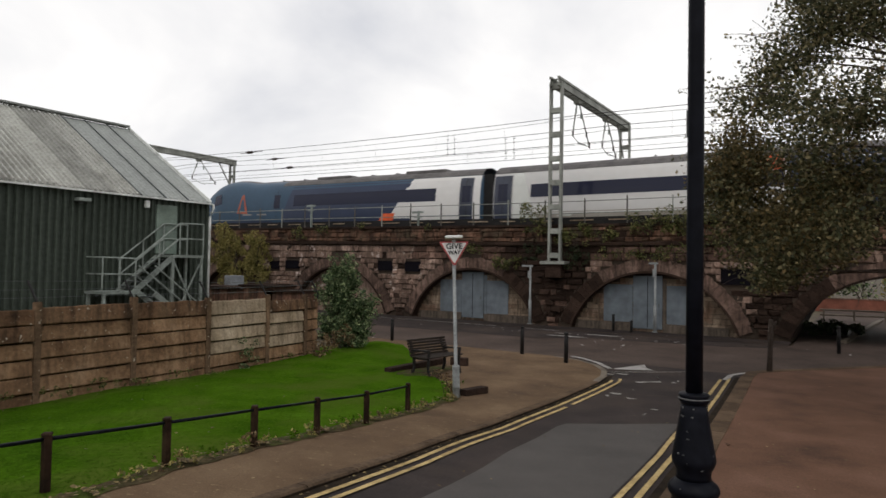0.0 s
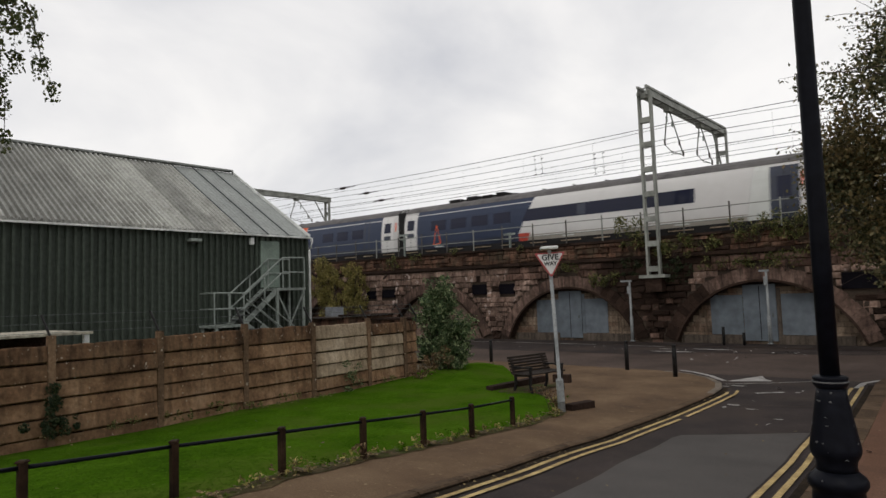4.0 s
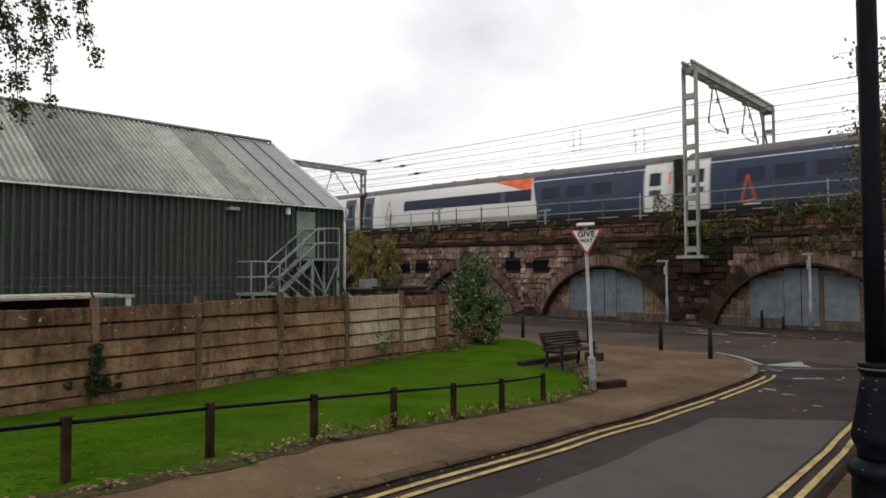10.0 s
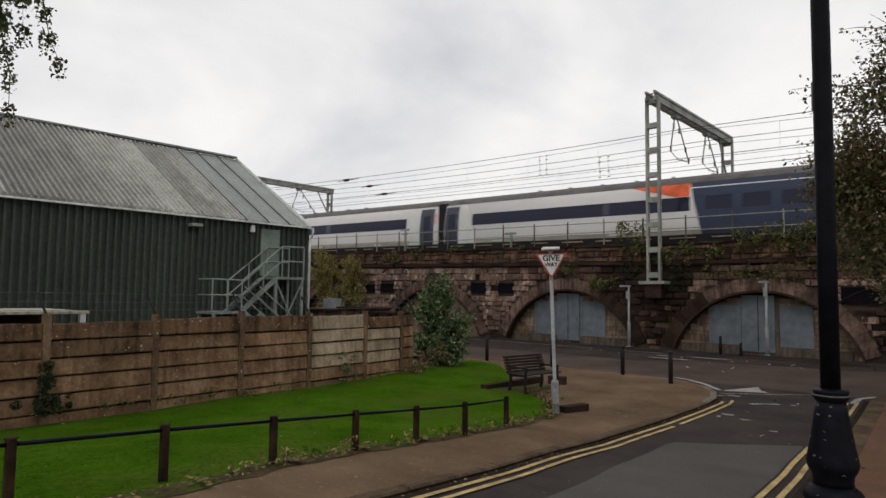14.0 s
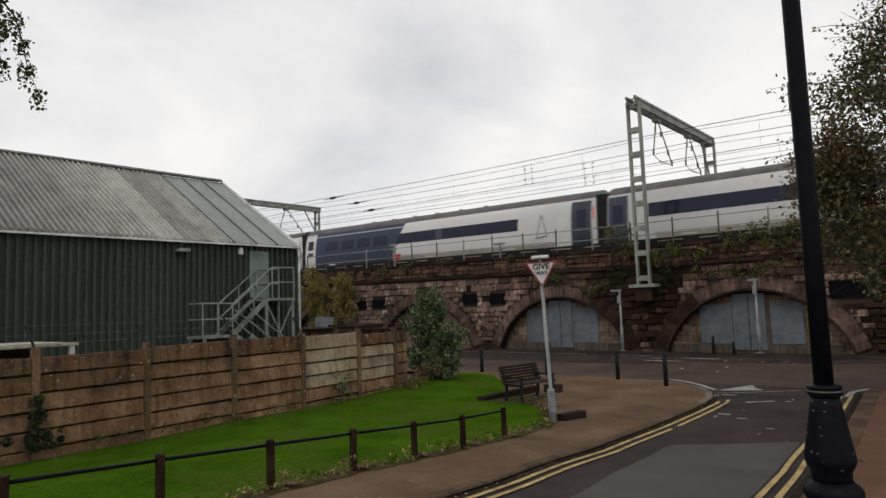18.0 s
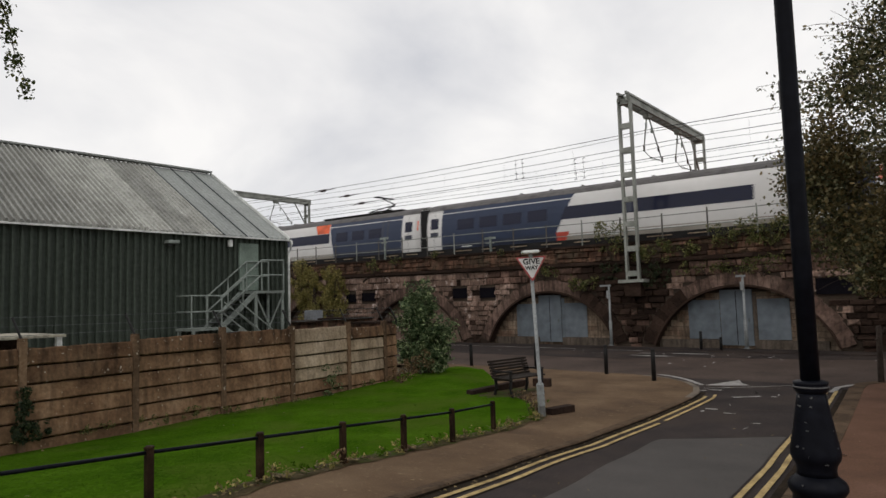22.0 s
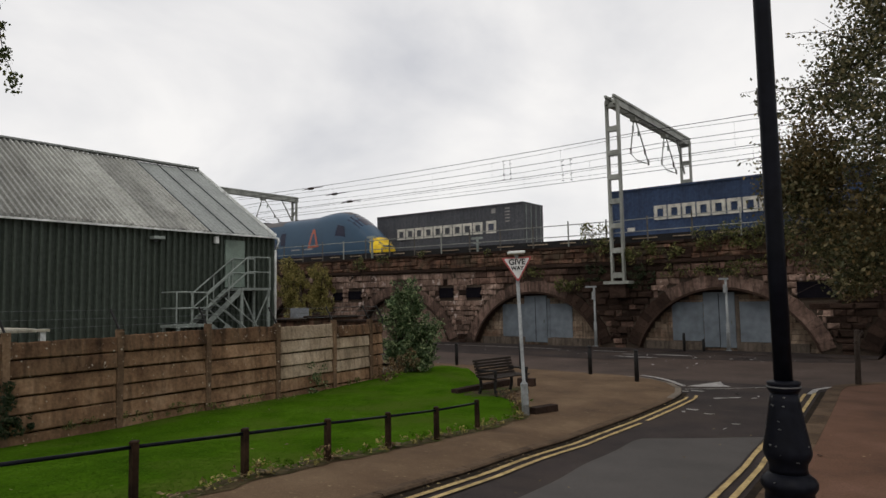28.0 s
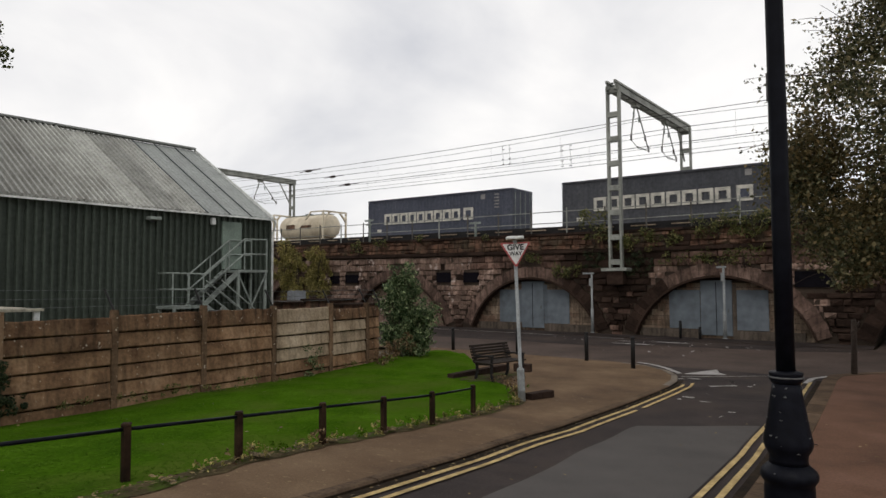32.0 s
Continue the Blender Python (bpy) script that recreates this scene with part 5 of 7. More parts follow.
for i in range(22):
    a, z = rng.uniform(-2.9, 0.2), rng.choice((0.58, 0.62, 0.76, 0.8, 0.86, 0.9, 0.97, 1.02, 1.12, 1.18))
    r = interp([(0.58, 0.178), (0.62, 0.172), (0.67, 0.122), (0.765, 0.142), (0.815, 0.152), (0.85, 0.146), (0.935, 0.13), (1.04, 0.112), (1.14, 0.096), (1.2, 0.088)], z) + 0.001
    w = rng.uniform(0.004, 0.018)
    bm = bmesh.new()
    tube(bm, [(r * math.cos(a + t), r * math.sin(a + t), z + 0.006 * rng.uniform(-1, 1)) for t in np.linspace(-w * 4, w * 4, 4)], rng.uniform(0.002, 0.006), 5)
    part("paint_chip", bm, M_CHIP, lamp)

# ---- trees, bush and wall plants ----


def limb(bm, a, b, r0, r1, bend, seed):
    rg = random.Random(seed)
    a, b = Vector(a), Vector(b)
    off = Vector((rg.uniform(-1, 1), rg.uniform(-1, 1), rg.uniform(0, 1))) * bend
    pts = [a.lerp(b, t) + off * math.sin(t * math.pi) for t in (0.0, 0.2, 0.4, 0.6, 0.8, 1.0)]
    tube(bm, pts, list(np.linspace(r0, r1, 6)), 7)


def tree(name, at, height, spread, label, leafmat, n, size, seed, droop=0.0, low=0.2, trunk_r=0.22, lobes=26, extra=None, twigs=()):
    """A tapered trunk with limbs, and a crown of leaf clumps of unequal size with gaps between them."""
    rg = np.random.default_rng(seed)
    t = thing(name, pose(*at), label, "tree")
    bm = bmesh.new()
    tube(bm, [(0, 0, -0.2), (0.05, 0, height * 0.15), (0.1, 0.08, height * 0.35), (0.0, 0.1, height * 0.6), (0.1, 0, height * 0.9)], [trunk_r * 1.25, trunk_r, trunk_r * 0.85, trunk_r * 0.55, 0.03], 12)
    part("trunk", bm, M_BARK, t, "", True)
    cents = []
    for k in range(lobes):
        a = rg.uniform(0, math.tau)
        h = rg.uniform(low, 0.96)
        wid = spread * math.sin(min(1, 0.25 + 0.95 * (1 - abs(h - 0.5) * 1.25)) * math.pi / 2) * rg.uniform(0.45, 1.0)
        cents.append((wid * math.cos(a), wid * math.sin(a), height * h, rg.uniform(0.14, 0.3) * spread))
    cents += extra or []
    bm = bmesh.new()
    pts = []
    for q in twigs:
        tube(bm, [(0.05, 0.05, q[0][2] - 1.2), (q[0][0] * 0.5, q[0][1] * 0.6, q[0][2] - 0.1)] + q, list(np.linspace(0.03, 0.003, len(q) + 2)), 6)
    for k, (x, y, z, r) in enumerate(cents):
        if k < lobes:
            limb(bm, (0, 0, max(0.2 * height, z * 0.62) + 0.8), (x, y, z), 0.05, 0.01, 0.5, seed + k)
        m = int(n * r * r * (6 if k >= lobes else 1) / sum(c[3] ** 2 * (6 if q >= lobes else 1) for q, c in enumerate(cents)))
        d = rg.normal(size=(m, 3))
        d /= np.linalg.norm(d, axis=1)[:, None]
        rad = r * rg.uniform(0.25, 1.0, m)[:, None] ** 0.6
        p = np.array((x, y, z)) + d * rad * np.array((1.15, 1.15, 0.85))
        tw = rg.integers(0, 14, m)
        twd = rg.normal(size=(14, 3)) * 0.35 * r
        p += twd[tw] * rg.uniform(0, 1, m)[:, None]
        p[:, 2] -= droop * rg.uniform(0, 1, m) ** 2
        pts.append(p)
    part("branchwork", bm, M_BARK, t, "", True)
    allp = np.concatenate(pts)
    allp = allp[allp[:, 2] > 0.4]
    leaves("crown", allp, size, leafmat, t, "", seed, 0.0, 0.8)
    return t


def big_tree():
    """The large street tree: clumps fill an uneven outline, denser and darker within."""
    rg = np.random.default_rng(15)
    t = thing("autumn_tree", pose(3.9, 15.6, 0), "large leafy tree with green and yellowing autumn leaves", "tree")
    bm = bmesh.new()
    tube(bm, [(0, 0, -0.2), (0.05, 0, 2.0), (0.1, 0.08, 4.5), (0.0, 0.1, 8), (0.1, 0, 12)], [0.36, 0.28, 0.24, 0.15, 0.03], 14)
    part("trunk", bm, M_BARK, t, "", True)
    left = [(1.9, -5.2), (2.5, -6.0), (3.5, -6.65), (4.4, -6.9), (5.3, -6.85), (6.0, -6.45), (6.7, -6.15), (7.5, -5.6), (8.3, -5.2), (10, -4.0), (11.5, -2.4), (12.6, -0.6)]
    cents = []
    while len(cents) < 340:
        z = rg.uniform(1.9, 12.6)
        r = rg.uniform(0.3, 0.85)
        a = interp(left, z) + r * 0.8
        x = a + (5.4 - a) * rg.uniform(0, 1) ** 1.35
        y = rg.uniform(-1, 1) * (0.9 + 2.2 * min(1, (x - a) / 3.5))
        if z < 2.75 + 0.6 * r and not -5.9 < x < -3.4:
            continue
        cents.append((x, y, z, r))
    bm = bmesh.new()
    pts, edge = [], []
    wt = [c[3] ** 2 * (1.5 if c[2] < 6 else 0.75) for c in cents]
    for k, (x, y, z, r) in enumerate(cents):
        if k % 3 == 0:
            limb(bm, (0.05, 0.05, min(9.0, max(2.2, z * 0.7))), (x, y, z), 0.05, 0.01, 0.6, k)
        for q in range(2):
            limb(bm, (x, y, z), (x - rg.uniform(-0.3, 1.5) * r, y + rg.normal() * 0.4 * r, z + rg.normal() * 0.6 * r), 0.01, 0.003, 0.1, 500 + 2 * k + q)
        m = int(195000 * wt[k] / sum(wt))
        d = rg.normal(size=(m, 3))
        d /= np.linalg.norm(d, axis=1)[:, None]
        p = np.array((x, y, z)) + d * (r * rg.uniform(0.05, 1.0, (m, 1)) ** 0.5) * np.array((1.15, 1.15, 0.8))
        tw = rg.normal(size=(11, 3)) * 0.5 * r
        p += tw[rg.integers(0, 11, m)] * rg.uniform(0, 1, (m, 1))
        p[:, 2] -= 0.45 * rg.uniform(0, 1, m) ** 3
        p = p[p[:, 2] > np.interp(p[:, 0], [-6.8, -6.3, -5.8, -5.5, -4.7, -3.8, -3.28, -1.5, 6], [3.3, 2.85, 2.7, 2.25, 2.5, 2.95, 3.35, 4.2, 4.6]) + rg.uniform(-0.25, 0.1, len(p))]
        (edge if z < 5.5 and rg.uniform() < 0.28 or rg.uniform() < 0.07 else pts).append(p)
    for z0, z1, x1 in ((6.1, 6.5, -7.0), (6.3, 6.25, -6.85), (7.2, 7.5, -6.1), (8.3, 8.7, -5.9), (5.2, 5.0, -7.15)):
        limb(bm, (-5.0, -1.0, z0), (x1, -1.2, z1), 0.012, 0.003, 0.15, int(z0 * 10))
        pts.append(np.array([(x1 + u * 1.2, -1.2 + rg.normal() * 0.06, z1 + (z0 - z1) * u * 0.6 + rg.normal() * 0.07) for u in rg.uniform(0, 1, 26)]))
    part("branchwork", bm, M_BARK, t, "", True)
    leaves("crown", np.concatenate(pts), 0.046, M_LEAF, t, "", 5, 0.0, 0.6)
    leaves("yellowing_crown", np.concatenate(edge), 0.048, M_LEAFY, t, "yellowing lower leaves", 6, 0.0, 0.6)


big_tree()
rgb = np.random.default_rng(3)
droops, sprays = [], []
# drooping sprays: start and end (y, z) beside the trunk
for y0, z0, y1, z1, r0, n0 in ((3.5, 6.3, 4.68, 4.72, 0.13, 9), (3.4, 5.9, 4.2, 4.05, 0.14, 9), (3.3, 6.4, 4.3, 5.0, 0.15, 7), (3.2, 5.2, 3.9, 3.95, 0.16, 7), (2.9, 5.6, 3.6, 3.7, 0.2, 8), (3.3, 6.6, 4.25, 5.7, 0.13, 6), (3.1, 7.2, 4.15, 6.3, 0.16, 7), (2.8, 6.6, 3.5, 4.4, 0.22, 8), (2.4, 6.0, 3.1, 3.9, 0.24, 7), (3.5, 5.6, 4.0, 4.6, 0.12, 5)):
    sprays.append([])
    for t in np.linspace(0, 1, n0):
        sag = 0.25 * math.sin(t * math.pi)
        droops.append((1.75 + rgb.normal() * 0.1, y0 + (y1 - y0) * t + sag * 0.8, z0 + (z1 - z0) * t**1.4 + sag * 0.5, r0 * (1 - 0.45 * t) * rgb.uniform(0.8, 1.2)))
        sprays[-1].append(droops[-1][:3])
tree("birch_tree", (-10.3, -1.9, 0.3), 9.5, 2.4, "birch with drooping small-leaved branches over the lawn", M_BIRCH, 30000, 0.023, 9, droop=0.22, low=0.42, trunk_r=0.13, lobes=14, extra=droops, twigs=sprays)


def shrub(name, at, size, n, leaf, mat, label, seed, category="shrub", stems=True, clumps=14, rk=1.0, stem_r=0.03):
    rg = np.random.default_rng(seed)
    t = thing(name, pose(*at), label, category)
    sx, sy, sz = size
    pts = []
    for k in range(clumps):
        c = np.array((rg.uniform(-0.5, 0.5) * sx, rg.uniform(-0.5, 0.5) * sy, rg.uniform(0.12, 0.9) * sz))
        r = rg.uniform(0.14, 0.26) * (sx + sz) / 2 * rk
        d = rg.normal(size=(n // clumps, 3))
        d /= np.linalg.norm(d, axis=1)[:, None]
        pts.append(c + d * r * rg.uniform(0.2, 1, (n // clumps, 1)) ** 0.5 * np.array((1, sy / sx if sy < sx else 1, 1)))
    p = np.concatenate(pts)
    leaves("foliage", p[p[:, 2] > 0.02], leaf, mat, t, "", seed)
    if stems:
        bm = bmesh.new()
        for k in range(7):
            limb(bm, (rg.uniform(-0.1, 0.1), rg.uniform(-0.1, 0.1), -0.05), (rg.uniform(-0.45, 0.45) * sx, rg.uniform(-0.4, 0.4) * sy, rg.uniform(0.5, 0.95) * sz), stem_r, stem_r * 0.27, 0.2, seed + k)
        part("branchwork", bm, M_BARK, t, "", True)
    return t


def fence_bush():
    """Stems fan out from the root and arch over; the leaves sit in tufts along them, thicker towards the tips."""
    rg = np.random.default_rng(27)
    t = thing("fence_bush", pose(-13.05, 15.0, 0.1), "bushy dark green shrub at the end of the concrete fence", "shrub")
    bm = bmesh.new()
    pts = []
    for k in range(120):
        a = rg.uniform(0, math.tau)
        top = rg.uniform(0.5, 2.3) if k % 5 else rg.uniform(2.2, 2.85)
        if k % 4 == 3:
            top = rg.uniform(0.2, 0.9)
        wide = interp([(0, 0.75), (0.6, 1.08), (1.3, 1.12), (2.0, 0.85), (2.5, 0.55), (2.9, 0.3)], top)
        reach = wide * rg.uniform(0.3, 1.0)
        tip = Vector((reach * math.cos(a) + 0.1 - 0.16 * (top > 1.9), 0.75 * reach * math.sin(a), top))
        root = Vector((rg.normal() * 0.16, rg.normal() * 0.14, -0.1))
        mid = Vector((tip.x * 0.55, tip.y * 0.55, top * 0.72 + 0.12))
        path = [root.lerp(mid, u).lerp(mid.lerp(tip, u), u) for u in np.linspace(0, 1, 7)]
        path[-1].z -= rg.uniform(0, 0.14)
        tube(bm, path, list(np.linspace(0.017, 0.003, 7)), 5)
        for u in rg.uniform(0.3, 1.0, 12) ** 0.7:
            i = min(5, int(u * 6))
            p = np.array(path[i].lerp(path[i + 1], u * 6 - i)) + rg.normal(size=3) * 0.07
            pts += [p + rg.normal(size=3) * 0.06 for _ in range(rg.integers(7, 20))]
    part("branchwork", bm, M_BARK, t, "", True)
    p = np.array(pts)
    leaves("foliage", p[p[:, 2] > 0.03], 0.06, M_BUSH, t, "", 27, 0.0, 0.36)


fence_bush()
for x, z, sx, sz, n, sd in ((-33.6, 2.0, 3.6, 3.2, 3800, 31), (-31.8, 2.5, 1.9, 2.2, 1300, 32), (-35.3, 2.4, 2.4, 2.4, 1500, 33), (-33.2, 1.0, 4.6, 1.8, 2200, 34)):
    shrub("wall_shrub", (x, FACE - 0.35, z), (sx, 0.7, sz), 2 * n, 0.065, M_IVYY, "yellow-green self-sown shrub growing on the viaduct", sd, "shrub", True, 34, 0.6)
for x, z, sx, sz, n, sd, yl in ((-12.9, 4.1, 1.3, 1.7, 800, 41, 0), (-10.9, 3.6, 1.6, 1.2, 900, 42, 0), (-9.5, 3.8, 1.3, 0.9, 350, 43, 0), (-7.4, 4.1, 1.9, 1.3, 900, 44, 0), (-5.9, 4.0, 1.5, 1.4, 900, 45, 0), (-4.3, 3.6, 2.0, 1.5, 900, 46, 0), (-2.6, 3.3, 2.4, 1.6, 1200, 47, 0), (-0.6, 3.2, 2.4, 1.9, 1300, 53, 0), (-14.3, 2.5, 1.4, 0.8, 500, 48, 0), (-10.7, 2.5, 1.2, 1.2, 380, 49, 2), (-12.9, 2.9, 0.9, 0.9, 260, 50, 2), (-26.5, 4.4, 0.8, 0.5, 160, 51, 0), (-19.0, 4.5, 0.5, 0.4, 90, 52, 0), (-16.5, 3.2, 1.6, 0.6, 300, 54, 0), (-23.5, 4.6, 0.5, 0.5, 100, 55, 0), (-28.4, 4.0, 1.2, 0.9, 260, 56, 0), (-8.6, 3.0, 2.2, 0.7, 350, 58, 0), (-6.4, 2.9, 1.6, 0.9, 350, 59, 0)):
    shrub("wall_plant", (x, FACE - 0.2, z), (sx, 0.45, sz), n, 0.06, (M_IVY, M_IVYY, M_CREEP)[yl], ("straggling brown-green plants rooted in the viaduct stones", "leafy yellow-green plants hanging on the viaduct", "dark ivy clinging to the sooty viaduct stones")[yl], sd, "plant", yl < 2, 24, 0.75, 0.011)
shrub("fence_creeper", (-11.68, 3.9, gz(-11.7, 3.9) - 0.1), (0.14, 0.12, 1.0), 1300, 0.028, M_CREEP, "dark ivy climbing a post of the concrete fence", 61, "creeper", False)
shrub("fence_creeper", (-11.66, 3.2, gz(-11.7, 3.2) - 0.05), (0.4, 2.2, 0.34), 1500, 0.03, M_CREEP, "dark ivy spreading along the foot of the concrete fence", 62, "creeper", False)
shrub("fence_weed", (-12.14, 10.6, gz(-12, 10.6)), (0.3, 0.5, 0.85), 420, 0.03, M_BUSH, "tall green weed standing against the concrete fence", 63, "weed", False)
for y, h, n, sd in ((6.0, 0.22, 160, 64), (6.9, 0.3, 200, 65), (7.6, 0.2, 120, 66), (8.6, 0.28, 160, 67), (5.0, 0.22, 140, 68), (12.0, 0.3, 200, 69), (9.6, 0.18, 110, 70)):
    x = interp(FENCE, y) + 0.16
    shrub("fence_weed", (x, y, gz(x, y)), (0.22, 0.55, h), n, 0.024, M_IVY, "low dry weeds at the foot of the concrete fence", sd, "weed", False)

for k in range(26):
    y = 3.6 + 0.345 * k + 0.1 * math.sin(k * 2.1)
    x = interp(LAWN_R, y) - 0.05 + 0.04 * (k % 3)
    dry = k % 4 == 1
    shrub("edge_weed", (x, y, gz(x, y)), (0.2, 0.34, 0.12 + 0.05 * (k % 3)), 70, 0.022, M_STRAW if dry else M_GRASS if k % 2 else M_IVYY, "dry straw-coloured grass tuft on the lawn edge" if dry else "leafy green weeds along the lawn edge", 90 + k, "weed", False, 8)
for x, y, sx, sy, h, n, sd in ((-12.35, 13.5, 0.5, 0.8, 0.55, 420, 131), (-12.5, 14.4, 0.5, 0.7, 0.75, 460, 132), (-12.0, 12.9, 0.35, 0.6, 0.3, 200, 133), (-6.75, 11.1, 0.3, 0.3, 0.42, 120, 134), (-8.0, 12.6, 0.6, 0.4, 0.2, 120, 135)):
    shrub("dry_weed", (x, y, lz(x, y) - 0.02), (sx, sy, h), n, 0.034, M_STRAW, "withered brown weeds standing in the grass", sd, "weed", True, 12, 1.0, 0.006)

# grass blades over the lawn
rg = np.random.default_rng(77)
gp = []
while len(gp) < 60000:
    y = rg.uniform(0.5, 17.3)
    a, b = interp(FENCE, y) + 0.08, interp(LAWN_R, y)
    x = rg.uniform(-13, -4.9)
    if a < x < b:
        gp.append((x, y, lz(x, y) + 0.017))
gp = np.array(gp)
ang, hh = rg.uniform(0, math.tau, len(gp)), rg.uniform(0.003, 0.009, len(gp))
dx, dy = np.cos(ang) * 0.008, np.sin(ang) * 0.008
lean = rg.normal(size=(len(gp), 2)) * 0.035
gv = np.stack([gp + np.stack([dx, dy, 0 * dx], 1), gp - np.stack([dx, dy, 0 * dx], 1), gp + np.stack([lean[:, 0], lean[:, 1], hh], 1)], 1).reshape(-1, 3)
tagged(soup("grass", gv.tolist(), np.arange(3 * len(gp)).reshape(-1, 3).tolist(), M_GRASS), "short bright green grass blades", "grass", "", "stuff")

# fallen leaves and litter
def litter(name, spots, size, mat, label, seed):
    rg2 = np.random.default_rng(seed)
    c = np.array(spots)
    n = len(c)
    a = rg2.uniform(0, math.tau, n)
    s = size * rg2.uniform(0.5, 1.5, n)
    u = np.stack([np.cos(a) * s, np.sin(a) * s, rg2.normal(size=n) * s * 0.15], 1)
    w = np.stack([-np.sin(a) * s * 0.6, np.cos(a) * s * 0.6, rg2.normal(size=n) * s * 0.15], 1)
    v = np.stack([c - u, c + w, c + u, c - w], 1).reshape(-1, 3)
    return tagged(soup(name, v.tolist(), np.arange(4 * n).reshape(-1, 4).tolist(), mat), label, "litter", "", "stuff")


verts, faces = [], []
ys = np.arange(-4, 12.3, 0.12)
for i, y in enumerate(ys):
    x = interp(LAWN_R, y)
    for dx in (-0.14 - 0.1 * noise.noise((y * 1.7, 1, 0)), 0.1 + 0.09 * noise.noise((y * 2.3, 7, 0))):
        verts.append((x + dx, y, max(gz(x + dx, y), lz(x + dx, y)) + (0.022 if dx < 0 else 0.008)))
    if i:
        faces.append((2 * i - 2, 2 * i - 1, 2 * i + 1, 2 * i))
tagged(soup("edge_dirt", verts, faces, M_EDGE), "bare brown dirt along the lawn edge", "dirt strip", "", "structure")
rg = np.random.default_rng(5)
sp = []
for _ in range(1000):
    y = rg.uniform(1.0, 11.8)
    y += 0.25 * math.sin(y * 5.1)
    x = interp(LAWN_R, y) - 0.02 + rg.normal() * 0.09 * (0.35 + abs(math.sin(y * 2.3)))
    sp.append((x, y, gz(x, y) + 0.05))
for _ in range(110):
    x, y = rg.uniform(-5, -2), rg.uniform(2, 18)
    sp.append((interp(KERB_L, y) + abs(rg.normal()) * 0.05 + 0.02, y, gz(x, y) - 0.08))
for _ in range(160):
    x, y = rg.uniform(-12, 3), rg.uniform(1, 17)
    sp.append((x, y, gz(x, y) + 0.05))
for _ in range(300):
    y = rg.uniform(1, 14)
    x = interp(FENCE, y) + 0.12 + abs(rg.normal()) * 0.12
    sp.append((x, y, gz(x, y) + 0.06))
for _ in range(200):
    x, y = rg.uniform(-1, 6), rg.uniform(3, 19)
    sp.append((x, y, gz(x, y) + 0.02))
litter("leaf_litter", sp, 0.024, M_LITTER, "scattered fallen brown leaves on pavement and lawn edge", 6)
sp = []
for cx, cy, sx, sy, n in ((-4.2, 16.6, 0.5, 0.35, 10), (-3.9, 14.4, 0.6, 0.8, 9), (-9.6, 24.9, 3.2, 1.1, 60), (-4.5, 25.6, 2.6, 0.7, 30), (-6.5, 23.2, 2.0, 0.8, 10), (-12, 22, 4, 1.5, 14), (0.5, 16, 2, 4, 16), (-3, 12, 0.7, 0.6, 3)):
    for _ in range(n):
        x, y = cx + rg.normal() * sx, cy + rg.normal() * sy
        sp.append((x, y, gz(x, y) + (0.02 if x > -1.9 and y < 19 else -0.07)))
sp = sp[::2]
litter("paper_litter", sp, 0.055, M_WHITE, "scraps of pale paper litter on the road", 8)


def blot(name, cx, cy, sx, sy, seed, mat, label, lift=-0.088):
    """A worn painted patch with an uneven outline."""
    rg2 = random.Random(seed)
    n = 18
    vs = [(cx + sx * math.cos(a) * rg2.uniform(0.55, 1.1), cy + sy * math.sin(a) * rg2.uniform(0.55, 1.1)) for a in np.linspace(0, math.tau, n, endpoint=False)]
    verts = [(x, y, gz(x, y) + lift) for x, y in vs] + [(cx, cy, gz(cx, cy) + lift)]
    return tagged(soup(name, verts, [(i, (i + 1) % n, n) for i in range(n)], mat), label, "road marking", "worn road paint", "structure")


def strip(name, pts, width, label, mat=M_WHITE, lift=-0.083):
    """A painted stripe along a row of points on the road."""
    rg2 = random.Random(len(pts) * 7 + int(100 * width))
    verts = []
    fine = [Vector(a).lerp(Vector(b), k / 8) for a, b in zip(pts, pts[1:]) for k in range(8)] + [Vector(pts[-1])]
    for i, p in enumerate(fine):
        d = (fine[min(i + 1, len(fine) - 1)] - fine[max(i - 1, 0)]).normalized()
        for sgn in (-1, 1):
            q = p + Vector((-d.y, d.x)) * sgn * width / 2 * rg2.uniform(0.6, 1.15)
            verts.append((q.x, q.y, gz(q.x, q.y) + lift))
    faces = [(2 * i, 2 * i + 1, 2 * i + 3, 2 * i + 2) for i in range(len(fine) - 1)]
    return tagged(soup(name, verts, faces, mat), label, "road marking", "worn road paint", "structure")


strip("white_kerb_line", [(-7.3, 19.0), (-6.82, 18.78), (-6.18, 18.2), (-5.5, 17.3)], 0.15, "worn white edge line round the kerb corner")
tagged(soup("give_way_triangle", [(x, y, -0.085) for x, y in ((-5.42, 17.3), (-5.0, 17.42), (-4.45, 17.72), (-4.7, 18.0), (-4.95, 18.65), (-5.15, 18.1))], [(0, 1, 5), (1, 3, 4, 5), (1, 2, 3)], M_WHITE), "worn white give way triangle on the side road", "road marking", "worn road paint", "structure")
strip("stop_line", [(-5.3, 16.75), (-4.4, 17.4), (-3.6, 18.1)], 0.05, "thin worn white line across the road mouth")
strip("road_dash", [(-4.3, 15.58), (-4.05, 15.8), (-3.82, 16.0)], 0.12, "worn white dash on the side road")
strip("road_seam", [(-4.35, 13.93), (-3.6, 14.1), (-2.87, 14.33)], 0.035, "pale seam across the side road", M_ROAD2)
strip("far_edge_line", [(-26, 27.0), (-20, 26.95), (-14.0, 26.75)], 0.12, "worn white edge line along the main road")
strip("far_edge_line_2", [(-12.6, 26.6), (-10.8, 26.6)], 0.1, "worn white edge line along the main road")
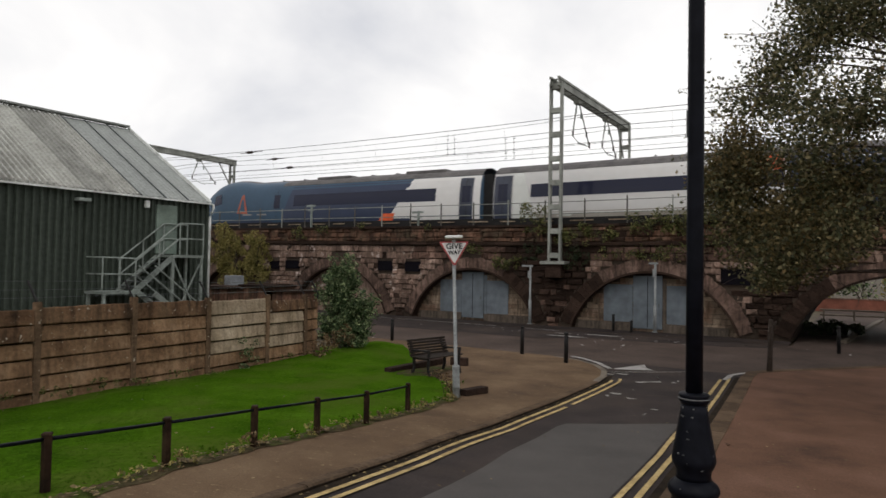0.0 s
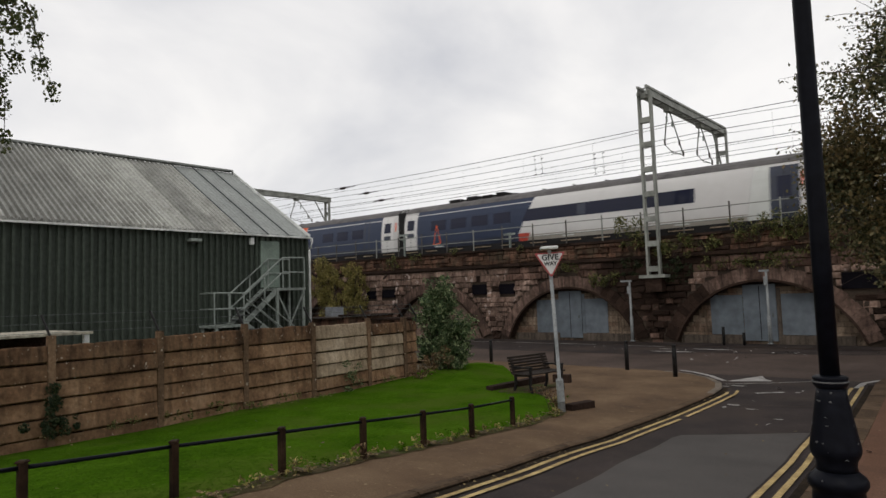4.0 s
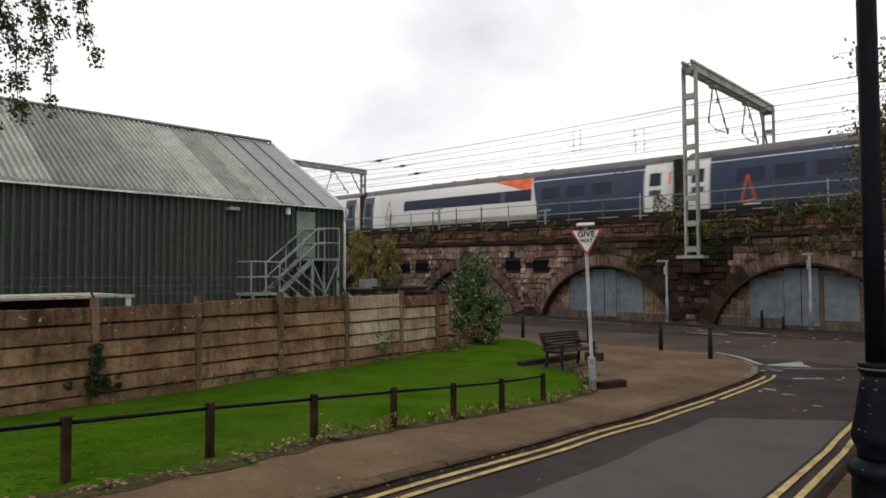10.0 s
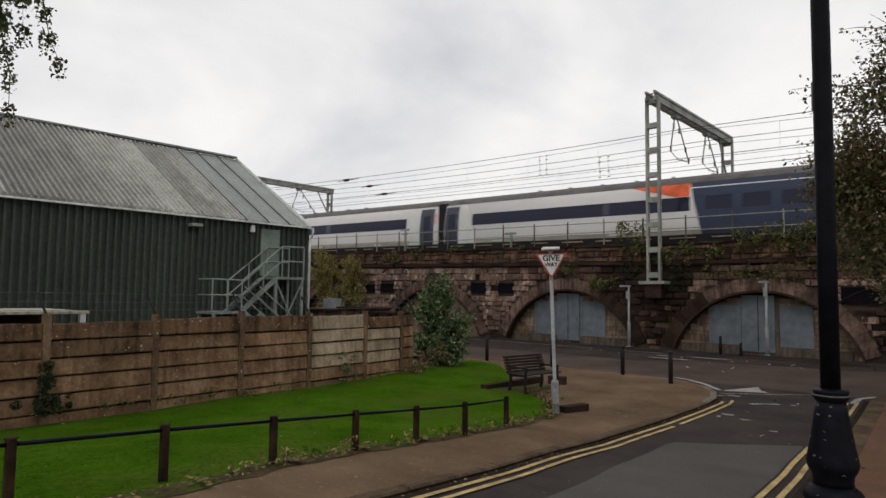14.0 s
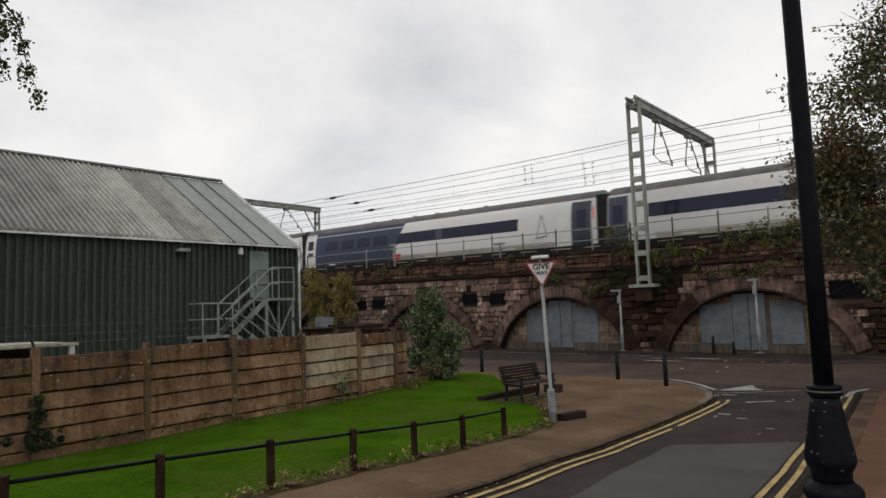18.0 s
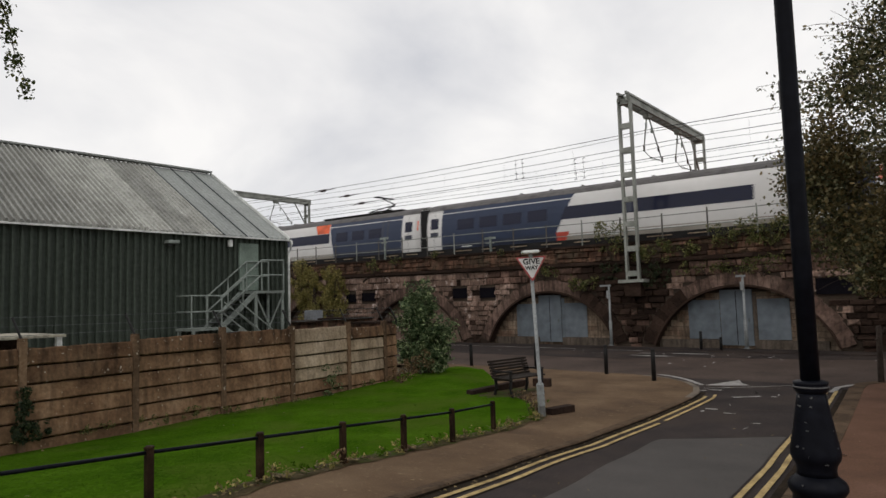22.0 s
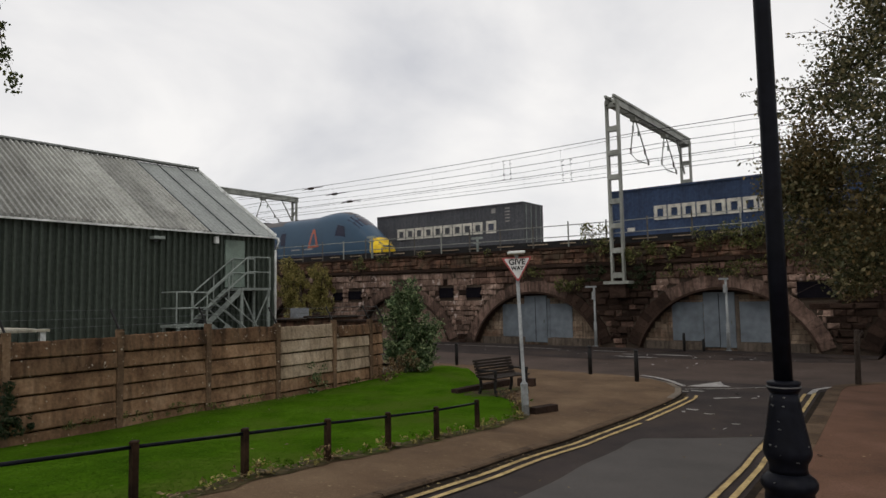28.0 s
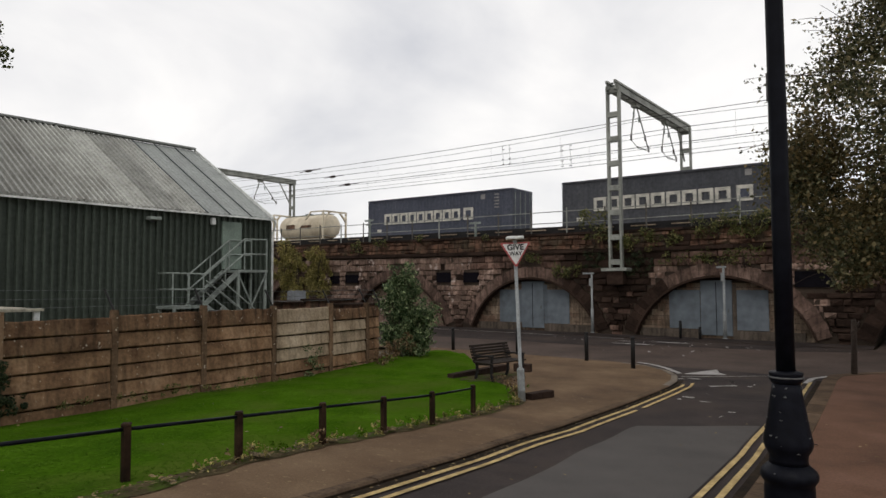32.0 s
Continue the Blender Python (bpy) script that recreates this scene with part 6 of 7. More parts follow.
blot("road_paint_1", -4.95, 16.6, 0.2, 0.1, 1, M_WHITE, "worn white paint left of a junction marking")
blot("road_paint_2", -5.2, 16.4, 0.1, 0.08, 2, M_WHITE, "worn white paint left of a junction marking")
blot("road_paint_3", -4.25, 13.9, 0.16, 0.1, 3, M_WHITE, "worn white scraps of paint on the side road")
blot("road_paint_4", -3.85, 13.55, 0.1, 0.06, 4, M_WHITE, "worn white scraps of paint on the side road")
blot("road_paint_5", -3.15, 12.75, 0.09, 0.05, 5, M_WHITE, "worn white scraps of paint on the side road")
blot("road_paint_6", -3.55, 16.1, 0.07, 0.06, 6, M_WHITE, "worn white scraps of paint on the side road")
blot("road_paint_7", -9.6, 24.6, 1.0, 0.16, 7, M_WHITE, "worn white marking on the main road")
blot("road_paint_8", -8.6, 25.9, 1.1, 0.14, 8, M_WHITE, "worn white marking on the main road")
blot("road_paint_9", -10.2, 25.6, 0.5, 0.12, 9, M_WHITE, "worn white marking on the main road")
line("white_kerb_line_2", [(17.2, -2.45), (18.2, -2.45), (18.9, -2.2), (20.0, -1.2)], -0.16, 17.3, 19.4, 0.14, M_WHITE, "worn white edge line round the kerb corner")

# beyond the open arch: brick wall, white rails, greenery
wallb = thing("brick_wall", pose(3.5, 56, 0), "low red brick wall beyond the open arch", "wall", "", "structure")
part("wall", B((-14, 14, 0, 0.3, -0.2, 0.75)), M_BRICKR, wallb)
part("coping", B((-14, 14, -0.04, 0.34, 0.75, 0.83)), M_STONE, wallb)
for x, s in ((-4.5, 71), (0.5, 72), (5.0, 73), (9.5, 74)):
    shrub("far_bush", (x, 59, 0.3), (6, 3, 4.4), 1800, 0.16, (M_IVYY if s % 2 else M_BUSH), "green and yellow bushes beyond the brick wall", s, "bush")
wr = thing("white_rail", pose(0.5, 44, 0), "white painted rails beyond the open arch", "railing")
for z in (0.2, 0.5):
    part("rail", T([(-2.2, 0, z), (3, 0.6, z)], r=0.05), M_KERB, wr)
for k in range(4):
    part("post", T([(-2 + k * 1.5, 0.2 * k / 1.5, -0.1), (-2 + k * 1.5, 0.2 * k / 1.5, 0.52)], r=0.05), M_KERB, wr)
part("far_kerb", BEAM(((-0.3, 29.6, -0.06), (0.45, 37, -0.06)), ((0.45, 37, -0.06), (1.3, 45, -0.06)), w=0.2, h=0.14), M_KERB, thing("kerb_arch", Matrix(), "pale kerb running through the open arch", "kerb", "", "structure"))

def far_tree():
    """A thin half-bare tree standing beyond the viaduct."""
    t = thing("bare_tree", pose(-44.1, 58, 0), "slender half-bare tree beyond the viaduct", "tree")
    rg = np.random.default_rng(19)
    bm = bmesh.new()
    tube(bm, [(0, 0, -0.2), (0.1, 0, 4), (0, 0.1, 8), (0.1, 0, 10.5)], [0.16, 0.12, 0.07, 0.01], 8)
    part("trunk", bm, M_BARK, t, "", True)
    bm = bmesh.new()
    pts = []
    for k in range(46):
        z = rg.uniform(3.5, 9.9)
        a, ln = rg.uniform(0, math.tau), rg.uniform(0.5, 1.3) * (1.15 - z / 16)
        tip = (ln * math.cos(a), ln * math.sin(a), z + rg.uniform(0.4, 1.2))
        limb(bm, (0, 0, z), tip, 0.03, 0.008, 0.15, k)
        pts += [(tip[0] * u, tip[1] * u, z + (tip[2] - z) * u + rg.normal() * 0.1) for u in rg.uniform(0.5, 1.05, 7)]
    part("branchwork", bm, M_BARK, t, "", True)
    leaves("crown", np.array(pts), 0.07, M_IVY, t, "", 4)


far_tree()

# low sheds and clutter behind the fence, before the viaduct
cab = thing("yard_cabinet", pose(-30.0, 25.0, -0.3), "grey metal cabinet standing in the yard before the viaduct", "cabinet")
part("body", B((-0.36, 0.36, -0.4, 0.4, 0, 2.2), bevel=0.02), M_GREY, cab)
part("door", B((-0.32, 0.32, -0.425, -0.4, 0.08, 2.1)), M_GREY, cab)
for x, w, h, sd in ((-29.0, 1.9, 1.35, 1), (-26.0, 1.2, 1.5, 2), (-24.2, 1.1, 1.3, 3)):
    hut = thing("yard_hut", pose(x, 23.4, -0.1), "low dark flat-roofed hut in the yard", "hut", "yard huts")
    part("wall_block", B((-w, w, -0.3, 1.2, 0, h)), M_UPPER, hut)
    part("roof", B((-w - 0.1, w + 0.1, -0.4, 1.3, h, h + 0.1)), M_SOOTSHADE, hut)
shrub("low_hedge", (-0.8, 33.6, -0.12), (2.2, 3.0, 0.55), 2600, 0.07, M_CREEP, "dark low hedge in the shade of the open arch", 81, "hedge", True, 30, 0.6)

# ---- passenger train ----
PROF = [(0.35, 1.20), (0.55, 1.31), (0.9, 1.355), (1.3, 1.365), (1.7, 1.355), (2.1, 1.325), (2.5, 1.27), (2.85, 1.19), (3.1, 1.08), (3.3, 0.9), (3.45, 0.62), (3.53, 0.3), (3.56, 0.0)]


def half(z):
    return interp(PROF, z)


def body_mesh(x0, x1, stations=None):
    """The hull: the coach's section drawn along x; stations give x, a factor for the width and the height of the roof."""
    bm = bmesh.new()
    st = stations or [(x0, 1, 3.56), (x1, 1, 3.56)]
    ring = [(w, z) for z, w in PROF] + [(-w, z) for z, w in PROF[::-1][1:]]
    rows = []
    for x, k, top in st:
        rows.append([bm.verts.new((x, w * k, 0.35 + (z - 0.35) * (top - 0.35) / 3.21)) for w, z in ring])
    n = len(ring)
    for a, b in zip(rows, rows[1:]):
        for i in range(n):
            bm.faces.new((a[i], a[(i + 1) % n], b[(i + 1) % n], b[i]))
    bm.faces.new(rows[0])
    bm.faces.new(rows[-1][::-1])
    bmesh.ops.recalc_face_normals(bm, faces=bm.faces[:])
    return bm


def skin(s, left, right, z0, z1, off, nx=1, warp=None):
    """A painted or glazed area on the flank of side s; left and right give its ends at a height."""
    bm = bmesh.new()
    zs = np.linspace(z0, z1, max(2, int((z1 - z0) / 0.2) + 2))
    for s in (s,):
        rows = []
        for z in zs:
            a, b = left(z), right(z)
            row = []
            for t in range(nx + 1):
                x = a + (b - a) * t / nx
                k, top = warp(x) if warp else (1, 3.56)
                row.append(bm.verts.new((x, s * (half(z) * k + off), 0.35 + (z - 0.35) * (top - 0.35) / 3.21)))
            rows.append(row)
        for a, b in zip(rows, rows[1:]):
            for i in range(nx):
                f = (a[i], a[i + 1], b[i + 1], b[i])
                bm.faces.new(f if s < 0 else f[::-1])
    return bm


def flank(name, area, mat, parent, label=""):
    """The same area on either flank, each a part of its own; parent may be one part for each flank."""
    out = []
    for k, s in enumerate((-1, 1)):
        out.append(part(name, skin(s, *area), mat, parent[k] if isinstance(parent, list) else parent, label))
    return out


def flat(x):
    return lambda z: x


def slant(xb, xt, z0=0.4, z1=3.2):
    return lambda z: xb + (xt - xb) * (z - z0) / (z1 - z0)


def coach_base(name, label, length=23.5):
    c = thing(name, Matrix(), label, "railway coach", "coaches of the passenger train")
    return c


def underframe(c, x0, x1):
    part("underframe", B((x0 + 0.4, x1 - 0.4, -1.15, 1.15, 0.18, 0.4)), M_TU, c)
    for bx in (x0 + 3.4, x1 - 3.4):
        bogie = part("bogie", B((bx - 1.9, bx + 1.9, -1.2, 1.2, 0.3, 0.62), (bx - 0.5, bx + 0.5, -1.25, 1.25, 0.15, 0.5)), M_TU, c)
        for w in (-1.35, 1.35):
            bm = bmesh.new()
            tube(bm, [(bx + w, -0.85, 0.43), (bx + w, 0.85, 0.43)], 0.43, 16)
            part("wheelset", bm, M_TU, bogie)
    for i in range(4):
        x = x0 + 6.5 + i * 2.9
        part("equipment_box", B((x, x + 2.3, -1.2, 1.2, 0.16, 0.38)), M_TU, c)


def door_at(c, x0, x1, mat, window, label=""):
    d = flank("door", (flat(x0), flat(x1), 0.42, 2.95, 0.012), mat, c, label)
    m = (x0 + x1) / 2
    if window:
        flank("door_window", (flat(m - 0.3), flat(m + 0.3), 1.95, 2.6, 0.018), M_TG, d)
        flank("door_panel", (flat(m - 0.3), flat(m + 0.3), 1.45, 1.75, 0.018), M_TD, d)
    else:
        flank("door_window", (flat(m - 0.28), flat(m + 0.28), 1.6, 2.5, 0.018), M_TG, d)
    flank("door_edge", (flat(m - 0.01), flat(m + 0.01), 0.45, 2.9, 0.02), M_TU, d)


def roofing(c, x0, x1, pods=True):
    bm = bmesh.new()
    zs = [(z, w) for z, w in PROF if z >= 3.1]
    q = [(-half(3.08) - 0.012, 3.08)] + [(-w - 0.012, z + 0.015) for z, w in zs] + [(w + 0.012, z + 0.015) for z, w in zs[::-1][1:]] + [(half(3.08) + 0.012, 3.08)]
    prism(bm, q, lambda u, v: (x0, u, v), lambda u, v: (x1, u, v))
    part("roof", bm, M_TR, c, "grey ribbed roof")
    if pods:
        for px, pw in ((x0 + 2.6, 2.8), (x1 - 5.4, 2.8)):
            part("roof_pod", B((px, px + pw, -0.7, 0.7, 3.4, 3.61), bevel=0.05), M_TR, c)
    for i in range(6):
        x = x0 + 6.2 + i * 1.9
        part("roof_rib", B((x, x + 0.05, -0.5, 0.5, 3.44, 3.59)), M_TR, c)


def gangway(c, x0, x1):
    part("gangway", B((x0, x1, -1.1, 1.1, 0.5, 3.2)), M_TU, c, "black corridor bellows")
    flank("end_plate", (flat(x0 - 0.12), flat(x0 - 0.02), 2.0, 2.6, 0.006), M_TO, c)


def logo_triangle(c, x, z0, z1, w, mat, warp=None):
    """An outlined tall triangle, drawn as three thin bars on each flank."""
    for s in (-1, 1):
        bm = bmesh.new()
        P = lambda u, z: (u, s * (half(z) + 0.02), z)
        for a, b in (((x, z0), (x + w * 0.45, z1)), ((x + w * 0.45, z1), (x + w, z0 + 0.08)), ((x, z0), (x + w, z0 + 0.08))):
            beam(bm, P(*a), P(*b), 0.03, 0.055)
        part("emblem", bm, mat, c)


def side_windows(c, xs, wid, z0, z1):
    for x in xs:
        flank("window", (flat(x), flat(x + wid), z0, z1, 0.016), M_TG, c)


def small_marks(c, xs, mat, z=0.95):
    for x in xs:
        flank("marking", (flat(x), flat(x + 0.7), z, z + 0.07, 0.014), mat, c)


def coach_a(band0, emblem, panto=False, shift=0.0, flash=(14.6, 13.35, 2.8)):
    c = coach_base("train_coach", "white and dark blue coach with orange flash and dark windows")
    part("body", body_mesh(0.36, 23.54), M_TW, c, "", True)
    flank("lower_panel", (flat(1.5), flat(22.1), 0.42, 0.98, 0.003), M_TWD, c, "dirty lower panel")
    flank("blue_area", (slant(15.9 + shift, 15.25 + shift), slant(22.15, 22.15), 0.42, 3.08, 0.005), M_TB, c, "dark blue painted area")
    flank("lower_band", (flat(16.0 + shift), flat(22.15), 0.42, 1.05, 0.008), M_TD, c, "darker lower band")
    flank("window_band", (flat(band0), flat(15.3 + shift), 1.75, 2.42, 0.01), M_TG, c, "dark glass window band")
    flank("flash", (slant(flash[0] + shift, flash[1] + shift, 2.45, flash[2]), flat(15.27 + shift), 2.45, 3.08, 0.009), M_TO, c, "orange flash")
    flank("end_flash", (slant(1.5, 1.5), slant(2.9, 2.0), 0.6, 3.05, 0.004), M_TGREY, c)
    side_windows(c, (16.0, 17.6, 19.2), 1.15, 1.78, 2.4)
    flank("door_bay", (flat(20.4), flat(20.55), 0.6, 2.9, 0.012), M_TD, c)
    flank("door_bay", (flat(20.85), flat(21.0), 0.6, 2.9, 0.012), M_TD, c)
    flank("window_divider", (flat(band0 + 8.4), flat(band0 + 8.75), 1.8, 2.38, 0.014), M_TD, c)
    door_at(c, 0.4, 1.42, M_TD, False, "dark blue door")
    door_at(c, 22.15, 23.3, M_TW, True, "white door with a small window")
    if emblem:
        logo_triangle(c, 2.85, 1.25, 2.5, 0.65, M_EMB)
    roofing(c, 0.36, 23.54, False)
    underframe(c, 0.2, 23.7)
    gangway(c, 23.54, 24.26)
    small_marks(c, (4.0, 11.2), M_TGREY, 0.75)
    if panto:
        p = part("pantograph", BEAM(((18.6, -0.5, 3.7), (20.4, 0, 4.05)), ((18.6, 0.5, 3.7), (20.4, 0, 4.05)), ((20.4, 0, 4.05), (19.2, 0, 4.6)), ((18.4, -0.5, 3.66), (20.6, -0.5, 3.66)), ((18.4, 0.5, 3.66), (20.6, 0.5, 3.66)), w=0.06, h=0.06), M_TU, c)
        part("collector_head", BEAM(((19.2, -0.8, 4.62), (19.2, 0.8, 4.62)), ((19.5, -0.8, 4.6), (19.5, 0.8, 4.6)), w=0.06, h=0.06), M_TU, p)
        for i in range(4):
            part("roof_insulator", lathe([(0.05, 3.5), (0.09, 3.55), (0.05, 3.6), (0.09, 3.66), (0.04, 3.74)], 8, (14.5 + i * 0.9, 0.3 - 0.2 * (i % 2), 0)), M_INSUL, c)
        part("roof_well", B((14.0, 21.6, -0.7, 0.7, 3.5, 3.585)), M_TU, c)
    return c


def coach_b(band1, emblem, equip=False):
    c = coach_base("train_coach", "dark blue and white coach with an orange corner and dark windows")
    part("body", body_mesh(0.36, 23.54), M_TW, c, "", True)
    flank("lower_panel", (flat(1.6), flat(22.15), 0.42, 0.98, 0.003), M_TWD, c, "dirty lower panel")
    flank("blue_area", (flat(1.5), slant(9.3, 10.2, 1.2, 3.0), 0.42, 3.08, 0.005), M_TB, c, "dark blue painted area")
    flank("lower_band", (flat(1.5), flat(9.25), 0.42, 1.05, 0.008), M_TD, c, "darker lower band")
    flank("window_band", (slant(9.5, 9.8, 1.75, 2.42), flat(band1), 1.75, 2.42, 0.01), M_TG, c, "dark glass window band")
    flank("flash", (flat(9.25), slant(9.7, 10.0, 0.5, 1.1), 0.45, 1.1, 0.009), M_TRED, c, "orange corner flash")
    flank("end_flash", (slant(21.2, 21.6), slant(22.25, 22.25), 0.6, 3.05, 0.004), M_TGREY, c)
    side_windows(c, (2.7, 4.3, 5.9, 7.5), 1.2, 1.78, 2.4)
    flank("window_divider", (flat(12.9), flat(13.4), 1.8, 2.38, 0.014), M_TD, c)
    door_at(c, 0.4, 1.5, M_TW, True, "white door with a small window")
    door_at(c, 22.2, 23.35, M_TD, False, "dark blue door")
    if emblem:
        logo_triangle(c, 20.1, 1.25, 2.5, 0.65, M_EMB)
    else:
        logo_triangle(c, 2.9, 0.9, 2.1, 0.6, M_TO)
    roofing(c, 0.36, 23.54, False)
    underframe(c, 0.2, 23.7)
    gangway(c, 23.54, 24.26)
    small_marks(c, (3.0, 12.0, 18.0), M_TGREY, 0.75)
    if equip:
        for i, x in enumerate((3.6, 5.0, 6.2, 7.2)):
            part("roof_equipment", B((x, x + 0.9 - 0.1 * i, -0.6, 0.6, 3.5, 3.68 + 0.05 * (i % 2)), bevel=0.03), M_TU, c)
    return c


def coach_c():
    c = coach_base("train_coach", "white coach with a dark blue middle and a red name panel")
    part("body", body_mesh(0.36, 23.54), M_TW, c, "", True)
    flank("lower_panel", (flat(1.6), flat(22.05), 0.42, 0.98, 0.003), M_TWD, c, "dirty lower panel")
    flank("blue_area", (flat(6.65), flat(17.45), 0.42, 3.08, 0.005), M_TB, c, "dark blue painted area")
    flank("lower_band", (flat(6.65), flat(17.1), 0.42, 1.05, 0.008), M_TD, c, "darker lower band")
    flank("window_band", (flat(2.6), flat(6.66), 1.75, 2.42, 0.01), M_TG, c, "dark glass window band")
    flank("window_band", (flat(17.45), flat(18.9), 1.75, 2.42, 0.01), M_TG, c, "dark glass window band")
    flank("flash", (flat(17.1), slant(17.5, 17.9, 0.5, 1.2), 0.45, 1.2, 0.009), M_TO, c, "orange corner flash")
    flank("name_panel", (flat(19.4), flat(20.8), 2.0, 2.26, 0.01), M_LAMPR, c, "red name panel")
    flank("name_bar", (flat(19.7), flat(20.5), 2.1, 2.16, 0.014), M_TW, c)
    side_windows(c, (7.2, 9.2, 11.6, 15.3), 1.3, 1.78, 2.4)
    flank("door_bay", (flat(13.9), flat(14.1), 0.6, 2.9, 0.012), M_TD, c)
    flank("door_bay", (flat(14.5), flat(14.7), 0.6, 2.9, 0.012), M_TD, c)
    door_at(c, 0.4, 1.5, M_TD, False, "dark blue door")
    door_at(c, 22.1, 23.3, M_TD, False, "dark blue door")
    flank("end_flash", (slant(20.9, 21.4), slant(22.1, 22.1), 0.6, 3.05, 0.004), M_TGREY, c)
    roofing(c, 0.36, 23.54, False)
    underframe(c, 0.2, 23.7)
    gangway(c, 23.54, 24.26)
    return c


def nose(x):
    """Width factor and roof height along the cab."""
    return interp([(0, 1), (21.5, 1), (22.6, 0.95), (23.5, 0.87), (24.2, 0.75), (24.6, 0.64), (25.0, 0.5)], x), interp([(0, 3.56), (18.6, 3.56), (19.6, 3.7), (20.6, 3.77), (21.4, 3.72), (22.1, 3.52), (22.7, 3.18), (23.3, 2.72), (23.9, 2.2), (24.5, 1.72), (25.0, 1.25)], x)


def cab_car(low_flash=False):
    c = coach_base("train_cab_car", "blue streamlined driving car with a yellow nose and white end block")
    xs = [0.45] + list(np.arange(14.2, 24.9, 0.35)) + [25.0]
    part("body", body_mesh(0, 0, [(x, *nose(x)) for x in xs]), M_TB2, c, "", True)
    if low_flash:
        flank("white_block", (flat(0.46), slant(6.9, 5.0, 0.5, 3.0), 0.42, 3.06, 0.004), M_TW, c, "white painted block")
        flank("blue_area", (slant(6.8, 4.9, 0.5, 3.0), slant(15.6, 14.4), 0.42, 2.98, 0.005), M_TB, c, "dark blue painted area")
        flank("flash", (slant(6.3, 6.1, 0.5, 1.1), slant(7.4, 7.0, 0.5, 1.1), 0.45, 1.1, 0.009), M_TO, c, "orange flash")
        flank("window_band", (flat(3.3), flat(14.3), 1.72, 2.45, 0.009), M_TG, c, "dark glass window band")
    else:
        flank("white_block", (flat(0.46), slant(4.2, 4.9, 0.5, 3.0), 0.42, 3.06, 0.004), M_TW, c, "white painted block")
        flank("blue_area", (slant(4.3, 5.0, 0.5, 3.0), slant(15.6, 14.4), 0.42, 2.98, 0.005), M_TB, c, "dark blue painted area")
        flank("flash", (slant(4.4, 3.5, 2.4, 3.0), slant(4.75, 5.0, 2.4, 3.0), 2.4, 3.06, 0.009), M_TO, c, "orange flash")
        flank("window_band", (flat(5.0), flat(14.3), 1.72, 2.45, 0.009), M_TB, c)
    side_windows(c, (7.4, 9.3, 11.2, 13.0) if low_flash else (5.4, 7.4, 9.3, 11.2, 13.0), 1.3, 1.78, 2.4)
    door_at(c, 0.9, 1.75, M_TD, False, "dark blue door")
    door_at(c, 15.35, 16.3, M_TB2, False, "blue door")
    flank("emblem", (slant(18.6, 19.05, 1.3, 2.55), slant(19.7, 19.25, 1.3, 2.55), 1.3, 2.55, 0.03, 3, nose), M_TOF, c, "faded orange triangle emblem")
    flank("emblem_centre", (slant(18.85, 19.08, 1.42, 2.25), slant(19.45, 19.22, 1.42, 2.25), 1.42, 2.25, 0.036, 3, nose), M_TB2, c)
    for x in (16.8, 18.2):
        flank("marking", (flat(x), flat(x + 0.9), 1.18, 1.28, 0.012), M_EMB, c)
    flank("cab_window", (slant(21.3, 21.5, 1.9, 2.7), slant(22.3, 22.1, 1.9, 2.7), 1.95, 2.65, 0.014, 3, nose), M_TG, c, "dark cab side window")
    bm = bmesh.new()
    rows = []
    for x in np.linspace(22.2, 23.3, 5):
        k, top = nose(x)
        rows.append([bm.verts.new((x, half(z) * k * s, 0.35 + (z - 0.35) * (top - 0.35) / 3.21 + 0.012)) for s, z in ((-1, 3.12), (-1, 3.35), (-1, 3.5), (1, 3.56), (1, 3.5), (1, 3.35), (1, 3.12))])
    for a, b in zip(rows, rows[1:]):
        for i in range(6):
            bm.faces.new((a[i], a[i + 1], b[i + 1], b[i]))
    part("windscreen", bm, M_TG, c, "dark sloping cab windscreen", True)
    flank("nose_paint", (slant(24.35, 24.2, 0.6, 3.3), flat(24.98), 0.42, 3.4, 0.012, 5, nose), M_TY, c, "yellow nose paint")
    bm = bmesh.new()
    k, top = nose(25.0)
    rows = []
    for x in (24.4, 24.7, 25.0):
        k, top = nose(x)
        rows.append([bm.verts.new((x, half(z) * k * s, 0.35 + (z - 0.35) * (top - 0.35) / 3.21 + 0.012)) for s, z in ((-1, 3.1), (-1, 3.45), (1, 3.56), (1, 3.45), (1, 3.1))])
    for a, b in zip(rows, rows[1:]):
        for i in range(4):
            bm.faces.new((a[i], a[i + 1], b[i + 1], b[i]))
    part("nose_top", bm, M_TY, c)
    part("nose_front", B((24.98, 25.04, -0.6, 0.6, 0.4, 1.12), bevel=0.02), M_TY, c)
    part("coupler_cover", B((24.9, 25.15, -0.35, 0.35, 0.35, 0.75), bevel=0.05), M_TU, c)
    flank("skirt", (flat(5.0), flat(23.9), 0.42, 0.8, 0.008, 8, nose), M_TB, c)
    roofing(c, 0.45, 15.5)
    part("gangway", B((-0.1, 0.44, -1.0, 1.0, 0.6, 3.1)), M_TU, c, "black corridor bellows")
    part("roof_grey", body_mesh(0, 0, [(x, 0.8, nose(x)[1] + 0.035) for x in np.arange(15.5, 22.3, 0.5)]), M_TR, c, "grey roof fairing", True)
    underframe(c, 0.2, 22.0)
    return c


TRAIN = [cab_car(True), coach_a(2.5, False, False, -1.3), coach_b(19.0, False, True), coach_c(), coach_a(4.65, True), coach_b(21.0, False), coach_a(2.5, False), coach_b(18.9, True), coach_a(2.45, False, True, 0.0, (14.0, 13.7, 3.05)), coach_b(18.9, True), cab_car()]
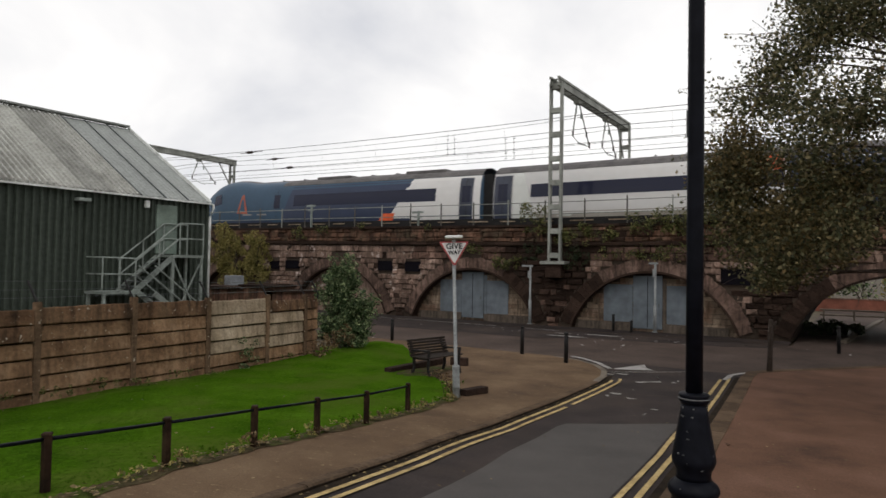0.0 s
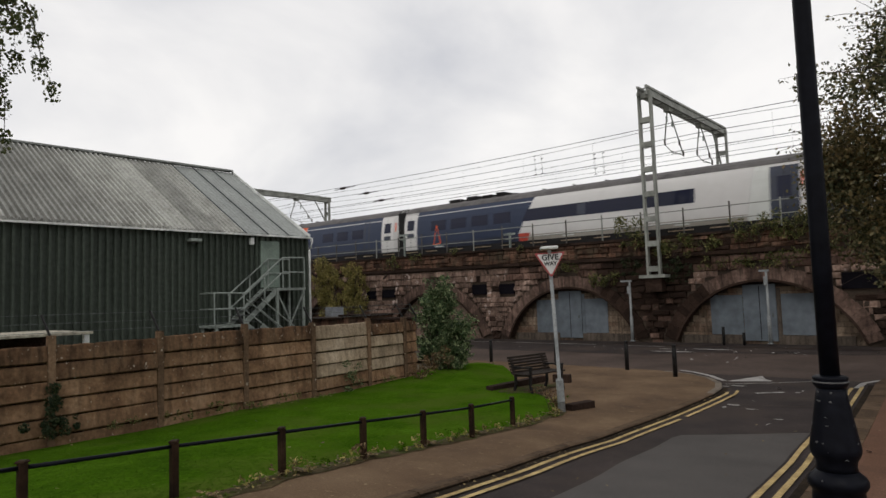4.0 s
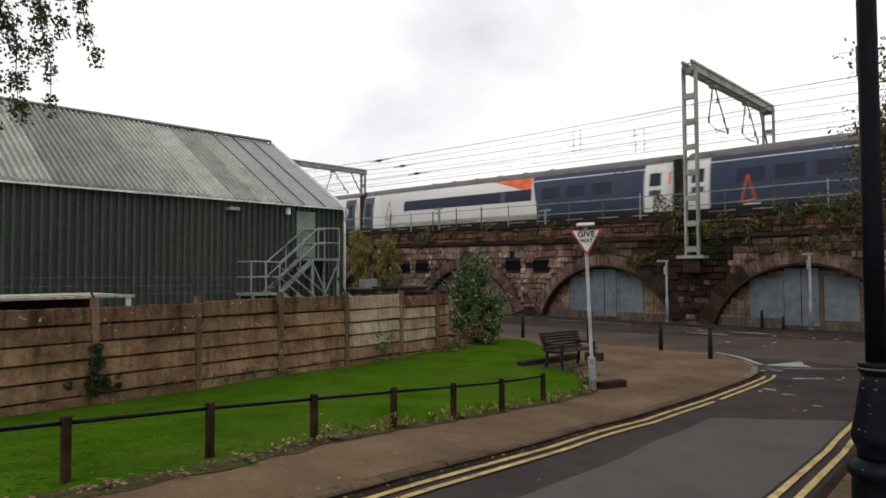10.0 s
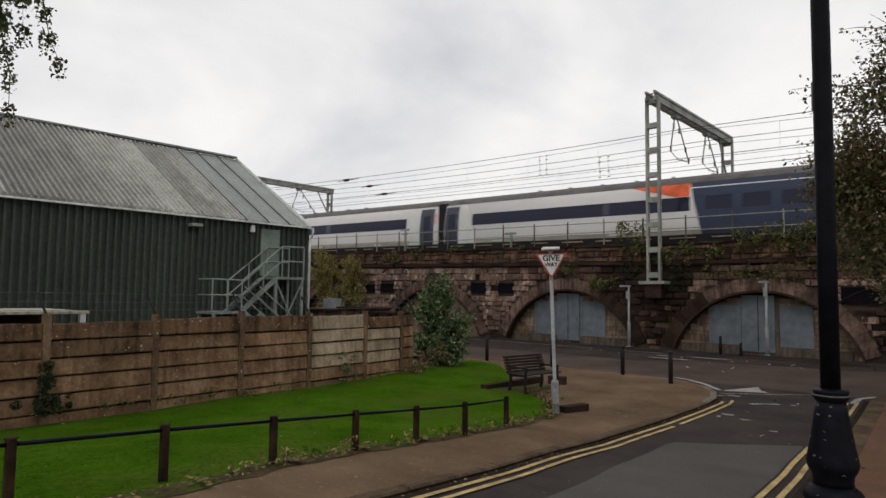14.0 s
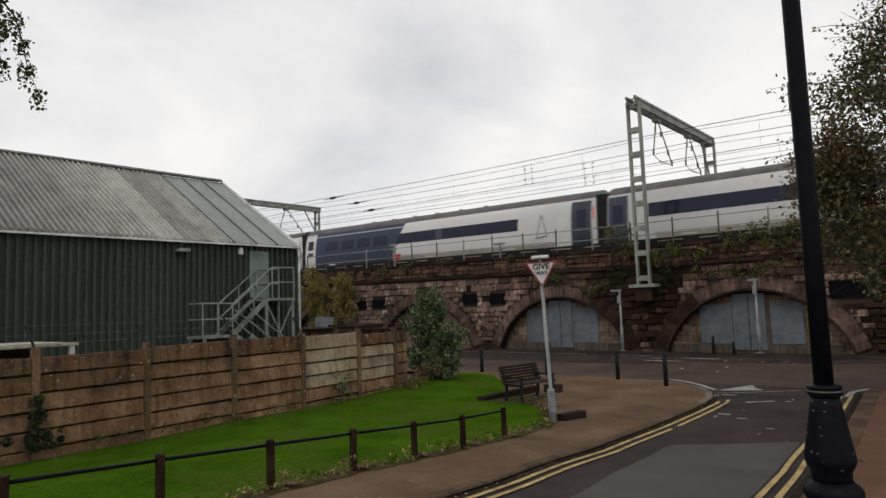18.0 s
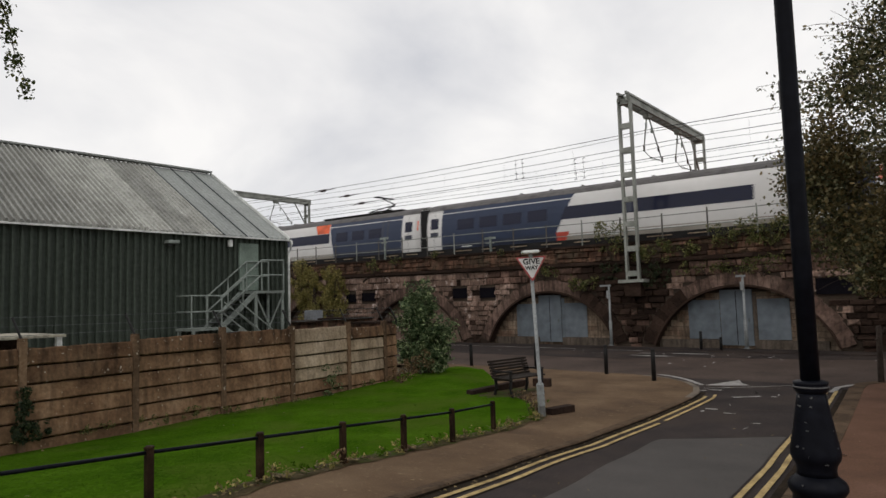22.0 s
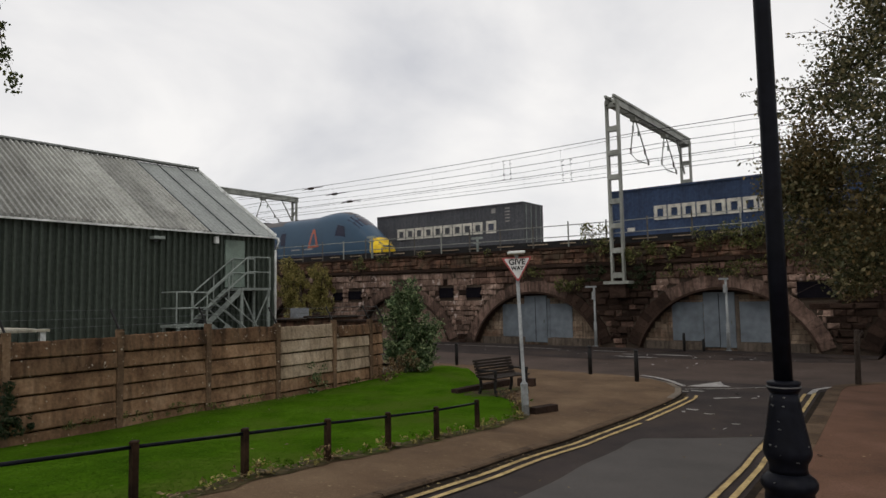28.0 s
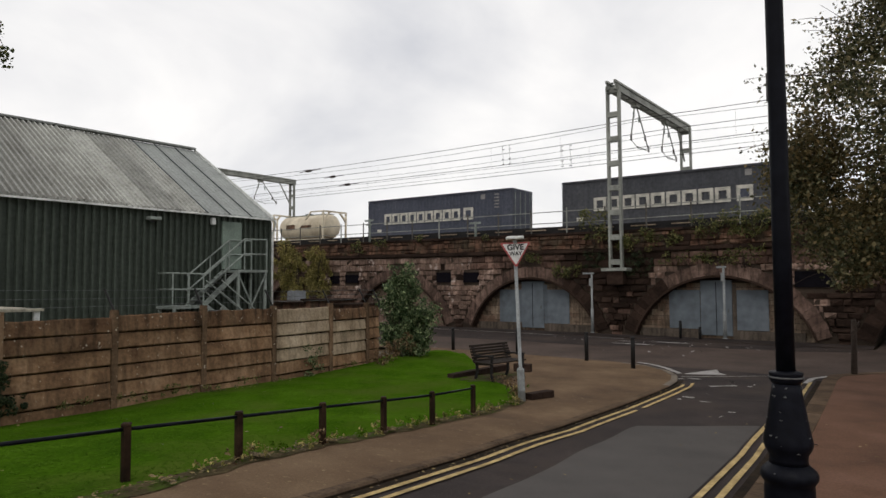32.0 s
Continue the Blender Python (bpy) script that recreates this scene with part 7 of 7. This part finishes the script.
GAP0, PITCH_T = -16.39, 23.9
RUN = [(0, 0), (1, 9.4), (2, 18.75), (3, 27.9), (3.5, 32.4), (6, 55.2), (8, 73.6), (9.4, 86.8), (12, 110.9), (13, 120.1), (17, 156.5), (19, 174.4), (20, 183.1), (21, 191.8), (23, 209.5), (24.6, 223.5), (26, 235.6), (26.5, 239.85), (28.5, 256.8), (32, 286.2)]

# ---- freight train ----


def bars_word(c, x0, x1, z0, z1, y, mat, n=9):
    """A painted word, as plain bars of its size, and a square mark after it."""
    w = (x1 - x0) / n
    b = 0.17
    for i in range(n):
        a, e = x0 + i * w, x0 + i * w + w * 0.9
        part("lettering_bar", B((a, e, y - 0.012, y, z0, z0 + b), (a, e, y - 0.012, y, z1 - b, z1), (a, a + b, y - 0.012, y, z0 + b, z1 - b), (e - b, e, y - 0.012, y, z0 + b, z1 - b)), mat, c)
    part("mark", B((x1 + 0.2, x1 + 0.95, y - 0.012, y, z0 + 0.0, z1 + 0.02)), mat, c)
    part("mark_centre", B((x1 + 0.37, x1 + 0.78, y - 0.018, y - 0.012, z0 + 0.18, z1 - 0.16)), M_CONT, c)


def wagon(c, x0, x1):
    part("wagon_deck", B((x0, x1, -1.2, 1.2, 0.68, 0.92)), M_WAGON, c)
    part("side_sill", B((x0, x1, -1.28, -1.2, 0.6, 0.95), (x0, x1, 1.2, 1.28, 0.6, 0.95)), M_WAGON, c)
    for bx in (x0 + 1.6, x1 - 1.6):
        bo = part("bogie", B((bx - 1.2, bx + 1.2, -1.05, 1.05, 0.3, 0.66)), M_TU, c)
        for w in (-0.9, 0.9):
            bm = bmesh.new()
            tube(bm, [(bx + w, -0.8, 0.42), (bx + w, 0.8, 0.42)], 0.42, 14)
            part("wheelset", bm, M_TU, bo)
    part("buffer_beam", B((x0 - 0.12, x0, -1.1, 1.1, 0.75, 1.05), (x1, x1 + 0.12, -1.1, 1.1, 0.75, 1.05)), M_WAGON, c)


def container(length, mat, word, label):
    c = thing("container_wagon", Matrix(), label, "container wagon", "wagons of the freight train")
    wagon(c, -0.7, length + 0.7)
    z0, z1, hw = 0.98, 3.57, 1.22
    box_ = part("container", B((0.03, length - 0.03, -hw + 0.04, hw - 0.04, z0 + 0.1, z1 - 0.02)), mat, c)
    for s in (-1, 1):
        ribbed("corrugated_side", length - 0.2, (0.1, s * (hw - 0.045), z0 + 0.14), (1, 0, 0), (0, 0, z1 - z0 - 0.26), (0, s, 0), mat, box_, 0.275, 0.03, "", 0.0)
        part("side_rail", B((0, length, s * hw - 0.04, s * hw + 0.01, z0, z0 + 0.14)), mat, box_)
        part("side_rail", B((0, length, s * hw - 0.04, s * hw + 0.01, z1 - 0.1, z1)), mat, box_)
    for x in (0, length - 0.14):
        part("corner_post", B((x, x + 0.14, -hw - 0.012, -hw + 0.13, z0, z1), (x, x + 0.14, hw - 0.13, hw + 0.012, z0, z1)), mat, box_)
    for i in range(4):
        y = -0.9 + 0.6 * i
        part("lock_rod", T([(length + 0.03, y, z0 + 0.12), (length + 0.03, y, z1 - 0.12)], r=0.02, n=6), M_GALV, box_)
    part("end_rail", B((length - 0.03, length + 0.012, -hw, hw, z1 - 0.12, z1), (length - 0.03, length + 0.012, -hw, hw, z0, z0 + 0.14), (length - 0.02, length + 0.012, -0.02, 0.02, z0, z1)), mat, box_)
    if word:
        bars_word(box_, word[0], word[1], z0 + 0.8, z0 + 1.56, -hw - 0.016, M_LOGO)
        part("marking", B((length - 2.3, length - 2.0, -hw - 0.012, -hw, z1 - 0.55, z1 - 0.25)), M_EMB, box_)
        for k in range(5):
            part("marking", B((length - 1.3, length - 0.95, -hw - 0.012, -hw, z1 - 0.35 - 0.2 * k, z1 - 0.27 - 0.2 * k)), M_EMB, box_)
        part("marking", B((0.9, 1.3, -hw - 0.012, -hw, z0 + 0.3, z0 + 0.5)), M_LOGO, box_)
    return c


def tank_wagon():
    c = thing("tank_wagon", Matrix(), "cream tank container in an open frame on a wagon", "tank wagon", "wagons of the freight train")
    wagon(c, -0.7, 6.8)
    bm = bmesh.new()
    xs = [(0.15, 0.3), (0.22, 0.7), (0.4, 0.9), (0.7, 1.0), (5.4, 1.0), (5.7, 0.9), (5.88, 0.7), (5.95, 0.3)]
    tube(bm, [(x, 0, 2.08) for x, r in xs], [r for x, r in xs], 24)
    part("tank", bm, M_TANK, c, "cream rounded tank", True)
    for x in (0, 6.0):
        part("end_frame", BEAM(((x, -1.2, 0.98), (x, -1.2, 3.25)), ((x, 1.2, 0.98), (x, 1.2, 3.25)), ((x, -1.2, 3.2), (x, 1.2, 3.2)), ((x, -1.2, 1.03), (x, 1.2, 1.03)), ((x, -1.2, 2.5), (x, -0.5, 3.2)), ((x, 1.2, 2.5), (x, 0.5, 3.2)), w=0.12, h=0.12), M_TANK, c)
    part("side_frame", BEAM(((0, -1.2, 1.03), (6, -1.2, 1.03)), ((0, 1.2, 1.03), (6, 1.2, 1.03)), ((4.6, -1.2, 3.2), (6, -1.2, 3.2)), ((4.6, -1.2, 3.2), (3.9, -1.15, 2.6)), w=0.1, h=0.1), M_TANK, c)
    part("walkway", B((0.4, 5.6, -0.35, 0.35, 3.05, 3.09)), M_GALV, c)
    part("label_plate", B((1.4, 2.4, -1.03, -1.0, 1.9, 2.3), (3.2, 4.4, -1.03, -1.0, 2.0, 2.2)), M_UPPER, c)
    part("manhole", lathe([(0.3, 3.05), (0.3, 3.2), (0.1, 3.23)], 14, (3, 0, 0)), M_GALV, c)
    return c


LEN = 12.15
FREIGHT = [(container(LEN, M_CONTG, (1.95, 9.25), "slate-grey container with a pale painted word, on a wagon"), 0.0),
           (container(LEN, M_CONT2, (2.4, 9.0), "dark blue container with a pale painted word, on a wagon"), 17.8),
           (container(LEN, M_CONT, (1.6, 8.3), "slate-blue container with a pale painted word, on a wagon"), -15.55),
           (container(LEN, M_CONTR, None, "red container on a wagon"), 33.5),
           (tank_wagon(), -26.4), (tank_wagon(), -35.0), (container(LEN, M_CONT2, None, "dark blue container on a wagon"), -49.5)]

# ---- silver hatchback ----


def hatchback():
    c = thing("car", Matrix(), "small silver five-door hatchback with dark windows", "car")
    # x, sill half width, belt height, roof height, roof half width; the front is at +x
    st = [(1.88, 0.50, 0.60, 0.64, 0.40), (1.80, 0.70, 0.72, 0.77, 0.56), (1.6, 0.78, 0.80, 0.87, 0.63), (1.3, 0.80, 0.88, 0.96, 0.66), (1.0, 0.81, 0.93, 1.02, 0.66), (0.55, 0.82, 0.95, 1.26, 0.61), (0.2, 0.82, 0.955, 1.39, 0.59), (-0.3, 0.82, 0.97, 1.45, 0.59), (-0.8, 0.82, 0.99, 1.445, 0.58), (-1.25, 0.815, 1.02, 1.40, 0.56), (-1.5, 0.80, 1.03, 1.31, 0.54), (-1.72, 0.77, 0.98, 1.06, 0.55), (-1.86, 0.72, 0.80, 0.84, 0.55), (-1.9, 0.66, 0.55, 0.60, 0.5)]
    bm = bmesh.new()
    rows = []
    for x, w, bl, rf, rw in st:
        lo = 0.26 if abs(x) < 1.75 else 0.34
        sec = [(w * 0.9, lo - 0.06), (w, lo + 0.05), (w * 1.03, min(0.55, bl - 0.05)), (w * 0.985, bl), (rw + (w - rw) * 0.12, bl + (rf - bl) * 0.86), (rw * 0.8, rf - 0.012), (0, rf)]
        ring = sec + [(-u, v) for u, v in sec[::-1][1:]]
        rows.append([bm.verts.new((x, u, v)) for u, v in ring])
    n = len(rows[0])
    for a, b in zip(rows, rows[1:]):
        for i in range(n - 1):
            bm.faces.new((a[i], a[i + 1], b[i + 1], b[i]))
        bm.faces.new((a[n - 1], a[0], b[0], b[n - 1]))
    bm.faces.new(rows[0])
    bm.faces.new(rows[-1][::-1])
    bmesh.ops.recalc_face_normals(bm, faces=bm.faces[:])
    part("body", bm, M_CARP, c, "", True)

    def side(x):
        w = interp(sorted((s[0], s[1]) for s in st), x)
        bl = interp(sorted((s[0], s[2]) for s in st), x)
        rf = interp(sorted((s[0], s[3]) for s in st), x)
        rw = interp(sorted((s[0], s[4]) for s in st), x)
        return w, bl, rf, rw

    def pane(name, pts, label):
        """Panes on both flanks from x and the height as a share of the glasshouse."""
        for s in (-1, 1):
            bm2 = bmesh.new()
            vs = []
            for x, t in pts:
                w, bl, rf, rw = side(x)
                u = w * 0.985 + (rw + (w - rw) * 0.12 - w * 0.985) * t
                vs.append(bm2.verts.new((x, s * (u + 0.012), bl + (rf - bl) * 0.86 * t)))
            bm2.faces.new(vs if s > 0 else vs[::-1])
            part(name, bm2, M_CARG, c, label)

    pane("front_window", [(0.78, 0.12), (0.5, 0.72), (0.2, 0.93), (-0.2, 0.94), (-0.2, 0.08)], "dark front side glass")
    pane("rear_window", [(-0.30, 0.08), (-0.30, 0.94), (-0.85, 0.92), (-1.15, 0.75), (-1.22, 0.15)], "dark rear side glass")
    bm2 = bmesh.new()
    vs = [bm2.verts.new(p) for p in ((0.97, -0.6, 1.05), (0.97, 0.6, 1.05), (0.24, 0.5, 1.395), (0.24, -0.5, 1.395))]
    bm2.faces.new(vs)
    part("windscreen", bm2, M_CARG, c, "dark sloping windscreen")
    bm2 = bmesh.new()
    vs = [bm2.verts.new(p) for p in ((-1.4, -0.5, 1.375), (-1.4, 0.5, 1.375), (-1.745, 0.58, 1.07), (-1.745, -0.58, 1.07))]
    bm2.faces.new(vs)
    part("rear_screen", bm2, M_CARG, c, "dark rear window")
    part("spoiler", B((-1.5, -1.25, -0.5, 0.5, 1.39, 1.42), bevel=0.01), M_CARP, c)
    for s in (-1, 1):
        part("tail_lamp", BEAM(((-1.5, s * 0.765, 1.0), (-1.82, s * 0.70, 0.84)), w=0.1, h=0.12), M_LAMPR, c, "red tail lamp")
        part("headlamp", BEAM(((1.48, s * 0.70, 0.80), (1.76, s * 0.6, 0.72)), w=0.14, h=0.13), M_LAMPW, c, "clear headlamp")
        part("mirror", B((0.55, 0.68, s * 0.86 - 0.08, s * 0.86 + 0.08, 0.93, 1.04), bevel=0.02), M_CARP, c)
        part("door_handle", B((-0.12, 0.06, s * 0.845 - 0.012, s * 0.845 + 0.012, 0.78, 0.81)), M_BOLL, c)
        part("door_handle", B((-1.02, -0.84, s * 0.845 - 0.012, s * 0.845 + 0.012, 0.80, 0.83)), M_BOLL, c)
        part("door_gap", B((-0.27, -0.255, s * 0.835 - 0.008, s * 0.835 + 0.008, 0.3, 0.95)), M_TYRE, c)
        part("sill_trim", B((-0.9, 0.8, s * 0.82 - 0.02, s * 0.82 + 0.012, 0.24, 0.3)), M_TYRE, c)
        for x in (1.17, -1.18):
            bm2 = bmesh.new()
            tube(bm2, [(x, s * 0.60, 0.29), (x, s * 0.826, 0.29)], 0.335, 20)
            part("wheel_arch", bm2, M_TYRE, c)
            bm2 = bmesh.new()
            tube(bm2, [(0, -0.09, 0), (0, -0.07, 0), (0, 0.07, 0), (0, 0.09, 0)], [0.25, 0.285, 0.285, 0.25], 24)
            wh = part("wheel", bm2, M_TYRE, c, "black tyre with silver trim")
            wh.matrix_basis = pose(x, s * 0.765, 0.285)
            bm2 = bmesh.new()
            tube(bm2, [(0, s * 0.085, 0), (0, s * 0.092, 0)], [0.195, 0.19], 18)
            part("wheel_cover", bm2, M_TYRE, wh)
            bm2 = bmesh.new()
            tube(bm2, [(0, s * 0.09, 0), (0, s * 0.1, 0)], [0.05, 0.045], 12)
            for k in range(5):
                a = k * math.tau / 5
                beam(bm2, (0.04 * math.cos(a), s * 0.1, 0.04 * math.sin(a)), (0.19 * math.cos(a), s * 0.096, 0.19 * math.sin(a)), 0.03, 0.075)
            part("rim", bm2, M_RIM, wh)
    part("rear_plate", B((-1.9, -1.875, -0.26, 0.26, 0.5, 0.61)), M_PLATE, c, "yellow number plate")
    part("plate_bars", B((-1.906, -1.9, -0.2, 0.2, 0.53, 0.58)), M_SIGNK, c)
    part("rear_bumper", B((-1.93, -1.8, -0.62, 0.62, 0.36, 0.48), bevel=0.03), M_CARP, c)
    part("front_bumper", B((1.78, 1.9, -0.55, 0.55, 0.34, 0.46), bevel=0.03), M_CARP, c)
    part("grille", B((1.84, 1.875, -0.3, 0.3, 0.46, 0.54)), M_TYRE, c)
    part("underbody", B((-1.6, 1.6, -0.7, 0.7, 0.17, 0.3)), M_TYRE, c)
    return c


CAR = hatchback()
for ob in CAR.children_recursive:
    ob.data.transform(Matrix.Scale(0.925, 4))
    ob.matrix_basis.translation *= 0.925
CAR_ROWS = [(t, pose(x, y, -0.1, 0, 0, rz)) for t, x, y, rz in ((0, 27.0, 23.6, 180), (3, 10.5, 23.0, 182), (5.5, -3.22, 22.1, 184), (6, -5.83, 21.9, 184), (7, -11.25, 21.4, 183), (7.5, -14.1, 21.4, 181), (8, -17.1, 21.5, 178), (9, -22.8, 21.7, 177), (14, -52, 22.6, 178), (32, -52.3, 22.6, 178))]


def travelled(t):
    """How far the passenger train has gone, with its pace eased between the rows of RUN."""
    ts, ss = [q[0] for q in RUN], [q[1] for q in RUN]
    v = [(ss[min(i + 1, len(ss) - 1)] - ss[max(i - 1, 0)]) / (ts[min(i + 1, len(ts) - 1)] - ts[max(i - 1, 0)]) for i in range(len(ts))]
    i = min(max(int(np.searchsorted(ts, t, "right")) - 1, 0), len(ts) - 2)
    h = ts[i + 1] - ts[i]
    u = (t - ts[i]) / h
    return (2 * u**3 - 3 * u**2 + 1) * ss[i] + (u**3 - 2 * u**2 + u) * h * v[i] + (3 * u**2 - 2 * u**3) * ss[i + 1] + (u**3 - u**2) * h * v[i + 1]


def motions():
    """All that moves: the passenger train to the left, the freight train to the right, and the passing car."""
    for k, car in enumerate(TRAIN):
        at = GAP0 if k == 0 else GAP0 + PITCH_T * (k - 1)
        rows = []
        for t in sorted({t for t, s in RUN} | set(np.arange(0.5, 32, 0.5).tolist())):
            x = at - travelled(t)
            a, b = (x - 22, x - 2) if k == 0 else (x + 2, x + 22)
            tilt = math.degrees(math.atan2(rise(a) - rise(b), 20))
            rows.append((t, pose(x, NEAR_T, RAILZ + (rise(a) * 1.1 - rise(b) * 0.1 if k else rise(b) * 1.1 - rise(a) * 0.1), 0, -tilt if k == 0 else tilt, 180 if k == 0 else 0)))
        walk(car, rows)
    for ob, x in FREIGHT:
        rows = []
        for t in np.linspace(0, 32, 33).tolist():
            at = x - 17.3 - 3.72 * (32 - t)
            tilt = math.degrees(math.atan2(rise(at + 1) - rise(at + 11), 10))
            rows.append((t, pose(at, FAR_T, RAILZ + rise(at + 1) + 0.1 * (rise(at + 1) - rise(at + 11)), 0, tilt, 0)))
        walk(ob, rows)
    walk(CAR, CAR_ROWS)
    for wheel in [o for o in CAR.children if o.name.startswith("wheel") and "arch" not in o.name]:
        at = wheel.matrix_basis.translation.copy()
        turns = [(5.2 + k / 15, pose(*at, 0, 72.0 * k, 0)) for k in range(58)]
        walk(wheel, [(0, pose(*at))] + turns + [(32, turns[-1][1])])


motions()
